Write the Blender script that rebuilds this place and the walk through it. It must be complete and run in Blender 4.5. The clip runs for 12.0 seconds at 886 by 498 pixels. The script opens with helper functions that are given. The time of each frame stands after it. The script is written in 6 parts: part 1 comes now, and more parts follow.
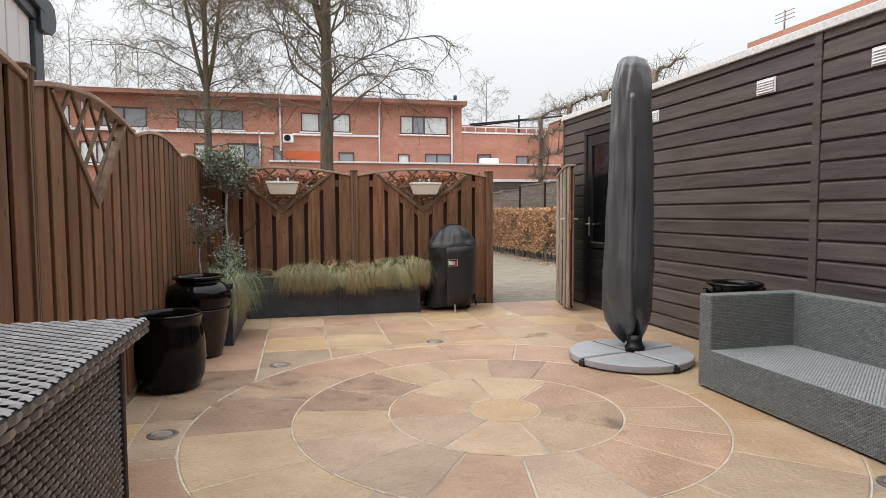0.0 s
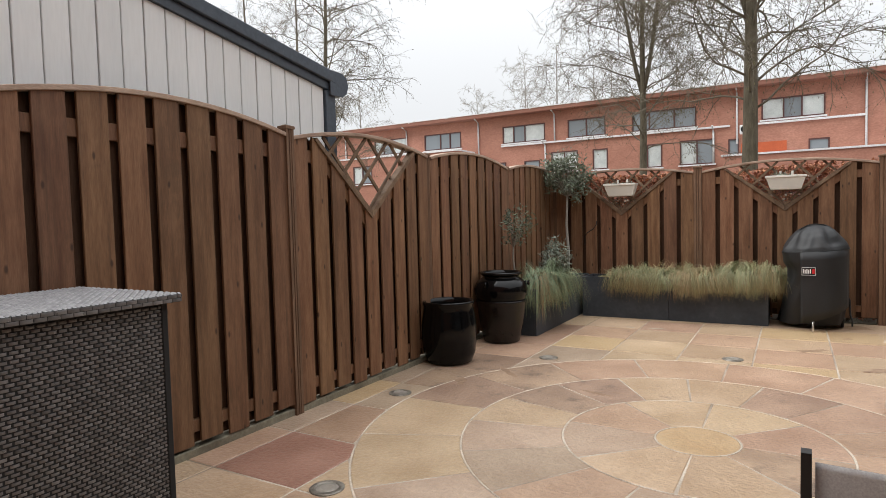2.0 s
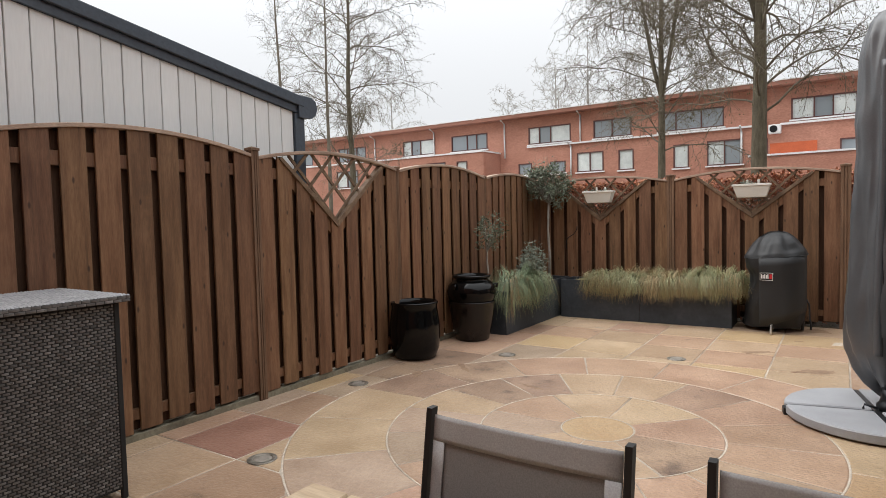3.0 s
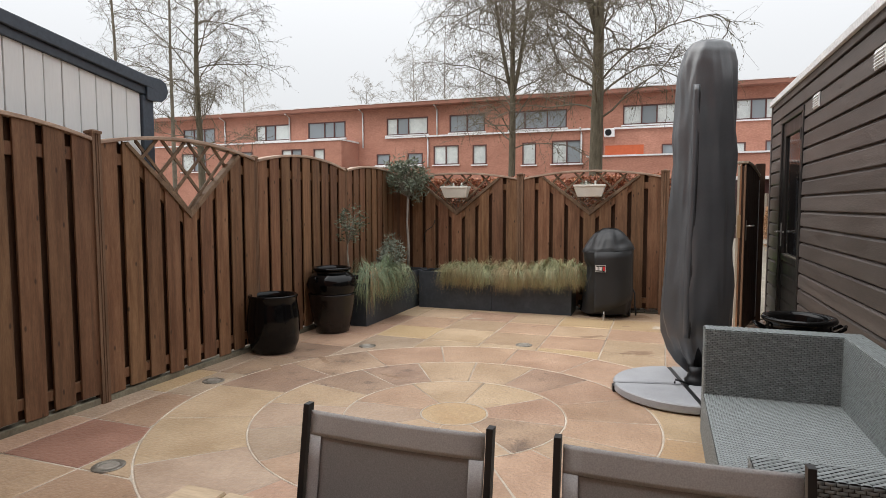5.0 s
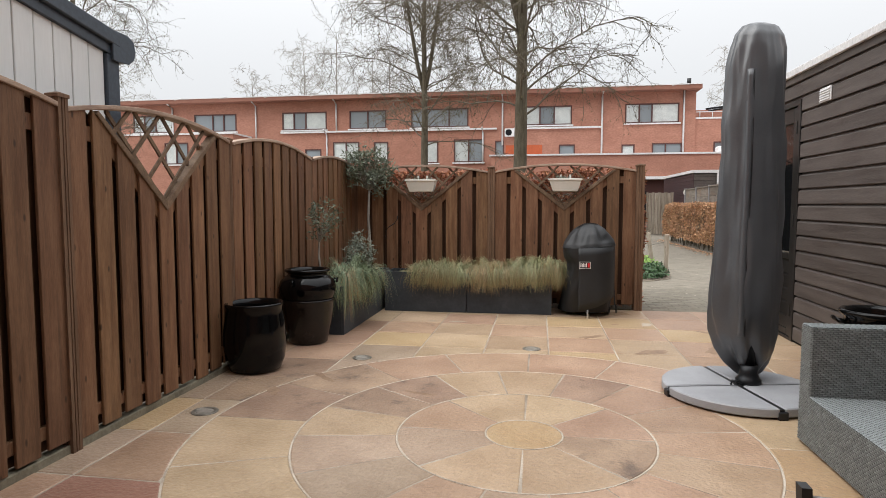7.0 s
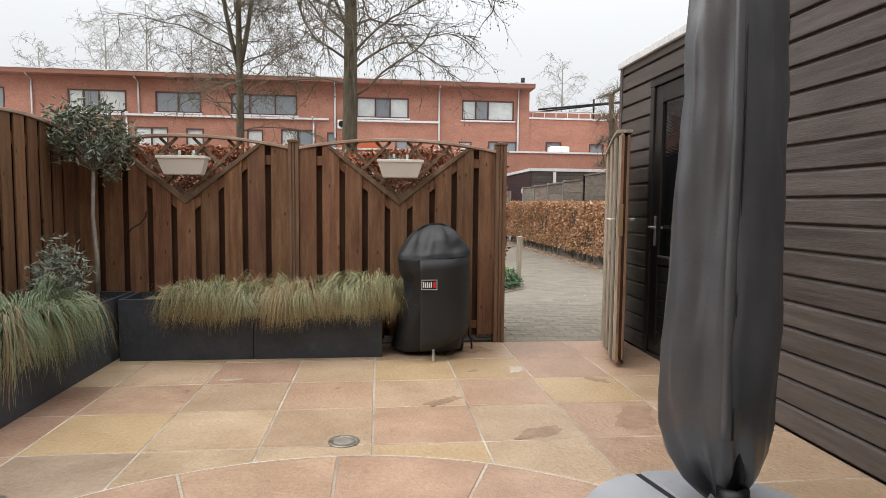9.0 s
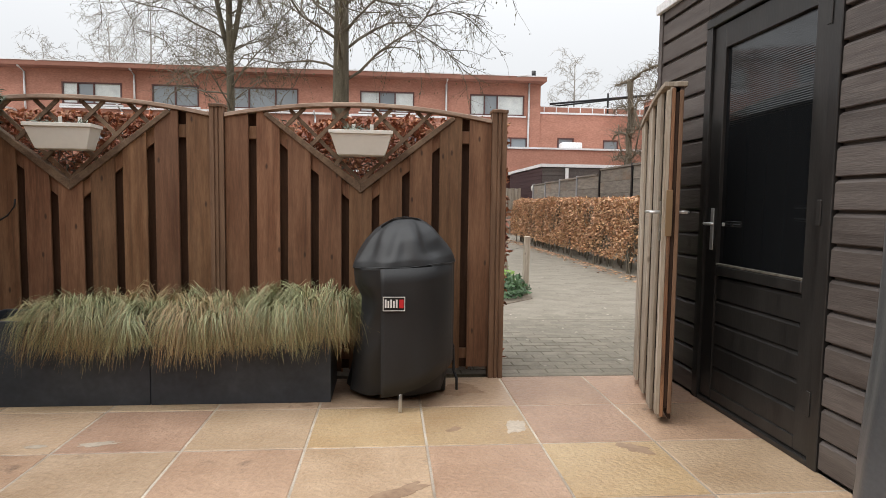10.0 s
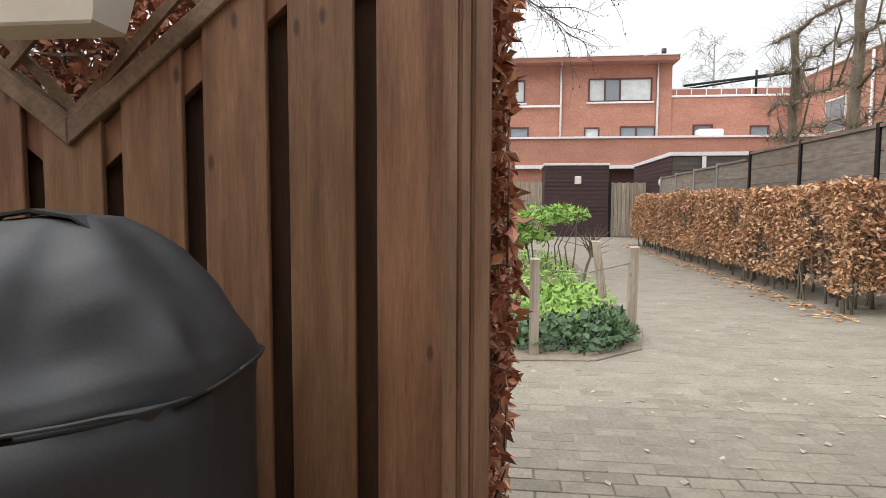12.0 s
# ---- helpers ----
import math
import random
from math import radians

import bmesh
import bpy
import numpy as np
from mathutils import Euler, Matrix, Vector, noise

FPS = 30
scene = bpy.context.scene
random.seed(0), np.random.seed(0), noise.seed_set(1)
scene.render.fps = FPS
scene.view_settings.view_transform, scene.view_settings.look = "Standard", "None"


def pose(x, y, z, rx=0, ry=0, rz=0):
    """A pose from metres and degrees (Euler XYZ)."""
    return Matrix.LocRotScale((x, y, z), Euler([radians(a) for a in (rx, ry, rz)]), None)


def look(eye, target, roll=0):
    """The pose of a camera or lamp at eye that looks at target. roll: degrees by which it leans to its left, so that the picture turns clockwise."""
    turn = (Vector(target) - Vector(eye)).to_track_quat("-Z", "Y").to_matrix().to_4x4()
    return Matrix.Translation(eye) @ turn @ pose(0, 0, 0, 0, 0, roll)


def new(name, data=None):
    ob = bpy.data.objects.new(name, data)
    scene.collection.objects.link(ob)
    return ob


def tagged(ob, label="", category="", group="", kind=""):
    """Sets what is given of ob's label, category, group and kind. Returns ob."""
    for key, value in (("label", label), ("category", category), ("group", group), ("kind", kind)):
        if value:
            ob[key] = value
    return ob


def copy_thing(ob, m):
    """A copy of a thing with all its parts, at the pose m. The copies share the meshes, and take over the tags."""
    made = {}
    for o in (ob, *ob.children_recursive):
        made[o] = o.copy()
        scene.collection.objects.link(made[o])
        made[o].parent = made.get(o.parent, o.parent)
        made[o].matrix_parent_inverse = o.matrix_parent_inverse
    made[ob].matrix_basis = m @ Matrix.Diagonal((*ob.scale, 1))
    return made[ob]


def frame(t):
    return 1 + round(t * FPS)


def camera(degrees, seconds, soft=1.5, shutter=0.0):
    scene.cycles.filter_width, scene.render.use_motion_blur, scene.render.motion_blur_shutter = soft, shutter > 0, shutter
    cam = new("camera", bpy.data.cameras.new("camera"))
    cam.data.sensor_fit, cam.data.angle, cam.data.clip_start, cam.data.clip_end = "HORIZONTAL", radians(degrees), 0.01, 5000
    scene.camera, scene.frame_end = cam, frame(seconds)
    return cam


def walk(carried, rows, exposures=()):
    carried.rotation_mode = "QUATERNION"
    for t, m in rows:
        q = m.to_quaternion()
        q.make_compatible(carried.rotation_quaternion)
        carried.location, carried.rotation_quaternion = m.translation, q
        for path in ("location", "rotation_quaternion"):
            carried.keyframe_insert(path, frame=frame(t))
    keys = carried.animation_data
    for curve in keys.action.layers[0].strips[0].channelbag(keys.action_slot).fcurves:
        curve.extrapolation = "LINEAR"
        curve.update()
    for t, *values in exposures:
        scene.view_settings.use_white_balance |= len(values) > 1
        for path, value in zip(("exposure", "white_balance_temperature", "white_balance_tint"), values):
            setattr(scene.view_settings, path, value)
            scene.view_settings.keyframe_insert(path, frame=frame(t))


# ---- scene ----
cam = camera(72.6, 12.0, soft=0.75)
PATH = [
    (0, (0.03, 0.433, 1.271), (0.495, 2.374, 1.151), -0.3),
    (0.5, (0.278, 0.481, 1.257), (0.651, 2.442, 1.136), -0.6),
    (1, (0.67, 0.559, 1.265), (0.653, 2.555, 1.141), -1.3),
    (1.5, (1.241, 0.592, 1.277), (0.622, 2.491, 1.163), -1.4),
    (2, (1.765, 0.473, 1.287), (0.763, 2.201, 1.186), -1.5),
    (2.5, (2.236, 0.466, 1.361), (1.103, 2.11, 1.254), -1.3),
    (3, (2.591, 0.397, 1.355), (1.489, 2.063, 1.254), -1.4),
    (3.5, (2.897, 0.334, 1.403), (1.961, 2.097, 1.283), -0.9),
    (5.5, (2.357, 0.286, 1.389), (1.699, 2.169, 1.248), -0.2),
    (6, (2.045, 0.349, 1.358), (1.409, 2.24, 1.218), -0.3),
    (6.5, (1.7, 0.363, 1.364), (1.098, 2.265, 1.224), 0.0),
    (7, (1.38, 0.582, 1.337), (1.066, 2.552, 1.193), 0.0),
    (7.5, (1.17, 1.091, 1.324), (1.18, 3.085, 1.183), 0.4),
    (9.5, (1.687, 3.675, 1.246), (1.906, 5.657, 1.099), 0.6),
    (10, (1.88, 4.38, 1.204), (2.061, 6.366, 1.057), 0.8),
    (10.5, (2.092, 5.074, 1.173), (2.187, 7.066, 1.021), 0.9),
    (11, (2.28, 5.746, 1.138), (2.249, 7.741, 0.99), 0.5),
    (11.2, (2.369, 6.03, 1.133), (2.31, 8.024, 0.984), 0.5),
    (11.5, (2.488, 6.469, 1.147), (2.361, 8.459, 0.994), 0.5),
    (12, (2.731, 7.173, 1.139), (2.501, 9.154, 0.991), 0.2),
]
walk(cam, [(t, look(eye, target, roll)) for t, eye, target, roll in PATH], [(0.0, 0.02), (2.0, 0.02), (3.5, -0.04), (11.0, -0.02), (12.0, 0.16)])

# ---- world and light: an overcast spring day ----
SUN_ELEV, SUN_ROT = 50.4, 245.0
world = bpy.data.worlds.new("overcast_sky")
scene.world = world
world.use_nodes = True
wn, wl = world.node_tree.nodes, world.node_tree.links
wn.clear()
w_out = wn.new("ShaderNodeOutputWorld")
w_bg = wn.new("ShaderNodeBackground")
w_sky = wn.new("ShaderNodeTexSky")
w_sky.sky_type, w_sky.sun_disc = "NISHITA", False
w_sky.sun_elevation, w_sky.sun_rotation = radians(SUN_ELEV), radians(SUN_ROT)
w_dim = wn.new("ShaderNodeMixRGB")
w_dim.blend_type = "MULTIPLY"
w_dim.inputs[0].default_value = 1.0
w_dim.inputs[2].default_value = (0.10, 0.10, 0.10, 1)
w_mix = wn.new("ShaderNodeMixRGB")
w_mix.inputs[0].default_value = 0.93
w_mix.inputs[2].default_value = (0.965, 0.98, 1.0, 1)
wl.new(w_sky.outputs[0], w_dim.inputs[1])
wl.new(w_dim.outputs[0], w_mix.inputs[1])
wl.new(w_mix.outputs[0], w_bg.inputs[0])
# the cloud cover grows brighter towards the zenith
w_tc = wn.new("ShaderNodeTexCoord")
w_sep = wn.new("ShaderNodeSeparateXYZ")
w_pow = wn.new("ShaderNodeMath")
w_pow.operation, w_pow.use_clamp = "POWER", True
w_pow.inputs[1].default_value = 1.9
w_amp = wn.new("ShaderNodeMath")
w_amp.operation = "MULTIPLY_ADD"
w_amp.inputs[1].default_value, w_amp.inputs[2].default_value = 2.2, 0.86
wl.new(w_tc.outputs["Generated"], w_sep.inputs[0])
wl.new(w_sep.outputs[2], w_pow.inputs[0])
wl.new(w_pow.outputs[0], w_amp.inputs[0])
wl.new(w_amp.outputs[0], w_bg.inputs[1])
wl.new(w_bg.outputs[0], w_out.inputs[0])

sun_data = bpy.data.lights.new("sun", "SUN")
sun_data.energy, sun_data.angle, sun_data.color = 1.85, radians(60), (1.0, 0.97, 0.93)
sun = new("sun", sun_data)
sun.matrix_world = look((-15, -7, 20), (0, 0, 0))


# ---- helpers of this place ----
def part(name, bm, material, parent=None, label="", smooth=False):
    me = bpy.data.meshes.new(name)
    bm.to_mesh(me)
    bm.free()
    return link(name, me, material, parent, label, smooth)


def link(name, me, material, parent=None, label="", smooth=False):
    if not me.materials:
        me.materials.append(material)
    if smooth:
        me.polygons.foreach_set("use_smooth", [True] * len(me.polygons))
    ob = new(name, me)
    if parent is not None:
        ob.parent = parent
    if label:
        tagged(ob, label)
    return ob


def raw(name, verts, faces, material, parent=None, label="", smooth=False):
    me = bpy.data.meshes.new(name)
    me.from_pydata([tuple(v) for v in verts], [], faces)
    me.update()
    return link(name, me, material, parent, label, smooth)


def thing(name, m, label, category, group="", kind=""):
    ob = new(name)
    ob.empty_display_size = 0.1
    ob.matrix_basis = m
    return tagged(ob, label, category, group, kind)


def box(bm, x0, y0, z0, x1, y1, z1, bevel=0.0):
    r = bmesh.ops.create_cube(bm, size=1.0, matrix=Matrix.Translation(((x0 + x1) / 2, (y0 + y1) / 2, (z0 + z1) / 2)) @ Matrix.Diagonal((abs(x1 - x0), abs(y1 - y0), abs(z1 - z0), 1)))
    if bevel:
        edges = {e for v in r["verts"] for e in v.link_edges}
        bmesh.ops.bevel(bm, geom=list(edges), offset=bevel, segments=1, affect="EDGES", profile=0.5)
    return bm


def block(x0, y0, z0, x1, y1, z1, bevel=0.0):
    return box(bmesh.new(), x0, y0, z0, x1, y1, z1, bevel)


def prism(pts, axis, a, b, bevel=0.0):
    """An outline of (u, v) pairs, drawn out along an axis from a to b."""
    place = {"x": lambda u, v, w: (w, u, v), "y": lambda u, v, w: (u, w, v), "z": lambda u, v, w: (u, v, w)}[axis]
    bm = bmesh.new()
    lo = [bm.verts.new(place(u, v, a)) for u, v in pts]
    hi = [bm.verts.new(place(u, v, b)) for u, v in pts]
    bm.faces.new(lo)
    bm.faces.new(hi[::-1])
    for i in range(len(pts)):
        j = (i + 1) % len(pts)
        bm.faces.new((lo[j], lo[i], hi[i], hi[j]))
    bmesh.ops.recalc_face_normals(bm, faces=bm.faces[:])
    if bevel:
        bmesh.ops.bevel(bm, geom=bm.edges[:], offset=bevel, segments=1, affect="EDGES")
    return bm


def loft(rings, close_top=True, close_bottom=True):
    """Rings of points, each as long as the next, joined to a skin."""
    bm = bmesh.new()
    rows = [[bm.verts.new(p) for p in ring] for ring in rings]
    n = len(rows[0])
    for a, b in zip(rows, rows[1:]):
        for i in range(n):
            j = (i + 1) % n
            bm.faces.new((a[i], a[j], b[j], b[i]))
    if close_bottom:
        bm.faces.new(rows[0][::-1])
    if close_top:
        bm.faces.new(rows[-1])
    return bm


def turned(profile, n=40, close_top=True, close_bottom=True, centre=(0, 0)):
    """A lathe-turned body from (radius, height) pairs."""
    return loft([[(centre[0] + r * math.cos(2 * math.pi * i / n), centre[1] + r * math.sin(2 * math.pi * i / n), z) for i in range(n)] for r, z in profile], close_top, close_bottom)


def tube_into(verts, faces, points, radii, sides=5):
    """A tapered tube along points, appended to verts and faces."""
    pts = [Vector(p) for p in points]
    base = len(verts)
    for k, p in enumerate(pts):
        d = (pts[min(k + 1, len(pts) - 1)] - pts[max(k - 1, 0)]).normalized()
        u = d.orthogonal().normalized()
        w = d.cross(u)
        for s in range(sides):
            a = 2 * math.pi * s / sides
            verts.append(p + (u * math.cos(a) + w * math.sin(a)) * radii[k])
    for k in range(len(pts) - 1):
        for s in range(sides):
            t = (s + 1) % sides
            faces.append((base + k * sides + s, base + k * sides + t, base + (k + 1) * sides + t, base + (k + 1) * sides + s))
    faces.append(tuple(base + s for s in range(sides))[::-1])
    faces.append(tuple(base + (len(pts) - 1) * sides + s for s in range(sides)))


def tube(name, points, radii, material, parent=None, label="", sides=8):
    verts, faces = [], []
    if not hasattr(radii, "__len__"):
        radii = [radii] * len(points)
    tube_into(verts, faces, points, radii, sides)
    return raw(name, verts, faces, material, parent, label, smooth=True)


# ---- materials ----
def surface(name, c1, c2, scale=4.0, rough=0.7, bump=0.15, stretch=(1, 1, 1), fine=40.0, rand=0.12, metal=0.0, dirt=None, dirt_scale=1.3, dirt_at=0.58, spec=0.4, hue=0.0, island=False, depth=0.004, grit=0.7, dirt_edge=0.16):
    m = bpy.data.materials.new(name)
    m.use_nodes = True
    nt = m.node_tree
    nd, ln = nt.nodes, nt.links
    b = nd["Principled BSDF"]
    tc = nd.new("ShaderNodeTexCoord")
    oi = nd.new("ShaderNodeObjectInfo")
    geo = nd.new("ShaderNodeNewGeometry") if island else None
    rnd = geo.outputs["Random Per Island"] if island else oi.outputs["Random"]
    off = nd.new("ShaderNodeVectorMath")
    off.operation = "MULTIPLY_ADD"
    off.inputs[1].default_value = (1, 1, 1)
    sh = nd.new("ShaderNodeMath")
    sh.operation = "MULTIPLY"
    sh.inputs[1].default_value = 61.0
    ln.new(rnd, sh.inputs[0])
    ln.new(tc.outputs["Object"], off.inputs[0])
    ln.new(sh.outputs[0], off.inputs[2])
    mp = nd.new("ShaderNodeMapping")
    mp.inputs["Scale"].default_value = stretch
    ln.new(off.outputs[0], mp.inputs[0])
    n1 = nd.new("ShaderNodeTexNoise")
    n1.inputs["Scale"].default_value, n1.inputs["Detail"].default_value, n1.inputs["Roughness"].default_value = scale, 6.0, 0.6
    ln.new(mp.outputs[0], n1.inputs["Vector"])
    n2 = nd.new("ShaderNodeTexNoise")
    n2.inputs["Scale"].default_value, n2.inputs["Detail"].default_value = fine, 3.0
    ln.new(mp.outputs[0], n2.inputs["Vector"])
    ramp = nd.new("ShaderNodeValToRGB")
    ramp.color_ramp.elements[0].position, ramp.color_ramp.elements[1].position = 0.32, 0.68
    ramp.color_ramp.elements[0].color, ramp.color_ramp.elements[1].color = (*c1, 1), (*c2, 1)
    ln.new(n1.outputs["Fac"], ramp.inputs[0])
    # each piece a little lighter or darker than the next, and the grain on top
    val = nd.new("ShaderNodeMath")
    val.operation = "MULTIPLY_ADD"
    val.inputs[1].default_value, val.inputs[2].default_value = 2 * rand, 1.0 - rand
    ln.new(rnd, val.inputs[0])
    grain = nd.new("ShaderNodeMath")
    grain.operation = "MULTIPLY_ADD"
    grain.inputs[1].default_value, grain.inputs[2].default_value = grit, 1.0 - grit / 2
    ln.new(n2.outputs["Fac"], grain.inputs[0])
    tot = nd.new("ShaderNodeMath")
    tot.operation = "MULTIPLY"
    ln.new(val.outputs[0], tot.inputs[0])
    ln.new(grain.outputs[0], tot.inputs[1])
    hsv = nd.new("ShaderNodeHueSaturation")
    ln.new(ramp.outputs[0], hsv.inputs["Color"])
    ln.new(tot.outputs[0], hsv.inputs["Value"])
    if hue:
        hs = nd.new("ShaderNodeMath")
        hs.operation = "MULTIPLY_ADD"
        hs.inputs[1].default_value, hs.inputs[2].default_value = 2 * hue, 0.5 - hue
        fr = nd.new("ShaderNodeMath")
        fr.operation = "FRACT"
        f2 = nd.new("ShaderNodeMath")
        f2.operation = "MULTIPLY"
        f2.inputs[1].default_value = 17.3
        ln.new(rnd, f2.inputs[0])
        ln.new(f2.outputs[0], fr.inputs[0])
        ln.new(fr.outputs[0], hs.inputs[0])
        ln.new(hs.outputs[0], hsv.inputs["Hue"])
    colour = hsv.outputs[0]
    if dirt:
        n3 = nd.new("ShaderNodeTexNoise")
        n3.inputs["Scale"].default_value, n3.inputs["Detail"].default_value, n3.inputs["Roughness"].default_value = dirt_scale, 8.0, 0.7
        ln.new(off.outputs[0], n3.inputs["Vector"])
        r3 = nd.new("ShaderNodeValToRGB")
        r3.color_ramp.elements[0].position, r3.color_ramp.elements[1].position = dirt_at, min(1.0, dirt_at + dirt_edge)
        ln.new(n3.outputs["Fac"], r3.inputs[0])
        mx = nd.new("ShaderNodeMixRGB")
        mx.inputs[2].default_value = (*dirt, 1)
        amt = nd.new("ShaderNodeMath")
        amt.operation = "MULTIPLY"
        amt.inputs[1].default_value = 0.75
        ln.new(r3.outputs[0], amt.inputs[0])
        ln.new(amt.outputs[0], mx.inputs[0])
        ln.new(colour, mx.inputs[1])
        colour = mx.outputs[0]
    ln.new(colour, b.inputs["Base Color"])
    rr = nd.new("ShaderNodeMath")
    rr.operation = "MULTIPLY_ADD"
    rr.inputs[1].default_value, rr.inputs[2].default_value = 0.25, rough - 0.125
    rr.use_clamp = True
    ln.new(n1.outputs["Fac"], rr.inputs[0])
    ln.new(rr.outputs[0], b.inputs["Roughness"])
    b.inputs["Metallic"].default_value = metal
    b.inputs["Specular IOR Level"].default_value = spec
    if bump:
        h = nd.new("ShaderNodeMath")
        h.operation = "MULTIPLY_ADD"
        h.inputs[1].default_value = 1.5
        ln.new(n1.outputs["Fac"], h.inputs[0])
        ln.new(n2.outputs["Fac"], h.inputs[2])
        bp = nd.new("ShaderNodeBump")
        bp.inputs["Strength"].default_value, bp.inputs["Distance"].default_value = bump, depth
        ln.new(h.outputs[0], bp.inputs["Height"])
        ln.new(bp.outputs[0], b.inputs["Normal"])
    return m


def plain(name, c, rough=0.5, metal=0.0, spec=0.5, transmission=0.0, ior=1.45):
    m = bpy.data.materials.new(name)
    m.use_nodes = True
    b = m.node_tree.nodes["Principled BSDF"]
    b.inputs["Base Color"].default_value = (*c, 1)
    b.inputs["Roughness"].default_value, b.inputs["Metallic"].default_value = rough, metal
    b.inputs["Specular IOR Level"].default_value = spec
    b.inputs["Transmission Weight"].default_value, b.inputs["IOR"].default_value = transmission, ior
    return m


def timber(m, along=2, knot=(0.035, 0.018, 0.010), knots=0.8, streak=0.45):
    """Adds knots, dark streaks along the grain and rubbed paler spots to a board material."""
    nt = m.node_tree
    nd, ln = nt.nodes, nt.links
    b = nd["Principled BSDF"]
    old = b.inputs["Base Color"].links[0].from_socket
    off = next(n for n in nd if n.bl_idname == "ShaderNodeVectorMath").outputs[0]
    sep = nd.new("ShaderNodeSeparateXYZ")
    ln.new(off, sep.inputs[0])
    flat = nd.new("ShaderNodeCombineXYZ")
    for k, (axis, s) in enumerate(((0, 5.0), (along, 2.0))):
        mul = nd.new("ShaderNodeMath")
        mul.operation = "MULTIPLY"
        mul.inputs[1].default_value = s
        ln.new(sep.outputs[axis], mul.inputs[0])
        ln.new(mul.outputs[0], flat.inputs[k])
    vor = nd.new("ShaderNodeTexVoronoi")
    vor.voronoi_dimensions = "2D"
    vor.inputs["Scale"].default_value = 1.0
    ln.new(flat.outputs[0], vor.inputs["Vector"])

    def band(sock, lo, hi, a, c):
        mr = nd.new("ShaderNodeMapRange")
        mr.inputs[1].default_value, mr.inputs[2].default_value = lo, hi
        mr.inputs[3].default_value, mr.inputs[4].default_value = a, c
        ln.new(sock, mr.inputs[0])
        return mr.outputs[0]

    def lay(under, colour, fac):
        mx = nd.new("ShaderNodeMixRGB")
        mx.inputs[2].default_value = (*colour, 1)
        ln.new(fac, mx.inputs[0])
        ln.new(under, mx.inputs[1])
        return mx.outputs[0]

    def streaks(scale, detail, stretch):
        mp = nd.new("ShaderNodeMapping")
        mp.inputs["Scale"].default_value = stretch
        ln.new(off, mp.inputs[0])
        n = nd.new("ShaderNodeTexNoise")
        n.inputs["Scale"].default_value, n.inputs["Detail"].default_value, n.inputs["Roughness"].default_value = scale, detail, 0.65
        ln.new(mp.outputs[0], n.inputs["Vector"])
        return n.outputs["Fac"]
    lng = [1.0, 1.0, 1.0]
    lng[along] = 0.03
    c = lay(old, tuple(k * 1.6 for k in knot), band(streaks(34.0, 4.0, lng), 0.52, 0.72, 0.0, streak))
    lng[along] = 0.4
    c = lay(c, (0.26, 0.145, 0.080), band(streaks(5.0, 6.0, lng), 0.58, 0.75, 0.0, 0.4))
    c = lay(c, knot, band(vor.outputs["Distance"], 0.022, 0.05, knots, 0.0))
    ln.new(c, b.inputs["Base Color"])
    return m


fence_wood = surface("brown_fence_wood", (0.124, 0.056, 0.026), (0.235, 0.125, 0.066), 3.0, 0.62, 0.35, (7, 7, 0.7), 30, 0.22, dirt=(0.080, 0.046, 0.023), dirt_scale=1.6, dirt_at=0.6, hue=0.006)
# fence wood with deep shade put into its colour, for the gate's inner side
fence_deep_shade = surface("shade_dark_fence_wood", (0.022, 0.011, 0.007), (0.046, 0.024, 0.014), 3.0, 0.75, 0.3, (7, 7, 0.7), 30, 0.15, spec=0.25)
timber(fence_wood)
# back boards: fence wood colour darkened to put the gaps' shade into it
fence_back_shade = surface("shade_dark_rear_wood", (0.046, 0.022, 0.012), (0.085, 0.045, 0.026), 3.0, 0.75, 0.3, (7, 7, 0.7), 30, 0.15, spec=0.25)
post_wood = surface("fence_post_wood", (0.115, 0.062, 0.034), (0.205, 0.120, 0.072), 3.0, 0.7, 0.35, (9, 9, 0.6), 35, 0.12)
timber(post_wood, 2, (0.05, 0.03, 0.02), 0.2, 0.6)
grey_wood = surface("weathered_grey_wood", (0.22, 0.175, 0.125), (0.47, 0.41, 0.335), 2.6, 0.8, 0.5, (10, 10, 0.5), 30, 0.14, dirt=(0.09, 0.065, 0.045), dirt_scale=3, dirt_at=0.6)
timber(grey_wood, 2, (0.06, 0.045, 0.032), 0.5, 0.55)
orange_wood = surface("bare_orange_wood", (0.13, 0.058, 0.028), (0.27, 0.14, 0.072), 3.0, 0.75, 0.4, (10, 10, 0.6), 30, 0.1, dirt=(0.05, 0.03, 0.02), dirt_scale=2.5, dirt_at=0.52)
cap_wood = surface("pale_cap_wood", (0.27, 0.185, 0.135), (0.46, 0.35, 0.27), 4.0, 0.75, 0.3, (1, 6, 6), 40, 0.12)
lattice_wood = surface("lattice_wood", (0.10, 0.060, 0.036), (0.20, 0.135, 0.085), 5.0, 0.75, 0.3, (2, 2, 2), 40, 0.15)
shed_black = surface("dark_stained_boards", (0.066, 0.055, 0.050), (0.118, 0.101, 0.092), 3.0, 0.42, 0.4, (8, 0.6, 8), 26, 0.14, dirt=(0.20, 0.185, 0.17), dirt_scale=9, dirt_at=0.73, dirt_edge=0.04)
door_black = surface("black_door_paint", (0.014, 0.013, 0.0125), (0.028, 0.026, 0.024), 3.0, 0.36, 0.12, (4, 4, 0.6), 30, 0.05, spec=0.5)
white_paint = surface("white_trim", (0.70, 0.70, 0.70), (0.80, 0.80, 0.80), 3.0, 0.5, 0.05, rand=0.03)
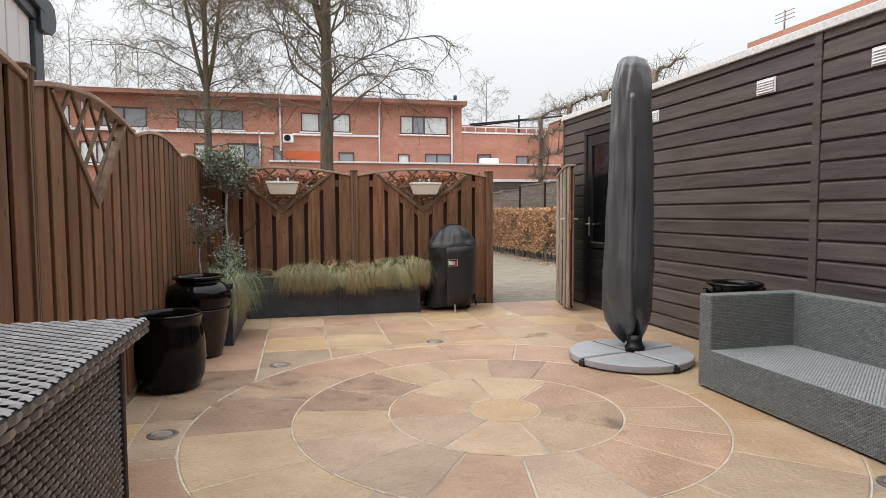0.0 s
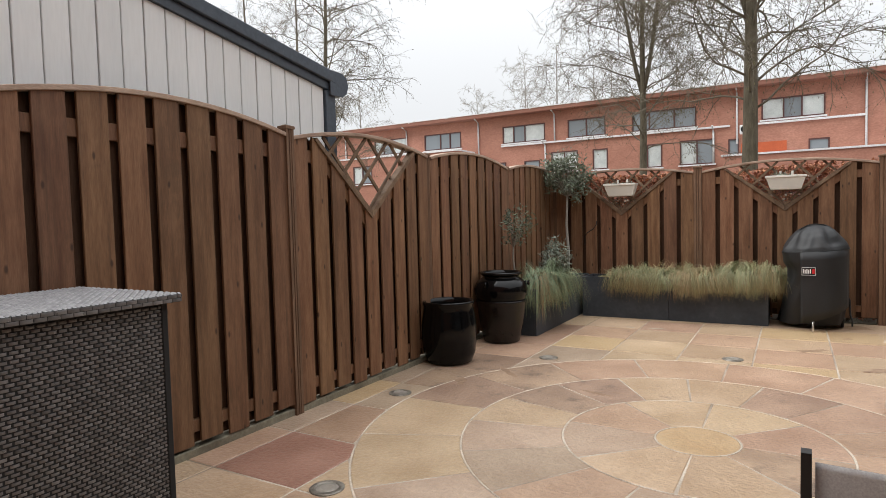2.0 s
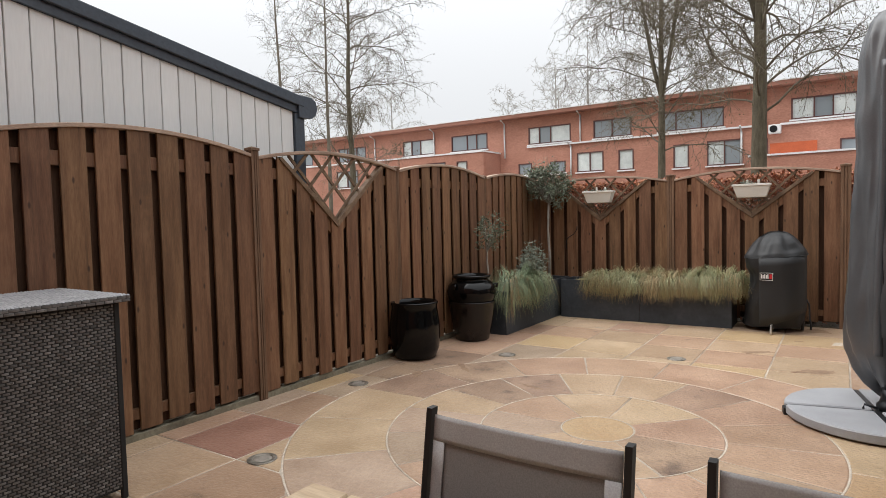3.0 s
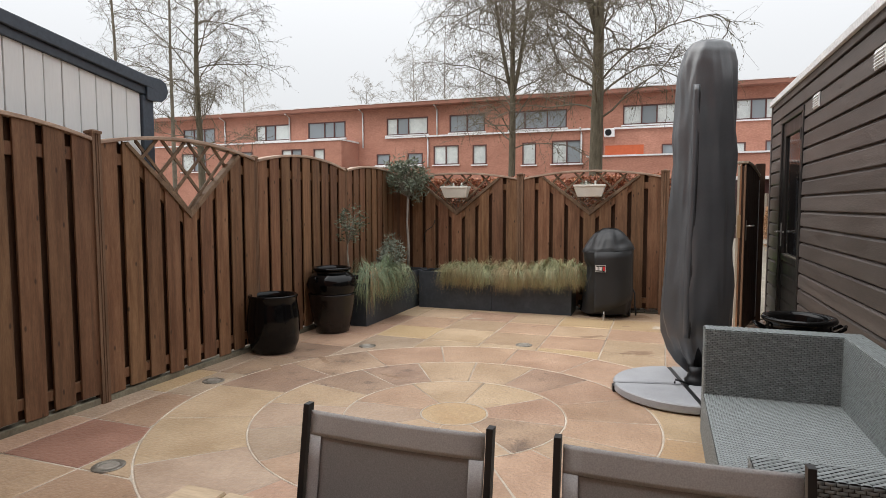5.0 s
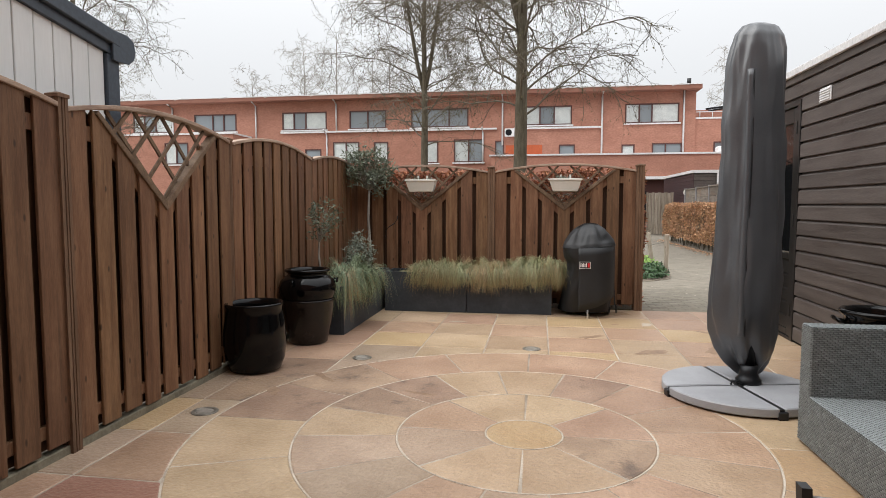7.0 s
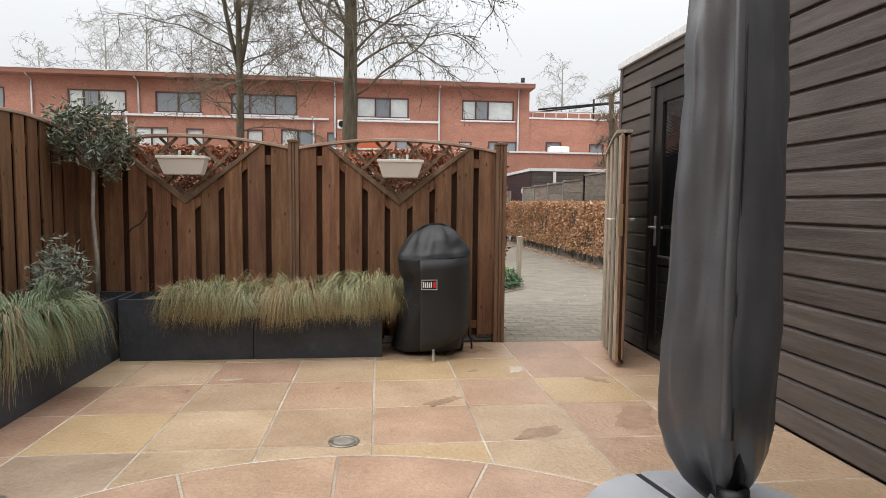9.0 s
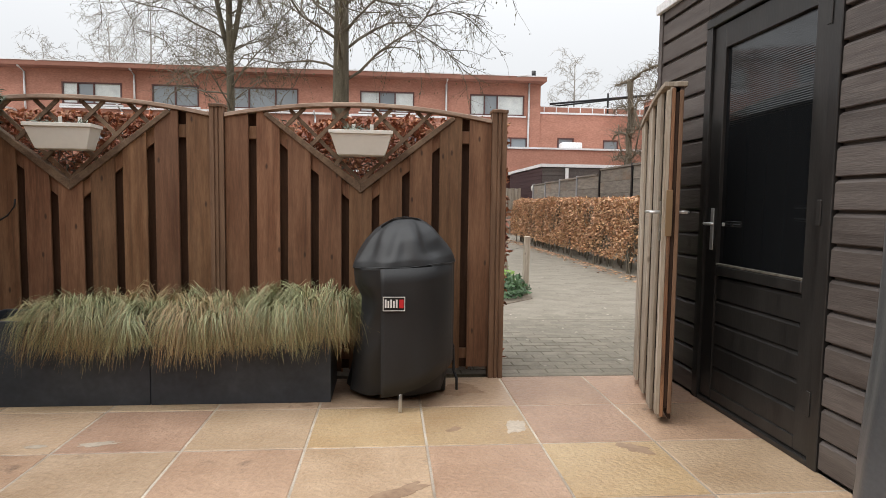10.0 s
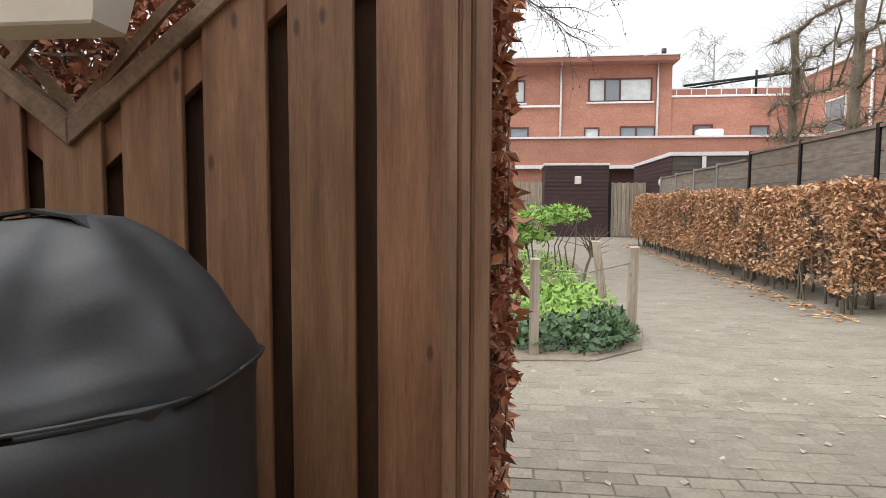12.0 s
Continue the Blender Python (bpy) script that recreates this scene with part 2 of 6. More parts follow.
white_panel = surface("white_wall_panel", (0.685, 0.71, 0.705), (0.73, 0.75, 0.745), 1.5, 0.55, 0.05, (4, 4, 0.5), 20, 0.03, grit=0.12)
slate_metal = surface("slate_blue_aluminium", (0.045, 0.060, 0.080), (0.062, 0.080, 0.103), 2.0, 0.42, 0.05, rand=0.04)
planter_grey = surface("anthracite_planter", (0.030, 0.036, 0.044), (0.052, 0.060, 0.070), 3.0, 0.55, 0.08, (1, 1, 1), 25, 0.06, dirt=(0.075, 0.08, 0.085), dirt_scale=3, dirt_at=0.62)
black_glaze = surface("black_glaze", (0.0022, 0.0022, 0.0026), (0.0045, 0.0045, 0.0045), 4.0, 0.11, 0.05, fine=14, rand=0.02, spec=0.24)
brown_glaze = surface("dark_brown_glaze", (0.006, 0.0045, 0.004), (0.014, 0.010, 0.008), 4.0, 0.2, 0.08, fine=14, rand=0.02, spec=0.35)
soil = surface("potting_soil", (0.014, 0.010, 0.007), (0.035, 0.026, 0.018), 20, 0.95, 0.8, fine=80, depth=0.02)
cover_cloth = surface("dark_grey_cover_cloth", (0.048, 0.053, 0.059), (0.078, 0.084, 0.092), 2.5, 0.36, 0.2, fine=150, rand=0.02, depth=0.002, spec=1.0)
grill_cloth = surface("black_grill_cover", (0.012, 0.0125, 0.0135), (0.020, 0.021, 0.0225), 2.0, 0.55, 0.15, fine=160, rand=0.02, depth=0.003, spec=0.45)
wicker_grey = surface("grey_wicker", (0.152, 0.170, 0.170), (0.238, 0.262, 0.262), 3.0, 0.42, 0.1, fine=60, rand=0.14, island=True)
# same wicker in a paler tone: light from above painted onto the seat
wicker_seat_lit = surface("sky_lit_wicker_seat", (0.215, 0.238, 0.238), (0.305, 0.33, 0.33), 3.0, 0.45, 0.1, fine=60, rand=0.10, island=True)
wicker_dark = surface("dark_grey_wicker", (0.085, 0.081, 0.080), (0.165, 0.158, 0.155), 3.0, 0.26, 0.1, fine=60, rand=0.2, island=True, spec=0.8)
# the chest's wicker made paler on the lid, for skylight on its top
wicker_lid_lit = surface("sky_lit_wicker_lid", (0.25, 0.25, 0.255), (0.37, 0.37, 0.375), 3.0, 0.40, 0.1, fine=60, rand=0.16, island=True)
# near-black core: shade between the strands put into colour; chest legs share it
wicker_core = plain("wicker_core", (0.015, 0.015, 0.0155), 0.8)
base_plate = surface("grey_base_plate", (0.27, 0.275, 0.29), (0.36, 0.365, 0.38), 3.0, 0.6, 0.15, fine=200, rand=0.04, depth=0.001)
black_plastic = plain("black_plastic", (0.012, 0.012, 0.013), 0.45)
dark_metal = plain("dark_anthracite_metal", (0.02, 0.021, 0.023), 0.4, 0.6)
chrome = plain("brushed_steel", (0.66, 0.66, 0.65), 0.38, 0.65)
steel = surface("worn_steel", (0.16, 0.145, 0.12), (0.30, 0.275, 0.235), 20, 0.4, 0.1, metal=0.55, rand=0.05)
light_glass = surface("cloudy_lamp_glass", (0.20, 0.18, 0.15), (0.30, 0.27, 0.235), 18, 0.4, 0.1)
textile = surface("grey_textile_mesh", (0.22, 0.215, 0.215), (0.27, 0.265, 0.26), 3.0, 0.7, 0.15, fine=320, rand=0.03, depth=0.001)
textile_band = surface("grey_textile_hem", (0.33, 0.325, 0.325), (0.39, 0.385, 0.38), 3.0, 0.7, 0.15, fine=320, rand=0.03, depth=0.001)
table_wood = surface("pale_table_wood", (0.36, 0.265, 0.165), (0.48, 0.375, 0.255), 2.5, 0.5, 0.15, (0.7, 8, 8), 30, 0.12)
cream_plastic = surface("cream_plastic", (0.72, 0.70, 0.63), (0.76, 0.74, 0.68), 4, 0.45, 0.02, rand=0.03, grit=0.08)
mortar = surface("stained_mortar", (0.25, 0.195, 0.145), (0.64, 0.57, 0.475), 1.7, 0.95, 0.4, fine=70)
white_mortar = surface("pale_mortar", (0.40, 0.34, 0.27), (0.60, 0.535, 0.45), 5, 0.95, 0.4, fine=90, dirt=(0.17, 0.12, 0.085), dirt_scale=2.2, dirt_at=0.55)
STONE_DIRT = (0.12, 0.082, 0.062)


def sandstone(name, a, b, at=0.64):
    return surface(name, a, b, 2.6, 0.42, 0.8, (1, 1.12, 1), 42, 0.10, dirt=STONE_DIRT, dirt_scale=5.0, dirt_at=at + 0.015, hue=0.005, depth=0.009, dirt_edge=0.11, grit=0.42)


stone_buff = sandstone("buff_sandstone", (0.355, 0.246, 0.152), (0.475, 0.348, 0.232), 0.62)
stone_pink = sandstone("pink_sandstone", (0.325, 0.204, 0.135), (0.445, 0.298, 0.205), 0.60)
stone_grey = sandstone("grey_sandstone", (0.325, 0.234, 0.162), (0.43, 0.325, 0.235), 0.66)
stone_red = sandstone("red_sandstone", (0.235, 0.122, 0.085), (0.315, 0.178, 0.128), 0.70)
stone_ochre = sandstone("ochre_sandstone", (0.385, 0.255, 0.140), (0.455, 0.325, 0.192), 0.64)
stone_stain = sandstone("stained_sandstone", (0.25, 0.165, 0.115), (0.38, 0.262, 0.18), 0.525)
stone_wet = surface("brown_stained_sandstone", (0.345, 0.235, 0.155), (0.445, 0.32, 0.22), 3.2, 0.4, 0.6, (1, 1.1, 1), 40, 0.1, dirt=(0.235, 0.15, 0.092), dirt_scale=3.2, dirt_at=0.56, depth=0.006, dirt_edge=0.06, grit=0.6)
clinker = surface("grey_brown_clinker", (0.205, 0.180, 0.142), (0.258, 0.228, 0.183), 6, 0.85, 0.4, fine=60, rand=0.06, island=True)
clinker_one = surface("grey_brown_clinker_piece", (0.170, 0.150, 0.115), (0.235, 0.209, 0.165), 6, 0.85, 0.5, fine=60, rand=0.10, dirt=(0.275, 0.245, 0.195), dirt_scale=4, dirt_at=0.5)
moss_joint = surface("mossy_brick_joint", (0.075, 0.070, 0.044), (0.155, 0.138, 0.098), 5, 0.95, 0.4, fine=50)
lane_sand = surface("sandy_joint", (0.190, 0.168, 0.133), (0.256, 0.228, 0.184), 3, 0.95, 0.4, fine=50)
earth = surface("bare_earth", (0.13, 0.10, 0.072), (0.24, 0.20, 0.155), 1.2, 0.95, 0.6, fine=24, depth=0.02)
brick_far = surface("orange_red_brick", (0.370, 0.170, 0.120), (0.465, 0.230, 0.165), 0.7, 0.85, 0.2, (1, 1, 2), 9, 0.05, dirt=(0.32, 0.146, 0.106), dirt_scale=0.4, dirt_at=0.58)
brick_house = surface("house_brick", (0.30, 0.13, 0.085), (0.38, 0.18, 0.12), 2, 0.85, 0.3, fine=14)
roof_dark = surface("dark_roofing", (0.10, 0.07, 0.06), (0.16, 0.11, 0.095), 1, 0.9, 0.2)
frame_dark = plain("dark_red_window_frame", (0.10, 0.04, 0.035), 0.5)
frame_white = plain("white_window_frame", (0.70, 0.70, 0.68), 0.5)
# opaque panes; the reflected sky is put into their pale grey-blue colour
far_glass_sky = plain("sky_toned_window_glass", (0.24, 0.27, 0.29), 0.06, 0.0, 0.9)
far_curtain = surface("pale_curtain", (0.52, 0.56, 0.55), (0.66, 0.70, 0.68), 3, 0.4, 0.05, spec=0.8)
orange_panel = surface("orange_panel", (0.40, 0.085, 0.030), (0.47, 0.105, 0.040), 3, 0.6, 0.05)
bark = surface("grey_green_bark", (0.07, 0.060, 0.040), (0.15, 0.128, 0.090), 3, 0.9, 0.6, (5, 5, 1), 30, 0.08, depth=0.02)
twig = surface("twig_bark", (0.105, 0.088, 0.066), (0.20, 0.172, 0.130), 3, 0.9, 0.2, rand=0.1)
lime_twig = surface("lime_twig_bark", (0.145, 0.120, 0.088), (0.255, 0.215, 0.160), 3, 0.9, 0.2, rand=0.1)
# distance haze is mixed into this paler twig colour
far_twig = surface("haze_paled_twig_bark", (0.30, 0.28, 0.25), (0.42, 0.40, 0.37), 3, 0.9, 0.1, rand=0.1)
bud = surface("olive_brown_bud", (0.085, 0.075, 0.040), (0.16, 0.145, 0.075), 3, 0.8, 0.0, rand=0.3, island=True)
olive_leaf = surface("olive_leaf", (0.090, 0.115, 0.075), (0.205, 0.238, 0.172), 6, 0.5, 0.0, rand=0.35, island=True)
olive_bark = surface("olive_bark", (0.22, 0.20, 0.17), (0.38, 0.355, 0.31), 6, 0.8, 0.3, (3, 3, 1), 40)
grass_blade = surface("sedge_blade", (0.125, 0.160, 0.072), (0.37, 0.375, 0.205), 2.0, 0.5, 0.0, rand=0.45, island=True, hue=0.025)
straw_blade = surface("straw_blade", (0.23, 0.155, 0.070), (0.42, 0.335, 0.19), 2.0, 0.6, 0.0, rand=0.45, island=True, hue=0.02)
grass_blue = surface("blue_green_blade", (0.125, 0.180, 0.100), (0.30, 0.36, 0.22), 2.0, 0.5, 0.0, rand=0.35, island=True, hue=0.02)


def dry_tips(m, colour):
    """Blades turn brown towards their withered tips."""
    nd, ln = m.node_tree.nodes, m.node_tree.links
    b = nd["Principled BSDF"]
    old = b.inputs["Base Color"].links[0].from_socket
    at = nd.new("ShaderNodeAttribute")
    at.attribute_name = "dryness"
    mx = nd.new("ShaderNodeMixRGB")
    mx.inputs[2].default_value = (*colour, 1)
    ln.new(at.outputs["Fac"], mx.inputs[0])
    ln.new(old, mx.inputs[1])
    ln.new(mx.outputs[0], b.inputs["Base Color"])


for m_ in (grass_blade, straw_blade):
    dry_tips(m_, (0.27, 0.135, 0.050))
dry_tips(grass_blue, (0.30, 0.24, 0.11))
lavender = surface("grey_green_foliage", (0.14, 0.165, 0.125), (0.27, 0.295, 0.24), 3, 0.7, 0.0, rand=0.3, island=True)
beech_leaf = surface("dry_beech_leaf", (0.33, 0.165, 0.085), (0.68, 0.43, 0.25), 1.2, 0.6, 0.0, rand=0.45, island=True, hue=0.012)
beech_dark = surface("dry_beech_leaf_dark", (0.27, 0.10, 0.055), (0.52, 0.25, 0.14), 1.2, 0.6, 0.0, rand=0.45, island=True, hue=0.012)
shrub_leaf = surface("fresh_green_leaf", (0.12, 0.24, 0.03), (0.27, 0.44, 0.085), 2, 0.5, 0.0, rand=0.35, island=True)
ivy_leaf = surface("dark_green_leaf", (0.025, 0.060, 0.020), (0.07, 0.14, 0.05), 2, 0.45, 0.0, rand=0.4, island=True)
purple_wood = surface("dark_purple_brown_boards", (0.050, 0.026, 0.028), (0.075, 0.042, 0.043), 3, 0.7, 0.2, rand=0.08)

# ---- the ground and the house behind the camera ----
g = raw("ground", [(-400, -300, -0.06), (400, -300, -0.06), (400, 600, -0.06), (-400, 600, -0.06)], [(0, 1, 2, 3)], earth)
tagged(g, "bare brown earth stretching away to the horizon", "ground", kind="structure")

# never in view; distance and height set by how much sky it blocks
wall_s = thing("wall_south", pose(0, -0.55, 0), "tall unseen red brick house wall that shades the patio", "wall", kind="structure")
part("wall", block(-14, -0.3, -0.05, 14, 0, 6.9), brick_house, wall_s)

# ---- sandstone patio: a circle of slabs laid in a square field ----
CX, CY = 1.305, 4.07
R0, R1, R2, R3 = 0.225, 0.745, 1.335, 1.94
PX0, PX1, PY0, PY1 = -1.16, 3.86, -0.54, 8.50
patio = thing("floor", pose(0, 0, 0), "sandstone patio with a circle feature and pale mortar joints", "floor", kind="structure")
part("bedding", block(PX0, PY0, -0.08, PX1, PY1, -0.0035), mortar, patio)
JOINT = 0.006


def slab_mesh(outline):
    """A riven slab: its top a little lower at the worn edge."""
    n = len(outline)
    cx, cy = sum(p[0] for p in outline) / n, sum(p[1] for p in outline) / n
    verts, rings = [], []
    for inset, z in ((0.0, -0.03), (0.0, -0.003), (0.006, 0.0)):
        rings.append(len(verts))
        for i in range(n):
            a, p, c = (Vector(outline[(i + k) % n]) for k in (-1, 0, 1))
            d = ((p - a).normalized() + (c - p).normalized())
            d = Vector((-d.y, d.x)).normalized() if d.length > 1e-6 else Vector((0, 0))
            q = p + d * inset
            verts.append((q.x, q.y, z))
    faces = [tuple(range(rings[2], rings[2] + n))]
    for a, b in zip(rings, rings[1:]):
        faces += [(a + i, a + (i + 1) % n, b + (i + 1) % n, b + i) for i in range(n)]
    return verts, faces


def ring_slab(r_in, r_out, a0, a1):
    da = JOINT / ((r_in + r_out) / 2)
    a0, a1 = a0 + da, a1 - da
    k = max(4, int((a1 - a0) * r_out / 0.09))
    outer = [(CX + (r_out - JOINT) * math.cos(a0 + (a1 - a0) * i / k), CY + (r_out - JOINT) * math.sin(a0 + (a1 - a0) * i / k)) for i in range(k + 1)]
    inner = [(CX + (r_in + JOINT) * math.cos(a1 - (a1 - a0) * i / k), CY + (r_in + JOINT) * math.sin(a1 - (a1 - a0) * i / k)) for i in range(k + 1)]
    return outer + inner


def pick(rng, shares):
    return rng.choices([m for m, s in shares], [s for m, s in shares])[0]


rng = random.Random(4)
v, f = slab_mesh([(CX + (R0 - JOINT) * math.cos(2 * math.pi * i / 40), CY + (R0 - JOINT) * math.sin(2 * math.pi * i / 40)) for i in range(40)])
raw("slab", v, f, stone_ochre, patio, "round ochre sandstone slab at the centre")
SHARES = [(stone_buff, 5), (stone_pink, 4), (stone_grey, 4), (stone_ochre, 1)]
ring1 = [stone_pink, stone_buff, stone_buff, stone_pink, stone_grey, stone_buff, stone_buff, stone_stain]
ring2 = [stone_pink, stone_pink, stone_stain, stone_buff, stone_buff, stone_stain, stone_stain, stone_buff, stone_grey, stone_grey, stone_pink, stone_grey, stone_pink, stone_pink, stone_buff, stone_pink]
ring3 = [stone_buff, stone_ochre, stone_pink, stone_pink, stone_pink, stone_pink, stone_stain, stone_stain, stone_buff, stone_buff, stone_grey, stone_pink, stone_buff, stone_grey, stone_buff, stone_ochre]
for r_in, r_out, count, start, mats in ((R0, R1, 8, 0.0, ring1), (R1, R2, 16, 10.2, ring2), (R2, R3, 16, 0.0, ring3)):
    for i in range(count):
        a = radians(start + 360.0 / count * i)
        v, f = slab_mesh(ring_slab(r_in, r_out, a, a + 2 * math.pi / count))
        raw("slab", v, f, mats[i], patio)


for rad in (R0, R1, R2, R3):
    # the round joints are pointed flush and pale
    v, f = [], []
    for i in range(160):
        a = 2 * math.pi * i / 160
        g = 0.0016 * noise.noise(Vector((math.cos(a) * 9, math.sin(a) * 9, rad * 7)))
        for e, z in ((-0.0048 + g, -0.012), (-0.0040 + g, -0.0006), (0.0040 + g, -0.0006), (0.0048 + g, -0.012)):
            v.append((CX + (rad + e) * math.cos(a), CY + (rad + e) * math.sin(a), z))
        j = (i + 1) % 160
        f += [(4 * i + k, 4 * j + k, 4 * j + k + 1, 4 * i + k + 1) for k in range(3)]
    raw("round_joint", v, f, white_mortar, patio, "pale flush mortar joint")


def cut_round(outline):
    """The part of a slab outside the circle."""
    dense = []
    for i in range(len(outline)):
        a, b = Vector(outline[i]), Vector(outline[(i + 1) % len(outline)])
        k = max(1, int((b - a).length / 0.02))
        dense += [a.lerp(b, j / k) for j in range(k)]
    c = Vector((CX, CY))
    inside = [(p - c).length < R3 + JOINT for p in dense]
    if not any(inside):
        return outline
    if all(inside):
        return None
    n = len(dense)
    start = next(i for i in range(n) if not inside[i] and inside[i - 1])
    keep = [dense[(start + i) % n] for i in range(n) if not inside[(start + i) % n]]
    if len(keep) < 6:
        return None
    a0, a1 = math.atan2(*(keep[-1] - c).yx), math.atan2(*(keep[0] - c).yx)
    while a1 - a0 > math.pi:
        a1 -= 2 * math.pi
    while a1 - a0 < -math.pi:
        a1 += 2 * math.pi
    k = max(2, int(abs(a1 - a0) * R3 / 0.05))
    arc = [c + Vector((math.cos(a0 + (a1 - a0) * i / k), math.sin(a0 + (a1 - a0) * i / k))) * (R3 + JOINT) for i in range(1, k)]
    corners = {(round(x, 4), round(y, 4)) for x, y in outline}
    slim = [p for i, p in enumerate(keep) if i in (0, len(keep) - 1) or (round(p.x, 4), round(p.y, 4)) in corners]
    out = [tuple(p) for p in slim + arc]
    area = sum(out[i][0] * out[(i + 1) % len(out)][1] - out[(i + 1) % len(out)][0] * out[i][1] for i in range(len(out))) / 2
    return out if area > 0.012 else None


xs = [PX0, -0.90, -0.31, 0.29, 0.89, 1.48, 2.08, 2.66, 3.26, PX1]
ys = [PY0, 0.20, 0.79, 1.39, 1.98, 2.57, 3.17, 3.77, 4.37, 4.96, 5.55, 6.14, 6.73, 7.31, 7.89, PY1]
set_mats = {(8, 14): stone_pink, (7, 14): stone_pink, (6, 13): stone_ochre, (5, 13): stone_ochre, (7, 13): stone_pink, (7, 12): stone_ochre, (5, 12): stone_buff, (6, 12): stone_pink, (4, 12): stone_pink, (1, 5): stone_red, (1, 6): stone_pink, (2, 10): stone_grey, (2, 11): stone_ochre,
            (6, 14): stone_wet, (5, 14): stone_wet, (4, 14): stone_wet, (3, 14): stone_buff, (1, 8): stone_stain, (1, 9): stone_stain, (2, 12): stone_pink, (8, 7): stone_ochre, (7, 5): stone_buff, (8, 6): stone_ochre, (0, 7): stone_ochre, (1, 10): stone_pink, (7, 10): stone_pink, (8, 12): stone_buff}
for i in range(len(xs) - 1):
    for j in range(len(ys) - 1):
        x0, x1, y0, y1 = xs[i] + JOINT, xs[i + 1] - JOINT, ys[j] + JOINT, ys[j + 1] - JOINT
        outline = cut_round([(x0, y0), (x1, y0), (x1, y1), (x0, y1)])
        m = pick(rng, SHARES if j < 11 else SHARES[:2])
        if outline:
            v, f = slab_mesh(outline)
            raw("slab", v, f, set_mats.get((i, j), m), patio)

# brown stains and flaked spots on single slabs
stain_brown = surface("brown_stone_stain", (0.215, 0.130, 0.080), (0.31, 0.205, 0.135), 9, 0.5, 0.5, fine=40, dirt=(0.36, 0.25, 0.165), dirt_scale=11, dirt_at=0.46)
flake_pale = surface("pale_stone_flake", (0.36, 0.30, 0.235), (0.46, 0.39, 0.31), 9, 0.6, 0.4, fine=40)


def stain(x, y, rx, ry, turn, mat, seed):
    n = 44
    pts = []
    for i in range(n):
        a = 2 * math.pi * i / n
        k = 1 + 0.55 * noise.noise(Vector((math.cos(a) * 1.6, math.sin(a) * 1.6, seed))) + 0.22 * noise.noise(Vector((math.cos(a) * 5, math.sin(a) * 5, seed + 3)))
        u, w = rx * k * math.cos(a), ry * k * math.sin(a)
        c, q = math.cos(radians(turn)), math.sin(radians(turn))
        pts.append((x + u * c - w * q, y + u * q + w * c))
    part("stain", prism(pts, "z", -0.001, 0.0012), mat, patio)


for k, (x, y, rx, ry, turn, mat) in enumerate(((2.36, 8.22, 0.17, 0.10, 10, stain_brown), (1.93, 6.83, 0.13, 0.05, 35, stain_brown), (2.42, 6.24, 0.14, 0.055, 25, stain_brown), (3.05, 6.43, 0.12, 0.20, -30, stain_brown),
                                               (3.12, 7.22, 0.08, 0.05, -40, stain_brown), (0.47, 7.42, 0.10, 0.025, 8, flake_pale), (0.18, 7.40, 0.05, 0.02, 0, flake_pale), (2.58, 7.55, 0.05, 0.11, -20, flake_pale),
                                               (2.24, 7.52, 0.05, 0.025, 20, stain_brown), (0.55, 4.72, 0.13, 0.02, 160, stain_brown), (-0.50, 4.62, 0.04, 0.09, 20, stain_brown), (-0.28, 5.02, 0.14, 0.03, 135, stain_brown))):
    stain(x, y, rx, ry, turn, mat, k * 7.3)

# round lamps let into the slabs
lamp = thing("ground_lamp", pose(-0.146, 5.63, 0.0), "round steel ground lamp let into the patio", "lamp", "ground lamps round the circle")
part("trim_ring", turned([(0.085, 0.0005), (0.085, 0.004), (0.078, 0.0065), (0.058, 0.0065), (0.055, 0.003)], 32, False, False), steel, lamp, "worn steel ring", True)
part("lens", turned([(0.056, 0.0008), (0.056, 0.0035), (0.03, 0.0045)], 24), light_glass, lamp, "dull glass lens", True)
for x, y in ((1.322, 6.195), (-0.754, 4.127), (-0.176, 2.644), (2.72, 2.60)):
    copy_thing(lamp, pose(x, y, 0.0, 0, 0, 30))


# ---- the fences ----
def place_part(name, bm, mat, parent, lab, m):
    ob = part(name, bm, mat, parent, lab)
    ob.matrix_basis = m
    return ob


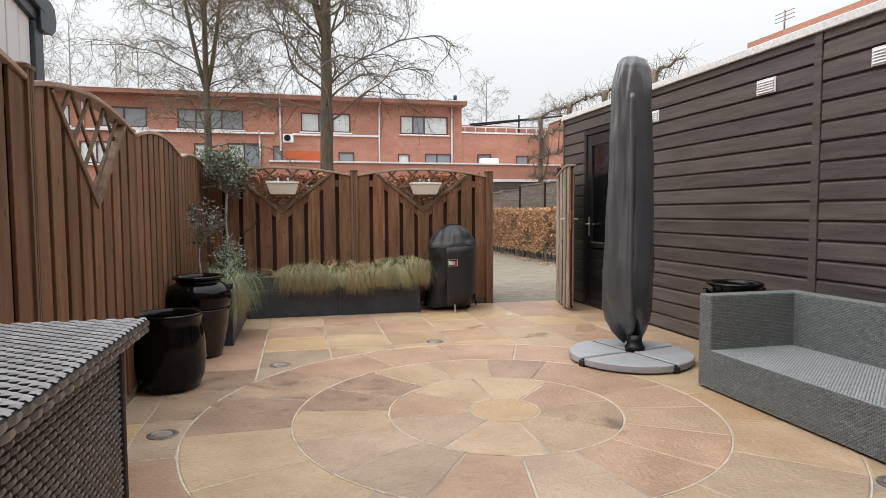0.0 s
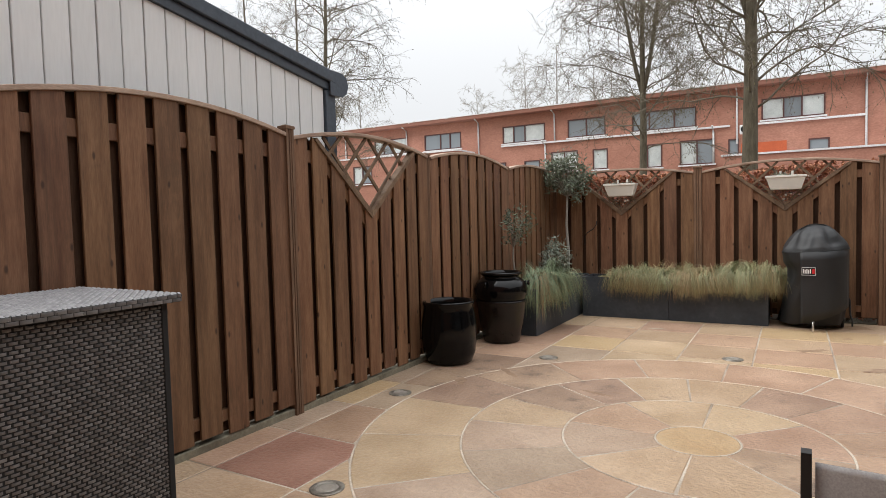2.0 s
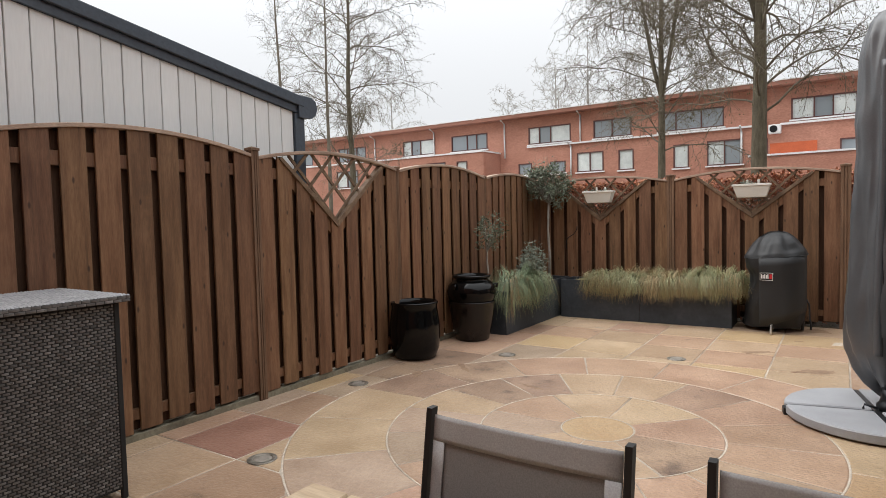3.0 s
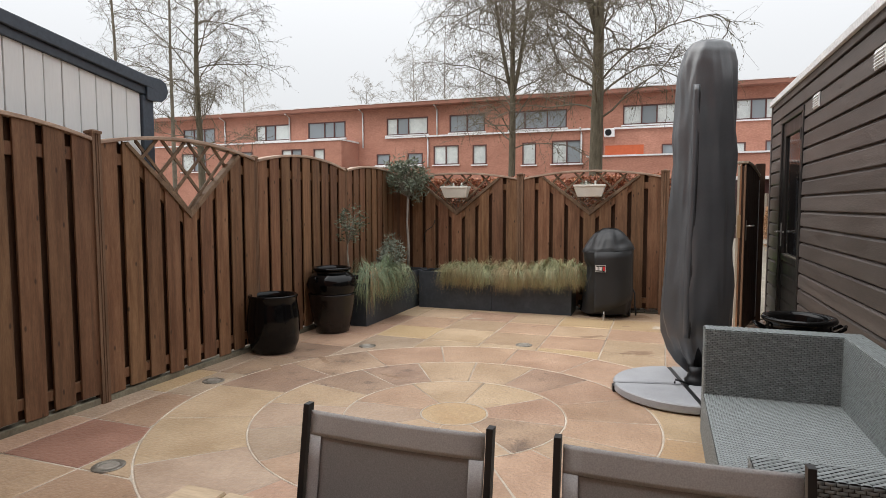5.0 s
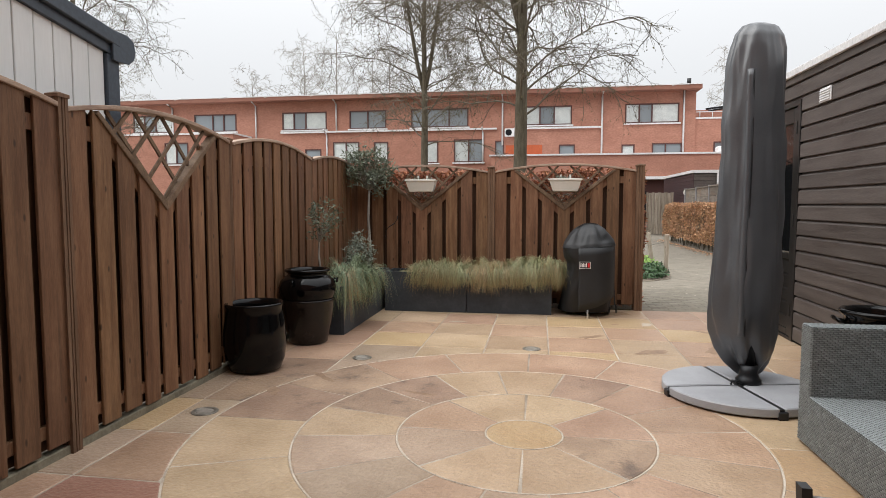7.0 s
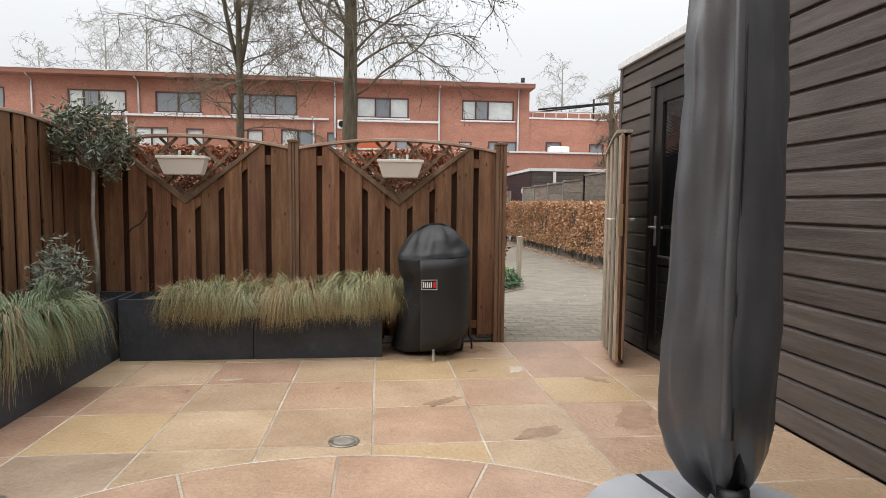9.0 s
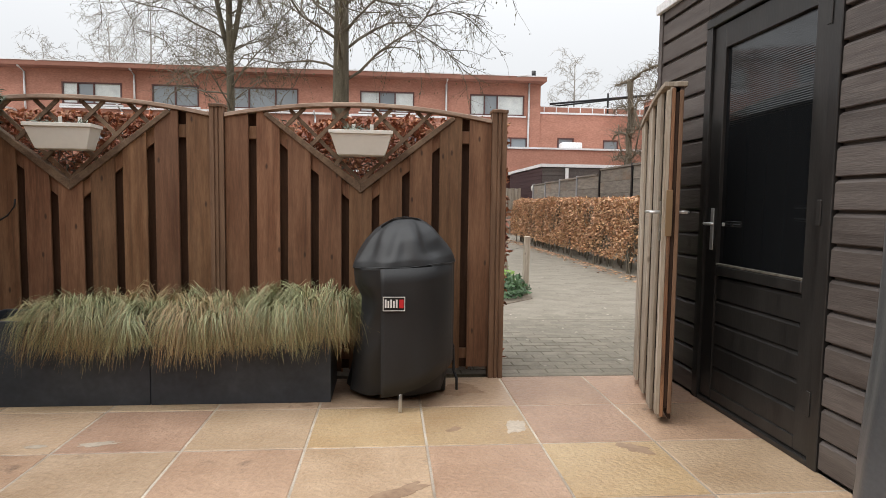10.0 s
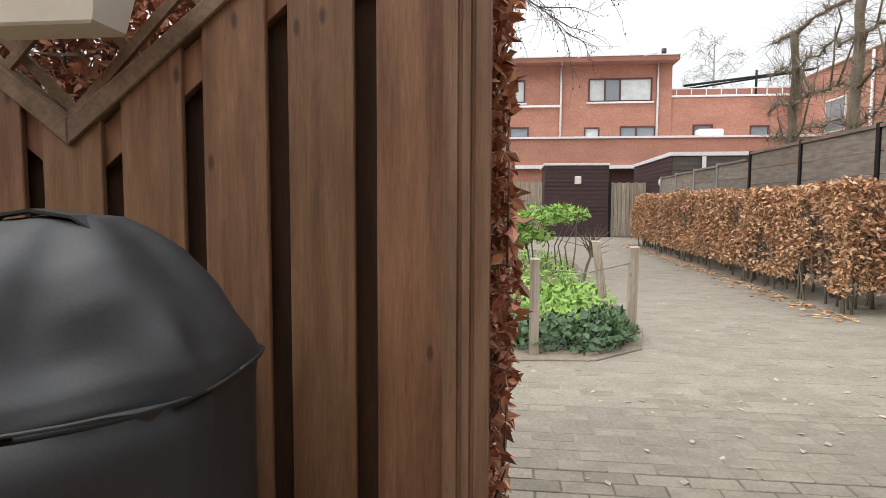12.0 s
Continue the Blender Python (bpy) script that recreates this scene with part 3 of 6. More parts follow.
def fence_panel(fence, m, width, vee=False, low=1.78, peak=1.87, tip=1.285, boards=9, base=0.05, behind=fence_deep_shade):
    """A board-on-board panel with an arched cap. Local x runs along it; the visible face is at y = 0 and looks to -y."""
    part = lambda name, bm, mat, parent, lab="": place_part(name, bm, mat, fence, lab, m)
    root = fence
    half = width / 2
    top = lambda x: peak - (peak - low) * (x / half) ** 2
    vw = 0.635
    vz = top(vw) - 0.035
    limit = lambda x: min(top(x) - 0.02, tip + (vz - tip) * abs(x) / vw) if vee and abs(x) < vw else top(x) - 0.02
    bw = 0.0855 * width
    pitch = (width - bw) / (boards - 1)

    def board(name, x0, x1, y0, y1, z0, mat):
        k = 4
        up = [(x1 - (x1 - x0) * i / k, limit(x1 - (x1 - x0) * i / k)) for i in range(k + 1)]
        if x0 < 0 < x1:
            up = sorted(set(up + [(0.0, limit(0.0))]), key=lambda p: -p[0])
        part(name, prism([(x0, z0), (x1, z0)] + up, "y", y0, y1, 0.0025), mat, root)
    for i in range(boards):
        c = -half + bw / 2 + pitch * i
        board("board", c - bw / 2, c + bw / 2, 0.0, 0.018, base + 0.012 * ((i * 7) % 3), fence_wood)
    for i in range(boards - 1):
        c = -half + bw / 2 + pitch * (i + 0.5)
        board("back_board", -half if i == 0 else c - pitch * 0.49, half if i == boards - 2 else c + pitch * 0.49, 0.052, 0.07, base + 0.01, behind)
    for z, h in ((0.13, 0.07), (low - 0.16, 0.085)):
        if vee and z > tip - 0.1:
            for s in (-1, 1):
                x_in = vw * (z - tip) / (vz - tip) + 0.02
                part("batten", block(s * x_in, 0.0185, z, s * (half - 0.004), 0.0515, z + h, 0.003), fence_wood, root)
        else:
            part("batten", block(-half + 0.004, 0.0185, z, half - 0.004, 0.0515, z + h, 0.003), fence_wood, root)
    n = 18
    arc = [(-half + width * i / n, top(-half + width * i / n)) for i in range(n + 1)]
    part("cap", prism([(x, z - 0.022) for x, z in arc] + [(x, z + 0.004) for x, z in arc[::-1]], "y", -0.014, 0.08, 0.003), cap_wood, root, "pale arched cap rail")
    if vee:
        L = math.hypot(vw, vz - tip)
        for s in (-1, 1):
            nx, nz = -(vz - tip) / L * 0.030, vw / L * 0.030
            pts = [(0, tip - 0.012), (s * vw, vz - 0.012), (s * (vw + nx), vz + nz - 0.012), (0, tip + 0.052)]
            part("lattice_rail", prism(pts if s > 0 else pts[::-1], "y", -0.012, 0.05, 0.003), lattice_wood, root)
        for s in (-1, 1):
            pts = [(0.004 * s, tip - 0.115), (s * vw, vz - 0.115), (s * vw, vz - 0.013), (0.004 * s, tip - 0.013)]
            part("brace", prism(pts if s > 0 else pts[::-1], "y", 0.0192, 0.0508, 0.002), fence_wood, root)
        step, w = 0.285, 0.0175
        for s in (-1, 1):
            for k in range(-6, 7):
                # a slat runs at 45 degrees; trim it to the triangle below the cap and above the rails
                c = k * step
                ins = [x for x in np.linspace(-vw, vw, 127) if tip + 0.02 + (vz - tip) * abs(x) / vw < (tip + 0.35 + s * x - c) < top(x) - 0.012]
                if len(ins) < 5:
                    continue
                a, b = ins[0], ins[-1]
                za, zb = tip + 0.35 + s * a - c, tip + 0.35 + s * b - c
                pts = [(a, za - w), (b, zb - w), (b, zb + w), (a, za + w)]
                part("lattice_slat", prism(pts, "y", 0.012 if s > 0 else 0.026, 0.025 if s > 0 else 0.039), lattice_wood, root)
    return root


def fence_post(fence, x, y, top, w=0.068):
    m = pose(x, y, 0)
    h = w / 2
    # four faces with two grooves each
    edge = [(-1, 0), (-0.40, 0), (-0.34, 0.16), (-0.22, 0.16), (-0.16, 0), (0.16, 0), (0.22, 0.16), (0.34, 0.16), (0.40, 0)]
    ring = []
    for q in range(4):
        c, s = (1, 0, -1, 0)[q], (0, 1, 0, -1)[q]
        ring += [(c * u * h - s * (-1 + d) * h, s * u * h + c * (-1 + d) * h) for u, d in edge]
    place_part("post", prism(ring, "z", -0.05, top - 0.03), post_wood, fence, "grooved square post", m)
    e = h + 0.006
    place_part("post_cap", loft([[(-e, -e, top - 0.03), (e, -e, top - 0.03), (e, e, top - 0.03), (-e, e, top - 0.03)], [(-e, -e, top - 0.012), (e, -e, top - 0.012), (e, e, top - 0.012), (-e, e, top - 0.012)], [(-0.01, -0.01, top), (0.01, -0.01, top), (0.01, 0.01, top), (-0.01, 0.01, top)]]), post_wood, fence, "", m)


FY, FX = 8.50, -1.10
back_fence = thing("back_fence", pose(0, 0, 0), "brown board-on-board garden fence with v-shaped lattices, beside the gate", "fence")
side_fence = thing("side_fence", pose(0, 0, 0), "brown vertical board garden fence with arched tops and one lattice", "fence")
fence_post(back_fence, -1.105, FY + 0.06, 1.88, 0.09)
fence_post(back_fence, 0.757, FY + 0.025, 1.85, 0.09)
fence_post(back_fence, 2.63, FY + 0.02, 1.86, 0.10)
fence_panel(back_fence, pose(-0.172, FY, 0), 1.765, True, tip=1.275, behind=fence_back_shade)
fence_panel(back_fence, pose(1.692, FY, 0), 1.775, True, tip=1.285, behind=fence_back_shade)
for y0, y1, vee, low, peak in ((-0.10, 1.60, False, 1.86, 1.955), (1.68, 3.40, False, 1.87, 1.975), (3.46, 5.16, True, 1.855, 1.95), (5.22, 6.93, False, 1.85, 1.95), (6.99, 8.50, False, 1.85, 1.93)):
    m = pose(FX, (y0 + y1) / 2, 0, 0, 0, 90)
    fence_panel(side_fence, m, y1 - y0, vee, low, peak, 1.315, behind=fence_back_shade)
fence_post(side_fence, FX - 0.02, 1.64, 1.93)
fence_post(side_fence, FX - 0.02, 3.43, 1.93)
fence_post(side_fence, FX - 0.036, 5.19, 1.89, 0.062)
fence_post(side_fence, FX - 0.036, 6.96, 1.88, 0.062)
fence_post(side_fence, FX - 0.02, -0.14, 1.93)
kick = thing("gravel_board", pose(FX, 0, 0), "mossy low concrete edging under the fence", "edging")
part("edging", block(-0.075, -0.54, -0.03, -0.005, 8.44, 0.045, 0.006), surface("mossy_concrete", (0.12, 0.105, 0.075), (0.24, 0.22, 0.16), 6, 0.9, 0.4, fine=60), kick)

# ---- the gate, standing open against the shed ----
gx0, gy0, gx1, gy1 = 3.63, 8.38, 3.395, 7.53
gate_len = math.hypot(gx1 - gx0, gy1 - gy0)
gate = thing("garden_gate", pose(gx0, gy0, 0, 0, 0, math.degrees(math.atan2(gy1 - gy0, gx1 - gx0))), "open wooden garden gate, weathered grey, with steel handles", "gate")
gz = lambda u: 1.76 + 0.11 * math.sin(math.pi / 2 * u / gate_len)
nb = 6
for i in range(nb):
    a, b = gate_len * i / nb + 0.005, gate_len * (i + 1) / nb - 0.005
    y0 = 0.0 if i % 2 else -0.02
    part("board", prism([(a, 0.035), (b, 0.035), (b, gz(b) - 0.02), (a, gz(a) - 0.02)], "y", y0 - 0.018, y0, 0.003), grey_wood, gate)
    part("inner_board", prism([(a, 0.035), (b, 0.035), (b, gz(b) - 0.02), (a, gz(a) - 0.02)], "y", 0.034, 0.052, 0.003), fence_deep_shade, gate)
part("stile", block(gate_len - 0.006, -0.010, 0.05, gate_len + 0.016, 0.008, gz(gate_len) - 0.03, 0.003), orange_wood, gate, "bare orange-brown edge stile")
part("stile", block(gate_len - 0.008, -0.036, 0.06, gate_len + 0.010, -0.0105, gz(gate_len) - 0.04, 0.003), grey_wood, gate)
part("stile", block(gate_len - 0.008, 0.0085, 0.10, gate_len + 0.010, 0.028, gz(gate_len) - 0.05, 0.003), fence_deep_shade, gate)
part("stile", block(gate_len - 0.008, 0.0285, 0.07, gate_len + 0.013, 0.05, gz(gate_len) - 0.04, 0.003), post_wood, gate)
part("stile", block(0.0, 0.001, 0.05, 0.06, 0.033, 1.70, 0.003), grey_wood, gate)
for z in (0.25, 0.95, 1.55):
    part("ledge", block(0.062, 0.001, z, gate_len - 0.01, 0.033, z + 0.08, 0.003), grey_wood, gate)
arc = [(gate_len * i / 10, gz(gate_len * i / 10)) for i in range(11)]
part("cap", prism([(x, z - 0.02) for x, z in arc] + [(x, z + 0.006) for x, z in arc[::-1]], "y", -0.05, 0.07, 0.003), grey_wood, gate)
for s in (-1, 1):
    y = -0.036 if s < 0 else 0.053
    lever = part("handle_plate", block(gate_len - 0.075, y - 0.004, 1.02, gate_len - 0.04, y + 0.004, 1.24, 0.003), steel, gate, "steel handle plate")
    vv, ff = [], []
    tube_into(vv, ff, [(gate_len - 0.057, y, 1.18), (gate_len - 0.057, y + s * 0.05, 1.18), (gate_len - 0.07, y + s * 0.058, 1.18), (gate_len - 0.17, y + s * 0.058, 1.18)], [0.009] * 4, 8)
    raw("lever", vv, ff, chrome, lever, "", True)
part("hinge_strip", block(0.0, 0.0535, 0.06, 0.02, 0.062, 1.70, 0.002), base_plate, gate, "pale galvanised hinge strip")
part("lock_plate", block(gate_len + 0.019, -0.022, 1.05, gate_len + 0.022, 0.012, 1.30, 0.001), plain("tarnished_brass", (0.36, 0.25, 0.14), 0.45, 0.7), gate, "tarnished brass lock plate")
post = thing("gate_post", pose(3.70, 8.45, 0), "dark wooden post carrying the gate beside the shed", "gate post")
part("shaft", block(-0.05, -0.04, -0.05, 0.05, 0.05, 1.90, 0.005), fence_deep_shade, post)

# ---- the shed ----
SX = 3.85
shed = thing("garden_shed", pose(SX, 0, 0), "black stained timber shed with white roof trim and vents", "shed")
Y_END, Y_A, Y_B = 8.72, 6.90, 8.045
part("core", block(0.025, -0.54, 0.0, 0.12, Y_A - 0.001, 2.60), shed_black, shed)
part("core", block(0.025, Y_B + 0.001, 0.0, 0.12, Y_END - 0.03, 2.60), shed_black, shed)
part("core", block(0.025, Y_A, 2.36, 0.12, Y_B, 2.60), shed_black, shed)
part("end_wall", block(0.121, Y_END - 0.06, 0.0, 4.0, Y_END, 2.60), shed_black, shed)
part("back_wall", block(3.9, -0.54, 0.0, 4.0, Y_END - 0.061, 2.60), shed_black, shed)
part("roof", block(0.0, -0.54, 2.605, 4.0, Y_END, 2.655), roof_dark, shed)
PITCH = 0.148


def shiplap(y0, y1, z):
    out = [(0.024, z), (0.0, z), (-0.002, z + 0.004), (0.0, z + PITCH * 0.79), (0.014, z + PITCH * 0.89), (0.022, z + PITCH * 0.895), (0.024, z + PITCH * 0.90)]
    return prism(out, "y", y0, y1)


z = 0.02
while z < 2.58:
    for y0, y1 in ((-0.54, 4.205), (4.285, Y_A - 0.002), (Y_B + 0.002, Y_END - 0.045)):
        part("board", shiplap(y0, y1, z), shed_black, shed)
    if z > 2.34:
        part("board", shiplap(Y_A, Y_B, z), shed_black, shed)
    z += PITCH
part("cover_strip", block(-0.012, 4.21, 0.0, 0.024, 4.28, 2.60, 0.003), shed_black, shed)
part("corner_strip", block(-0.012, Y_END - 0.043, 0.0, 0.03, Y_END + 0.006, 2.60, 0.003), shed_black, shed)
part("roof_trim", block(-0.035, -0.54, 2.60, -0.002, Y_END + 0.02, 2.665, 0.004), white_paint, shed, "white metal roof edge")
for y in (3.70, 4.76, 6.40):
    vent = part("vent", block(-0.012, y - 0.105, 2.245, -0.003, y + 0.105, 2.37, 0.002), white_paint, shed, "white slatted vent grille")
    for k in range(5):
        part("slat", prism([(-0.024, 2.258 + k * 0.021), (-0.0125, 2.264 + k * 0.021), (-0.0125, 2.274 + k * 0.021), (-0.022, 2.262 + k * 0.021)], "y", y - 0.092, y + 0.092), white_paint, vent)
# door in its frame
door = thing("door_1", pose(SX, 0, 0), "closed black half-glazed shed door with ribbed glass", "door", kind="structure")
part("frame", block(-0.012, Y_A, 0.0, 0.10, Y_A + 0.065, 2.30, 0.004), door_black, door)
part("frame", block(-0.012, Y_B - 0.065, 0.0, 0.10, Y_B, 2.30, 0.004), door_black, door)
part("frame", block(-0.014, Y_A, 2.301, 0.10, Y_B, 2.355, 0.004), door_black, door)
DY0, DY1 = Y_A + 0.068, Y_B - 0.068
part("threshold", block(-0.01, DY0, 0.0, 0.10, DY1, 0.03, 0.004), door_black, door)
leaf = part("leaf", block(0.008, DY0, 0.035, 0.048, DY0 + 0.12, 2.295, 0.004), door_black, door)
part("stile", block(0.008, DY1 - 0.12, 0.035, 0.048, DY1, 2.295, 0.004), door_black, leaf)
part("rail", block(0.008, DY0 + 0.121, 2.15, 0.048, DY1 - 0.121, 2.295, 0.004), door_black, leaf)
part("rail", block(0.008, DY0 + 0.121, 0.035, 0.048, DY1 - 0.121, 0.10, 0.004), door_black, leaf)
part("rail", block(0.004, DY0 + 0.121, 0.80, 0.048, DY1 - 0.121, 0.862, 0.006), door_black, leaf)
for k in range(5):
    z0 = 0.102 + k * 0.139
    part("panel_board", prism([(0.045, z0), (0.018, z0), (0.016, z0 + 0.115), (0.034, z0 + 0.135), (0.045, z0 + 0.135)], "y", DY0 + 0.121, DY1 - 0.121), door_black, leaf)
glass_dark = plain("dark_ribbed_glass", (0.008, 0.009, 0.010), 0.05, 0.0, 0.9)
nrib = 110
ribs = [(0.030 + (0.00030 if i % 2 else 0.0), 0.864 + (2.148 - 0.864) * i / (2 * nrib)) for i in range(2 * nrib + 1)]
part("pane", prism([(0.04, 0.864)] + ribs + [(0.04, 2.148)], "y", DY0 + 0.121, DY1 - 0.121), glass_dark, leaf, "ribbed glass pane")
part("glazing_bead", block(0.006, DY0 + 0.121, 0.862, 0.03, DY1 - 0.121, 0.874, 0.002), steel, leaf)
hp = part("handle_plate", block(0.0, DY1 - 0.085, 0.95, 0.008, DY1 - 0.05, 1.205, 0.003), chrome, leaf, "steel handle plate")
tube("lever", [(0.0, DY1 - 0.067, 1.11), (-0.05, DY1 - 0.067, 1.11), (-0.055, DY1 - 0.08, 1.11), (-0.055, DY1 - 0.18, 1.11)], 0.009, chrome, hp)
part("latch", block(0.0, DY1 - 0.2, 1.10, 0.009, DY1 - 0.18, 1.12, 0.002), chrome, leaf)
for z in (0.24, 1.13, 2.03):
    part("hinge", block(-0.02, Y_A + 0.055, z, -0.012, Y_A + 0.085, z + 0.12, 0.003), door_black, door)

# ---- planters, pots and plants ----
def planter(m, length, depth, height, label):
    root = thing("planter_box", m, label, "planter", "anthracite planters")
    t = 0.022
    part("front_wall", block(0, 0, 0, length, t, height, 0.002), planter_grey, root)
    part("back_wall", block(0, depth - t, 0, length, depth, height, 0.002), planter_grey, root)
    part("end_wall", block(0, t + 0.0005, 0, t, depth - t - 0.0005, height, 0.002), planter_grey, root)
    part("end_wall", block(length - t, t + 0.0005, 0, length, depth - t - 0.0005, height, 0.002), planter_grey, root)
    part("soil", block(t, t, 0.05, length - t, depth - t, height - 0.05), soil, root, "dark potting soil")
    return root


planter(pose(-0.555, 8.0, 0), 1.045, 0.44, 0.50, "anthracite rectangular planter against the back fence")
planter(pose(0.495, 8.0, 0), 1.045, 0.44, 0.495, "anthracite rectangular planter filled with sedge")
planter(pose(-0.60, 6.50, 0, 0, 0, 90), 1.935, 0.455, 0.505, "long anthracite planter along the side fence")


def blades(name, parent_m, label, n, length, spread, drop, mat, seed, size=(0.1, 0.1), up=0.6, width=0.004, front=0.55, dry=0.5):
    """A clump of arching blades, gathered in locks that hang over the rim; the tips are dry."""
    r = random.Random(seed)
    sets = {0: ([], [], []), 1: ([], [], [])}
    per = 34
    seg = 7
    for _ in range(max(8, n // per)):
        a = r.gauss(-math.pi / 2, 0.75) if r.random() < front else r.uniform(0, 2 * math.pi)
        L = length * r.uniform(0.6, 1.15)
        out = spread * r.uniform(0.3, 1.0)
        fall = drop * r.uniform(0.25, 1.25)
        rise = up * (r.uniform(0.62, 1.1) if r.random() < 0.93 else r.uniform(1.2, 1.55))
        q = abs(r.gauss(0, 0.5))
        root_at = Vector((size[0] * q * math.cos(a) + r.gauss(0, size[0] * 0.3), size[1] * q * math.sin(a), 0))
        side = r.gauss(0, 0.10)
        straw = int(r.random() < 0.20)
        browned = dry * r.uniform(0.2, 1.5)
        for _ in range(per):
            loose = r.random() < 0.14
            b = a + r.gauss(0, 0.45 if loose else 0.10)
            d = Vector((math.cos(b), math.sin(b), 0))
            c = Vector((-d.y, d.x, 0))
            k_len = L * r.uniform(0.62, 1.12)
            w = side + r.gauss(0, 0.10 if loose else 0.03)
            foot = root_at + Vector((r.gauss(0, 0.022), r.gauss(0, 0.022), r.gauss(0, 0.008)))
            s = c * width * r.uniform(0.6, 1.3)
            f_ = fall * r.uniform(0.8, 1.2)
            o_ = out * r.uniform(0.85, 1.12)
            verts, faces, tips = sets[straw if r.random() < 0.9 else 1 - straw]
            base = len(verts)
            for k in range(seg + 1):
                t = k / seg
                h = rise * k_len * (1.9 * t - 1.9 * t * t) - f_ * k_len * t ** 2.6
                p = foot + d * o_ * k_len * (t - 0.22 * t ** 3) + c * w * t * t + Vector((0, 0, h))
                e = s * (1 - 0.85 * t)
                verts += [p - e, p + e]
                tips += [min(1.0, browned * max(0.0, t - 0.35) ** 1.5 * 2.2)] * 2
            faces += [(base + 2 * k, base + 2 * k + 1, base + 2 * k + 3, base + 2 * k + 2) for k in range(seg)]
    root = thing(name, parent_m, label, "grass", "grass clumps in the planters")
    for key, nm, m_, lab in ((0, "green_blade_mass", mat, ""), (1, "straw_blade_mass", straw_blade, "dry straw coloured blades")):
        verts, faces, tips = sets[key]
        if faces:
            ob = raw(nm, verts, faces, m_, root, lab)
            ob.data.attributes.new("dryness", "FLOAT", "POINT").data.foreach_set("value", tips)
            tagged(ob, kind="stuff")
    return root


for k, (x, y, z) in enumerate(((0.03, 8.2, 0.43), (0.36, 8.18, 0.43), (0.66, 8.18, 0.44), (0.97, 8.17, 0.43), (1.27, 8.18, 0.45), (1.47, 8.2, 0.46))):
    blades("sedge_clump", pose(x, y, z), "drooping green and straw coloured sedge clump in the planter", 4200, 0.46, 0.95, 0.27, grass_blade, 20 + k, (0.22, 0.11), 0.80, 0.0026, 0.45, 0.42)
blades("sedge_clump", pose(1.42, 8.22, 0.45), "tall wispy straw coloured sedge tuft beside the grill", 340, 0.55, 0.4, 0.0, grass_blade, 31, (0.06, 0.06), 0.72)
for k, (x, y) in enumerate(((-0.72, 6.70), (-0.70, 6.98), (-0.72, 7.22))):
    blades("fescue_clump", pose(x, y, 0.47, 0, 0, 65), "blue-green arching grass clump spilling over the planter", 1700, 0.50, 0.85, 0.42, grass_blue, 40 + k, (0.13, 0.1), 0.86, 0.0034, 0.5, 0.12)
blades("dry_grass_tuft", pose(-0.33, 8.2, 0.47), "small dry straw coloured grass tuft", 160, 0.22, 0.9, 0.25, grass_blade, 51, (0.06, 0.05), 0.3)


def leaf_cloud(name, parent, centre, radii, n, size, mat, seed, aspect=3.0, hollow=0.35):
    """Leaves on short twigs, gathered in clumps with gaps between them."""
    r = random.Random(seed)
    verts, faces = [], []
    clumps = []
    for _ in range(max(10, n // 28)):
        while True:
            p = Vector((r.uniform(-1, 1), r.uniform(-1, 1), r.uniform(-1, 1)))
            if hollow < p.length < 1 + 0.25 * noise.noise(p * 2.5):
                break
        clumps.append(p)
    for i in range(n):
        c = clumps[i % len(clumps)]
        p = c + Vector((r.gauss(0, 0.15), r.gauss(0, 0.15), r.gauss(0.04, 0.18)))
        p = Vector((centre[0] + p.x * radii[0], centre[1] + p.y * radii[1], centre[2] + p.z * radii[2]))
        d = Vector((r.uniform(-1, 1), r.uniform(-1, 1), r.uniform(-0.6, 1))).normalized()
        u = d.orthogonal().normalized()
        u.rotate(Matrix.Rotation(r.uniform(0, 6.28), 3, d))
        L = size * r.uniform(0.6, 1.3)
        w = u * L / aspect / 2
        b = len(verts)
        nrm = d.cross(u) * L * 0.12
        verts += [p, p + d * L * 0.45 + w + nrm, p + d * L, p + d * L * 0.45 - w + nrm]
        faces.append((b, b + 1, b + 2, b + 3))
    return raw(name, verts, faces, mat, parent), clumps


def small_tree(m, label, stem_pts, stem_r, crown, radii, n, size, seed):
    root = thing("olive_tree", m, label, "tree", "olive trees")
    tube("trunk", stem_pts, stem_r, olive_bark, root, "pale thin stem")
    ob, clumps = leaf_cloud("crown", root, crown, radii, n, size, olive_leaf, seed)
    verts, faces = [], []
    tip = Vector(stem_pts[-1])
    for c in clumps:
        e = Vector((crown[0] + c.x * radii[0], crown[1] + c.y * radii[1], crown[2] + c.z * radii[2]))
        tube_into(verts, faces, [tip, tip.lerp(e, 0.5) + Vector((0, 0, 0.03)), e], [0.006, 0.004, 0.002], 4)
    raw("branches", verts, faces, olive_bark, root)
    return root


olive = small_tree(pose(-0.82, 8.24, 0.45), "standard olive tree with a round grey-green crown in the planter", [(0, 0, 0), (0.012, 0, 0.35), (-0.015, 0.01, 0.7), (0.005, 0, 1.08)], [0.021, 0.019, 0.017, 0.015], (0.02, 0, 1.32), (0.35, 0.25, 0.28), 1900, 0.060, 3)
small_tree(pose(-0.90, 6.62, 0.45), "young olive tree with a thin sparse crown", [(0, 0, 0), (0.015, 0, 0.18), (-0.01, 0.01, 0.38), (0.0, 0, 0.5)], [0.013, 0.012, 0.01, 0.008], (0.02, 0, 0.73), (0.19, 0.17, 0.24), 420, 0.05, 5)
lav = thing("lavender_bush", pose(-0.72, 7.45, 0.45), "grey-green lavender bush in the side planter", "shrub")
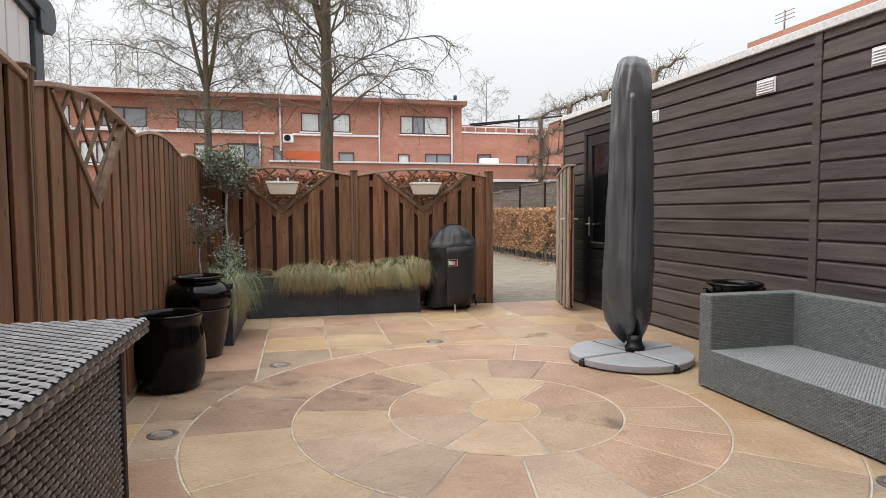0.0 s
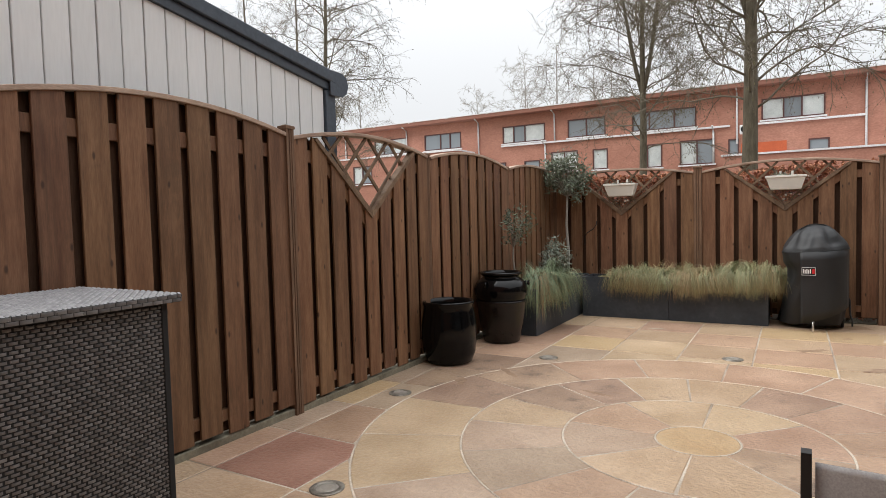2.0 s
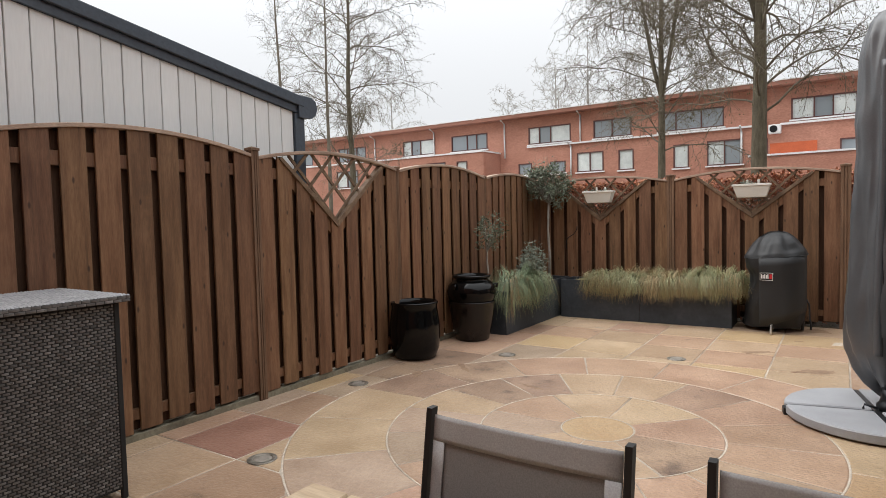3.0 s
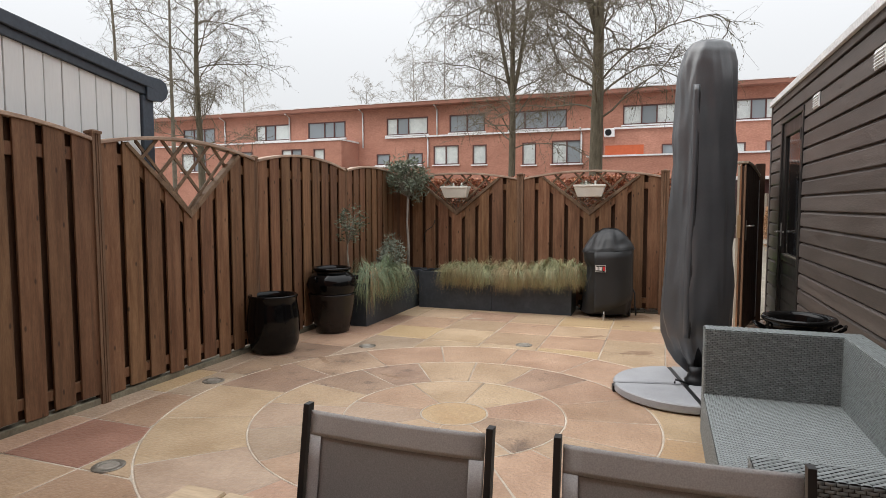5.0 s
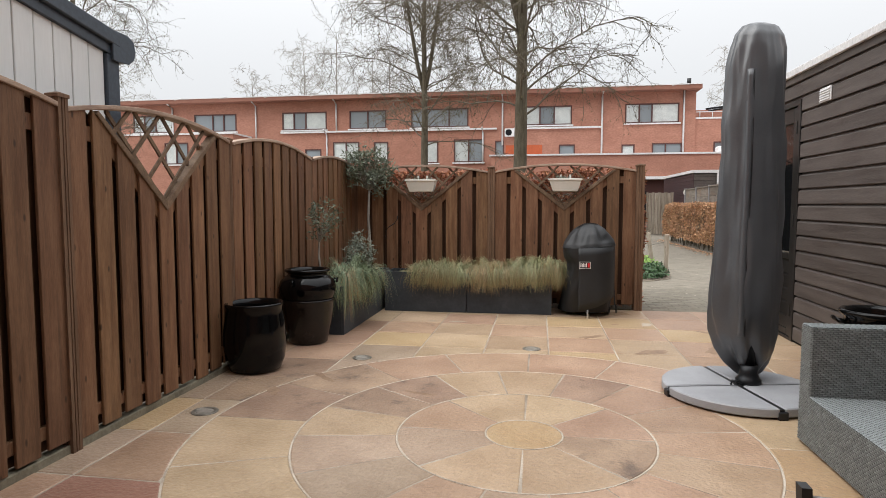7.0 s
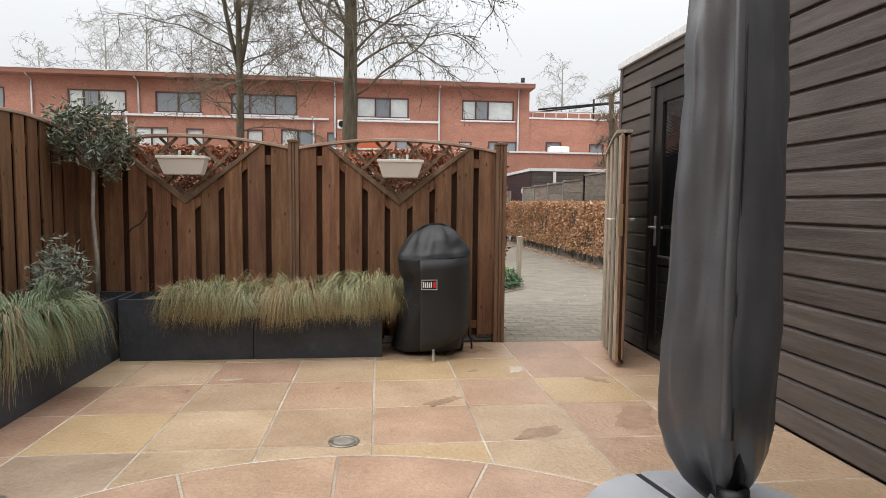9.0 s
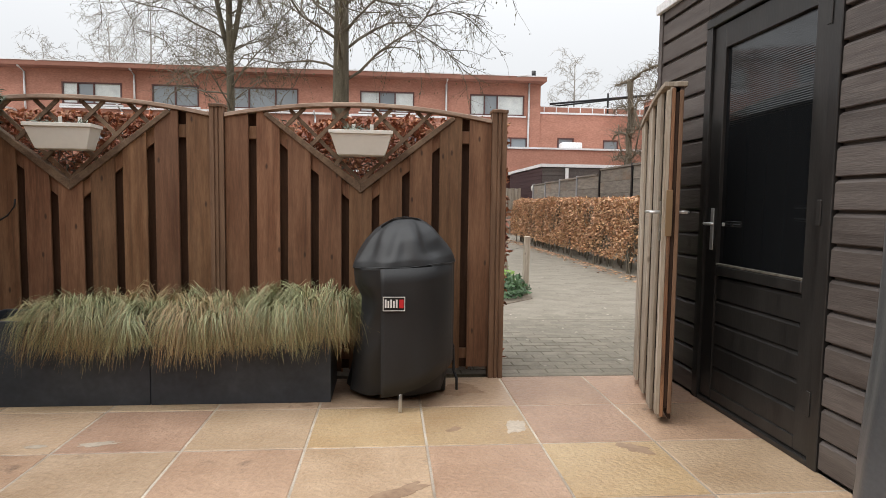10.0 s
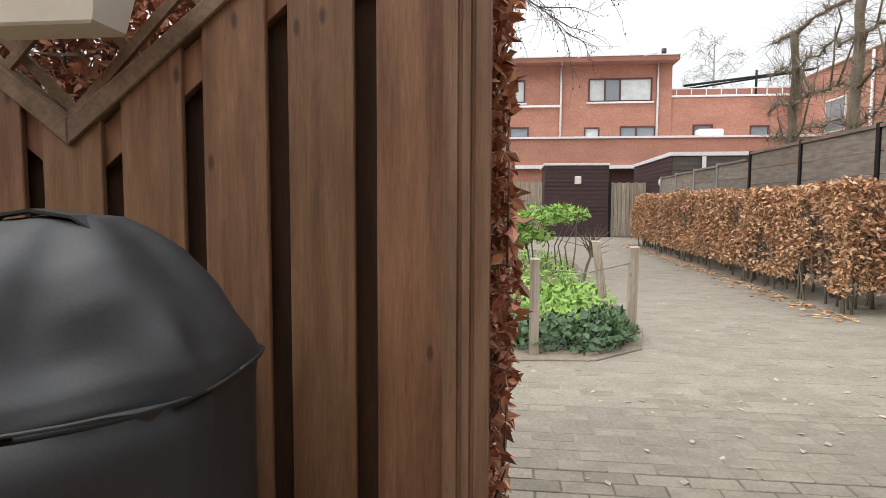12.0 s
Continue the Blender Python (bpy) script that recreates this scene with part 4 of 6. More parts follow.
leaf_cloud("foliage", lav, (0.0, 0, 0.22), (0.17, 0.20, 0.28), 1500, 0.06, lavender, 8, 5.0, 0.0)
vv, ff = [], []
rr = random.Random(5)
for k in range(9):
    x, y = rr.uniform(-0.15, 0.2), rr.uniform(-0.08, 0.08)
    tube_into(vv, ff, [(x * 0.4, y * 0.4, 1.15), (x, y, 1.45), (x + rr.uniform(-0.05, 0.05), y, 1.64 + rr.uniform(0, 0.16))], [0.004, 0.003, 0.001], 4)
raw("shoots", vv, ff, twig, olive, "upright bare shoots above the crown")

# pots
pot = thing("black_pot", pose(-0.90, 5.14, 0), "tall empty black glazed pot beside the fence", "pot")
part("body", turned([(0.17, 0), (0.20, 0.012), (0.235, 0.10), (0.248, 0.22), (0.245, 0.34), (0.232, 0.44), (0.222, 0.505), (0.226, 0.522), (0.232, 0.535), (0.232, 0.548), (0.224, 0.556), (0.208, 0.55), (0.205, 0.50), (0.21, 0.30), (0.19, 0.20)], 56, True, True), black_glaze, pot, "", True)
part("soil", turned([(0.2, 0.24), (0.2, 0.26)], 32), soil, pot)

jar = thing("black_jar", pose(-0.845, 6.15, 0), "black glazed jar with lug handles standing in a brown pot", "pot")
part("lower_pot", turned([(0.165, 0), (0.185, 0.012), (0.195, 0.06), (0.205, 0.085), (0.203, 0.10), (0.212, 0.13), (0.235, 0.25), (0.25, 0.36), (0.255, 0.41), (0.262, 0.42), (0.262, 0.432), (0.252, 0.44), (0.24, 0.43), (0.23, 0.38)], 56, True, True), brown_glaze, jar, "dark brown glazed lower pot", True)
part("jar_body", turned([(0.2331, 0.40), (0.2486, 0.445), (0.2714, 0.50), (0.2777, 0.55), (0.259, 0.61), (0.2176, 0.65), (0.1917, 0.665), (0.1865, 0.68), (0.202, 0.695), (0.2155, 0.70), (0.2176, 0.715), (0.2072, 0.725), (0.1813, 0.72), (0.1709, 0.69), (0.1658, 0.66)], 56, True, True), black_glaze, jar, "glossy black jar", True)
for k in range(3):
    a = radians(-100 + 120 * k)
    tube("lug", [(0.250 * math.cos(a), 0.250 * math.sin(a), 0.625), (0.283 * math.cos(a), 0.283 * math.sin(a), 0.625), (0.280 * math.cos(a), 0.280 * math.sin(a), 0.585)], [0.016, 0.018, 0.014], black_glaze, jar)

bowl = thing("black_bowl_pot", pose(3.42, 4.56, 0), "round black glazed pot with loop handles behind the sofa", "pot")
part("body", turned([(0.12, 0), (0.14, 0.012), (0.18, 0.2), (0.21, 0.42), (0.215, 0.53), (0.195, 0.62), (0.18, 0.645), (0.188, 0.665), (0.208, 0.68), (0.213, 0.693), (0.204, 0.707), (0.18, 0.704), (0.168, 0.68), (0.165, 0.6), (0.15, 0.5)], 56), black_glaze, bowl, "", True)
for s in (-1, 1):
    tube("loop_handle", [(s * 0.19, -0.06, 0.62), (s * 0.24, -0.05, 0.65), (s * 0.255, 0, 0.655), (s * 0.24, 0.05, 0.65), (s * 0.19, 0.06, 0.62)], 0.012, black_glaze, bowl)


# ---- the grill under its cover ----
def drape(levels, n=64, seed=0, tilt=0.0, crease=4.0, power=2.5, outline=None):
    """Levels of (z, x0, x1, y0, y1, fold): a cloth skin of rounded sections."""
    rings = []
    fine_ = []
    for A, B in zip(levels, levels[1:]):
        fine_ += [tuple(p + (q - p) * t for p, q in zip(A, B)) for t in (0.0, 0.25, 0.5, 0.75)]
    for z, x0, x1, y0, y1, fold in fine_ + [levels[-1]]:
        ring = []
        for i in range(n):
            a = 2 * math.pi * i / n
            c, s = math.cos(a), math.sin(a)
            if outline:
                c, s = outline(i / n)
                k = 1.0
            else:
                k = 1.0 / (abs(c) ** power + abs(s) ** power) ** (1 / power)
            w = 1 + fold * (0.6 * math.sin(5 * a + 2.1 * z * 3) + 0.5 * math.sin(9 * a + 1.3 + z * 4) + 1.4 * noise.noise(Vector((c * 2, s * 2, z * 5 + seed))) - 2.6 * abs(noise.noise(Vector((c * 2.6 + seed, s * 2.6, z * crease)))) + 0.6)
            ring.append(((x0 + x1) / 2 + (x1 - x0) / 2 * c * k * w, (y0 + y1) / 2 + (y1 - y0) / 2 * s * k * w, z + fold * 0.25 * math.sin(7 * a + seed) + tilt * c * max(0.0, min(1.0, (z - 0.5) / 0.3, (1.15 - z) / 0.3))))
        rings.append(ring)
    return loft(rings)


def gored(u):
    """A point on the hood's section: eight flat gores with soft ridges."""
    def at(v):
        k = v % 1.0 * 8
        a, b = (radians(22.5 + 45 * (int(k) + e)) for e in (0, 1))
        return Vector((math.cos(a), math.sin(a))).lerp(Vector((math.cos(b), math.sin(b))), k - int(k)) * 1.075
    return tuple(sum((at(u + e) for e in (-0.012, -0.006, 0.0, 0.006, 0.012)), Vector((0, 0))) / 5)


GX, GY = 1.985, 8.10
grill = thing("kettle_grill", pose(GX, GY, 0), "kettle grill under a fitted black cover, beside the fence", "grill")
part("cover", drape([(0.045, -0.35, 0.250, -0.12, 0.26, 0.03), (0.10, -0.34, 0.262, -0.14, 0.27, 0.03), (0.35, -0.30, 0.28, -0.20, 0.28, 0.03), (0.55, -0.262, 0.284, -0.245, 0.285, 0.026),
                     (0.66, -0.262, 0.286, -0.28, 0.285, 0.018), (0.74, -0.298, 0.288, -0.294, 0.285, 0.014), (0.80, -0.308, 0.29, -0.299, 0.285, 0.008), (0.845, -0.312, 0.298, -0.30, 0.285, 0.005)], 96, 1, 0.022), grill_cloth, grill, "", True)
# the front flap hangs straight down, its hem rising to one side
verts, faces = [], []
for i in range(19):
    u = i / 18
    x = -0.142 + 0.44 * u
    y = -0.318 * math.sqrt(max(0.02, 1 - (max(0.0, x + 0.02) / 0.325) ** 2.6)) - 0.004
    hem = 0.095 + 0.16 * u ** 1.6
    for k in range(9):
        z = hem + (0.835 + 0.02 * u - hem) * k / 8
        verts.append((x - 0.03 * (1 - u) * max(0, z - 0.62), y + 0.010 * noise.noise(Vector((x * 7, z * 4, 3))) + 0.016 * max(0, z - 0.7), z))
faces = [(i * 9 + k, (i + 1) * 9 + k, (i + 1) * 9 + k + 1, i * 9 + k + 1) for i in range(18) for k in range(8)]
flap = raw("cover_flap", verts, faces, grill_cloth, grill, "", True)
flap.modifiers.new("thickness", "SOLIDIFY").thickness = 0.003
part("cover_hood", drape([(0.842, -0.316, 0.303, -0.303, 0.288, 0.004), (0.85, -0.315, 0.301, -0.302, 0.287, 0.004), (0.88, -0.306, 0.292, -0.295, 0.282, 0.016), (0.92, -0.280, 0.268, -0.272, 0.262, 0.045), (0.985, -0.237, 0.229, -0.238, 0.228, 0.055), (1.045, -0.182, 0.180, -0.188, 0.18, 0.045), (1.085, -0.132, 0.132, -0.136, 0.13, 0.02), (1.112, -0.085, 0.088, -0.085, 0.085, 0.006), (1.12, -0.03, 0.03, -0.03, 0.03, 0.0)], 96, 2, 0.022, outline=gored), grill_cloth, grill, "", True)
part("strap", loft([[(x, -0.072, z), (x, -0.038, z), (x, -0.038, z + 0.005), (x, -0.072, z + 0.005)] for x, z in ((-0.15, 1.062), (-0.115, 1.090), (-0.07, 1.115), (0.0, 1.125), (0.07, 1.115), (0.115, 1.088), (0.155, 1.056))]), grill_cloth, grill, "flat carry strap")
# piped waist seam
seam_pts = []
for i in range(49):
    a = math.pi * 2 * i / 48
    c, s = math.cos(a), math.sin(a)
    k = 1.0 / (abs(c) ** 2.5 + abs(s) ** 2.5) ** 0.4
    seam_pts.append((-0.0055 + 0.3115 * c * k, -0.006 + 0.300 * s * k, 0.846 + 0.022 * c + 0.004 * math.sin(5 * a)))
tube("waist_seam", seam_pts, 0.0032, grill_cloth, grill, "piped seam")
tube("side_hook", [(0.285, 0.10, 0.36), (0.315, 0.08, 0.30), (0.32, 0.07, 0.14), (0.335, 0.03, 0.10), (0.335, 0.02, 0.03)], 0.009, black_plastic, grill, "dark tubular side handle")
tag = part("badge", block(-0.135, -0.330, 0.595, -0.005, -0.318, 0.683, 0.001), plain("badge_black", (0.006, 0.006, 0.006), 0.5), grill, "black cloth badge with white bars and a red mark")
for a, b, c, d in ((-0.133, 0.598, -0.007, 0.602), (-0.133, 0.676, -0.007, 0.680), (-0.133, 0.602, -0.129, 0.676), (-0.011, 0.602, -0.007, 0.676)):
    part("border", block(a, -0.3315, b, c, -0.3302, d), frame_white, tag)
for k in range(5):
    part("bar", block(-0.122 + k * 0.0155, -0.3315, 0.617, -0.112 + k * 0.0155, -0.3302, 0.657 if k % 2 else 0.664), frame_white, tag)
part("mark", block(-0.040, -0.3315, 0.615, -0.016, -0.3302, 0.664), plain("badge_red", (0.55, 0.02, 0.025), 0.5), tag)
tube("leg", [(-0.03, -0.30, 0.0), (-0.025, -0.24, 0.14)], 0.011, chrome, grill, "bright tubular front leg", 10)
tube("leg", [(0.20, 0.12, 0.02), (0.18, 0.1, 0.14)], 0.011, dark_metal, grill)
tube("leg", [(-0.10, 0.16, 0.02), (-0.09, 0.14, 0.14)], 0.011, dark_metal, grill)
part("wheel", prism([(0.10 + 0.075 * math.cos(2 * math.pi * i / 24), 0.078 + 0.075 * math.sin(2 * math.pi * i / 24)) for i in range(24)], "x", 0.235, 0.265, 0.004), black_plastic, grill, "", True)
part("wheel", prism([(0.12 + 0.075 * math.cos(2 * math.pi * i / 24), 0.078 + 0.075 * math.sin(2 * math.pi * i / 24)) for i in range(24)], "x", -0.20, -0.17, 0.004), black_plastic, grill, "", True)

# ---- the closed parasol ----
UX, UY = 2.79, 5.05
umb = thing("cantilever_parasol", pose(UX, UY, 0), "closed parasol in a dark grey cover on a round weighted base", "parasol")
for q in range(4):
    a0 = radians(12 + 90 * q)
    pts = [(0.018, 0.018)]
    for i in range(15):
        a = math.pi / 2 * i / 14
        pts.append((max(0.018, 0.515 * math.cos(a)), max(0.018, 0.515 * math.sin(a))))
    ob = part("base_segment", prism(pts, "z", 0.012, 0.072, 0.008), base_plate, umb, "grey quarter-round ballast plate")
    ob.matrix_basis = Matrix.Rotation(a0, 4, "Z")
for q in range(2):
    ob = part("base_bar", block(-0.508, -0.016, 0.0, 0.508, 0.016, 0.062 + 0.003 * q, 0.003), black_plastic, umb)
    ob.matrix_basis = Matrix.Rotation(radians(12 + 90 * q), 4, "Z")
for q in range(4):
    ob = part("base_foot", block(0.502, -0.03, 0.0, 0.528, 0.03, 0.05, 0.004), black_plastic, umb)
    ob.matrix_basis = Matrix.Rotation(radians(12 + 90 * q), 4, "Z")
part("base_hub", turned([(0.085, 0.07), (0.085, 0.10), (0.07, 0.115), (0.06, 0.15), (0.06, 0.2)], 28, centre=(0.08, 0.06)), dark_metal, umb, "", True)
tube("base_crank", [(0.0, -0.06, 0.10), (-0.07, -0.07, 0.12), (-0.075, -0.07, 0.09)], 0.008, dark_metal, umb)
tube("pole", [(0.085, 0.07, 0.12), (0.11, 0.13, 2.4)], 0.038, dark_metal, umb)
corners = [(1.0, 0.1), (0.9, 0.6), (0.3, 1.0), (-0.6, 0.95), (-0.98, 0.5), (-0.95, 0.1), (-0.5, -0.93), (0.3, -1.0), (0.9, -0.55)]
spans = [math.dist(corners[i], corners[(i + 1) % 9]) for i in range(9)]


def ridged(u):
    """A point on the cover's section, at the share u of its girth: two flat faces meet at the front ridge."""
    def at(v):
        v = v % 1.0 * sum(spans)
        for i, L in enumerate(spans):
            if v <= L:
                return Vector(corners[i]).lerp(Vector(corners[(i + 1) % 9]), v / L)
            v -= L
        return Vector(corners[0])
    return tuple(sum((at(u + e) for e in (-0.022, -0.011, 0.0, 0.011, 0.022)), Vector((0, 0))) / 5)


cover_ob = part("cover", drape([(0.125, 0.006, 0.154, -0.064, 0.055, 0.1), (0.155, -0.026, 0.186, -0.092, 0.079, 0.12), (0.22, -0.095, 0.245, -0.128, 0.111, 0.1), (0.3, -0.157, 0.274, -0.155, 0.130, 0.075), (0.42, -0.204, 0.294, -0.175, 0.147, 0.045), (0.55, -0.220, 0.295, -0.182, 0.149, 0.0405),
                     (0.8, -0.207, 0.299, -0.176, 0.141, 0.0405), (1.2, -0.184, 0.303, -0.159, 0.125, 0.0405), (1.6, -0.176, 0.302, -0.137, 0.112, 0.0405), (2, -0.164, 0.297, -0.122, 0.099, 0.0405), (2.3, -0.143, 0.288, -0.115, 0.092, 0.0405),
                     (2.45, -0.125, 0.280, -0.107, 0.086, 0.0405), (2.54, -0.095, 0.263, -0.096, 0.076, 0.0162), (2.6, -0.043, 0.223, -0.069, 0.053, 0.0108), (2.62, 0.014, 0.171, -0.031, 0.026, 0)], 160, 3, 0.0, 2.2, outline=ridged), cover_cloth, umb, "dark grey weatherproof cover", True)
def ridge_at(t):
    z = 0.42 + 1.86 * t
    return Vector((-0.092 + 0.062 * t + 0.004 * math.sin(z * 5), -0.168 + 0.064 * t, z))


zip_ob = tube("zip_seam", [ridge_at(i / 24) + Vector((0.016, 0, 0)) for i in range(25)], 0.004, black_plastic, umb, "zip running up the cover")
zv = []
for i in range(41):
    p = ridge_at(i / 40)
    e = 0.004 * noise.noise(Vector((p.z * 6, 1, 0)))
    zv += [(p.x - 0.030, p.y + 0.016, p.z), (p.x - 0.020, p.y + 0.001 + e, p.z), (p.x - 0.002, p.y - 0.003 + e, p.z), (p.x + 0.010, p.y - 0.002, p.z)]
zf = [(4 * i + k, 4 * i + k + 1, 4 * i + k + 5, 4 * i + k + 4) for i in range(40) for k in range(3)]
strip_ob = raw("zip_flap", zv, zf, cover_cloth, umb, "cloth flap beside the zip", True)
strip_ob.modifiers.new("thickness", "SOLIDIFY").thickness = 0.003
for ob in (cover_ob, zip_ob, strip_ob):
    ob.matrix_basis = pose(0.075, 0.185, 0, 0, 0, 20) @ pose(-0.045, 0, 0)


# ---- woven furniture ----
def weave_into(verts, faces, o, u, v, su, sv, rise=0.006, cu=0.027, cv=0.0105, gap=0.03):
    """Strands over and under, on the rectangle o, o + u * su, o + v * sv."""
    o, u, v = Vector(o), Vector(u), Vector(v)
    n = u.cross(v).normalized()
    nu, nv = max(1, round(su / cu)), max(1, round(sv / cv))
    du, dv = su / nu, sv / nv
    for j in range(nv):
        shift = 0.5 if j % 2 else 0.0
        for i in range(-1 if shift else 0, nu):
            a, b = max(0.0, (i + shift) * du + du * gap), min(su, (i + 1 + shift) * du - du * gap)
            if b - a < du * 0.2:
                continue
            y0, y1 = j * dv + dv * (0.03 + gap), (j + 1) * dv - dv * (0.03 + gap)
            k = len(verts)
            m0, m1 = a + (b - a) * 0.25, b - (b - a) * 0.25
            for x, h in ((a, -0.001), (m0, rise * 0.85), (m1, rise * 0.85), (b, -0.001)):
                p = o + u * x
                verts += [p + v * y0 + n * (h * 0.45), p + v * (y0 + y1) / 2 + n * h, p + v * y1 + n * (h * 0.45)]
            for s in range(3):
                c = k + 3 * s
                faces += [(c, c + 3, c + 4, c + 1), (c + 1, c + 4, c + 5, c + 2)]


def woven(name, parent, material, rects, label="", **kw):
    verts, faces = [], []
    for r in rects:
        weave_into(verts, faces, *r, **kw)
    return raw(name, verts, faces, material, parent, label, True)


# dark wicker cushion chest
chest = thing("wicker_chest", pose(0, 0, 0), "dark grey woven wicker storage chest with overhanging lid", "storage chest")
BX0, BX1, BY0, BY1, BZ = -1.02, -0.385, 0.72, 1.975, 0.985
# black filling gives the gaps of the weave their shade by colour
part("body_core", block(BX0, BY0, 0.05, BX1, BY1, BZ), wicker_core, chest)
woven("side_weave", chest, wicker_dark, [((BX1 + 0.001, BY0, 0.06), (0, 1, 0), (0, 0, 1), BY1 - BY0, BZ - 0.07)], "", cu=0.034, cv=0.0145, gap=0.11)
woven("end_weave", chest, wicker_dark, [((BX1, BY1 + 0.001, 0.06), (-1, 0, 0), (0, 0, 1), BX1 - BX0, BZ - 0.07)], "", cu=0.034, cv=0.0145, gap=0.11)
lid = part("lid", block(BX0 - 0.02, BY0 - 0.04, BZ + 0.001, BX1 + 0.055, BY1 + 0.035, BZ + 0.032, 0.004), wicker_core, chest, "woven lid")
woven("lid_weave", lid, wicker_lid_lit, [((BX0 - 0.02, BY0 - 0.04, BZ + 0.033), (1, 0, 0), (0, 1, 0), BX1 - BX0 + 0.075, BY1 - BY0 + 0.075), ], "", cu=0.040, cv=0.0155, gap=0.09, rise=0.006)
woven("lid_edge", lid, wicker_dark, [((BX1 + 0.056, BY0 - 0.04, BZ + 0.002), (0, 1, 0), (0, 0, 1), BY1 - BY0 + 0.075, 0.03), ((BX1 + 0.055, BY1 + 0.036, BZ + 0.002), (-1, 0, 0), (0, 0, 1), BX1 - BX0 + 0.075, 0.03)], "", cu=0.042, cv=0.015)
for x in (BX0 + 0.02, BX1 - 0.005):
    for y in (BY0 + 0.02, BY1 - 0.01):
        part("leg", block(x - 0.014, y - 0.014, 0.0, x + 0.014, y + 0.014, BZ - 0.002, 0.004), wicker_core, chest)

# grey wicker sofa
sofa = thing("wicker_sofa", pose(0, 0, 0), "grey woven wicker sofa without cushions, beside the shed", "sofa")
X0, X1, XB, YA, YB = 2.855, 3.67, 3.555, 2.08, 4.225
AW, SEAT, TOP = 0.12, 0.285, 0.672
for name, ya, yb, inner in (("arm", YB - AW, YB, -1), ("arm", YA, YA + AW, 1)):
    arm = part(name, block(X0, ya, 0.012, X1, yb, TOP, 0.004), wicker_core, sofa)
    woven("front_weave", arm, wicker_grey, [((X0 - 0.001, yb, 0.015), (0, -1, 0), (0, 0, 1), AW, TOP - 0.015)])
    woven("top_weave", arm, wicker_grey, [((X0, ya, TOP + 0.001), (1, 0, 0), (0, 1, 0), X1 - X0, AW)])
    if inner < 0:
        woven("inner_weave", arm, wicker_grey, [((X0, ya - 0.001, SEAT), (1, 0, 0), (0, 0, 1), XB - X0, TOP - SEAT)])
        woven("outer_weave", arm, wicker_grey, [((X1, yb + 0.001, 0.015), (-1, 0, 0), (0, 0, 1), X1 - X0, TOP - 0.015)])
    else:
        woven("outer_weave", arm, wicker_grey, [((X0, ya - 0.001, 0.015), (1, 0, 0), (0, 0, 1), X1 - X0, TOP - 0.015)])
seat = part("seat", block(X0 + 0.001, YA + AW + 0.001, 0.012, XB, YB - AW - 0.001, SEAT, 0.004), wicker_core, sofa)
woven("seat_weave", seat, wicker_seat_lit, [((X0, YA + AW, SEAT + 0.001), (1, 0, 0), (0, 1, 0), XB - X0, YB - YA - 2 * AW)], rise=0.003)
woven("front_weave", seat, wicker_grey, [((X0 - 0.001, YB - AW, 0.015), (0, -1, 0), (0, 0, 1), YB - YA - 2 * AW, SEAT - 0.015)])
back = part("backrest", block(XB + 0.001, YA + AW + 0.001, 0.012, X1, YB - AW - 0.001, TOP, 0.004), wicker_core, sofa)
woven("back_weave", back, wicker_grey, [((XB, YB - AW, SEAT), (0, -1, 0), (0, 0, 1), YB - YA - 2 * AW, TOP - SEAT), ((XB, YA + AW, TOP + 0.001), (1, 0, 0), (0, 1, 0), X1 - XB, YB - YA - 2 * AW)])

# garden table and chairs
table = thing("garden_table", pose(1.57, 0.52, 0), "garden table with pale slatted wooden top and dark frame", "table")
for i in range(13):
    part("slat", block(i * 0.118, 0, 0.725, i * 0.118 + 0.112, 0.85, 0.75, 0.004), table_wood, table)
part("frame", block(0.05, 0.05, 0.68, 1.47, 0.80, 0.7245), dark_metal, table)
for x in (0.08, 1.40):
    for y in (0.08, 0.72):
        part("leg", block(x, y, 0, x + 0.05, y + 0.05, 0.68, 0.004), dark_metal, table)


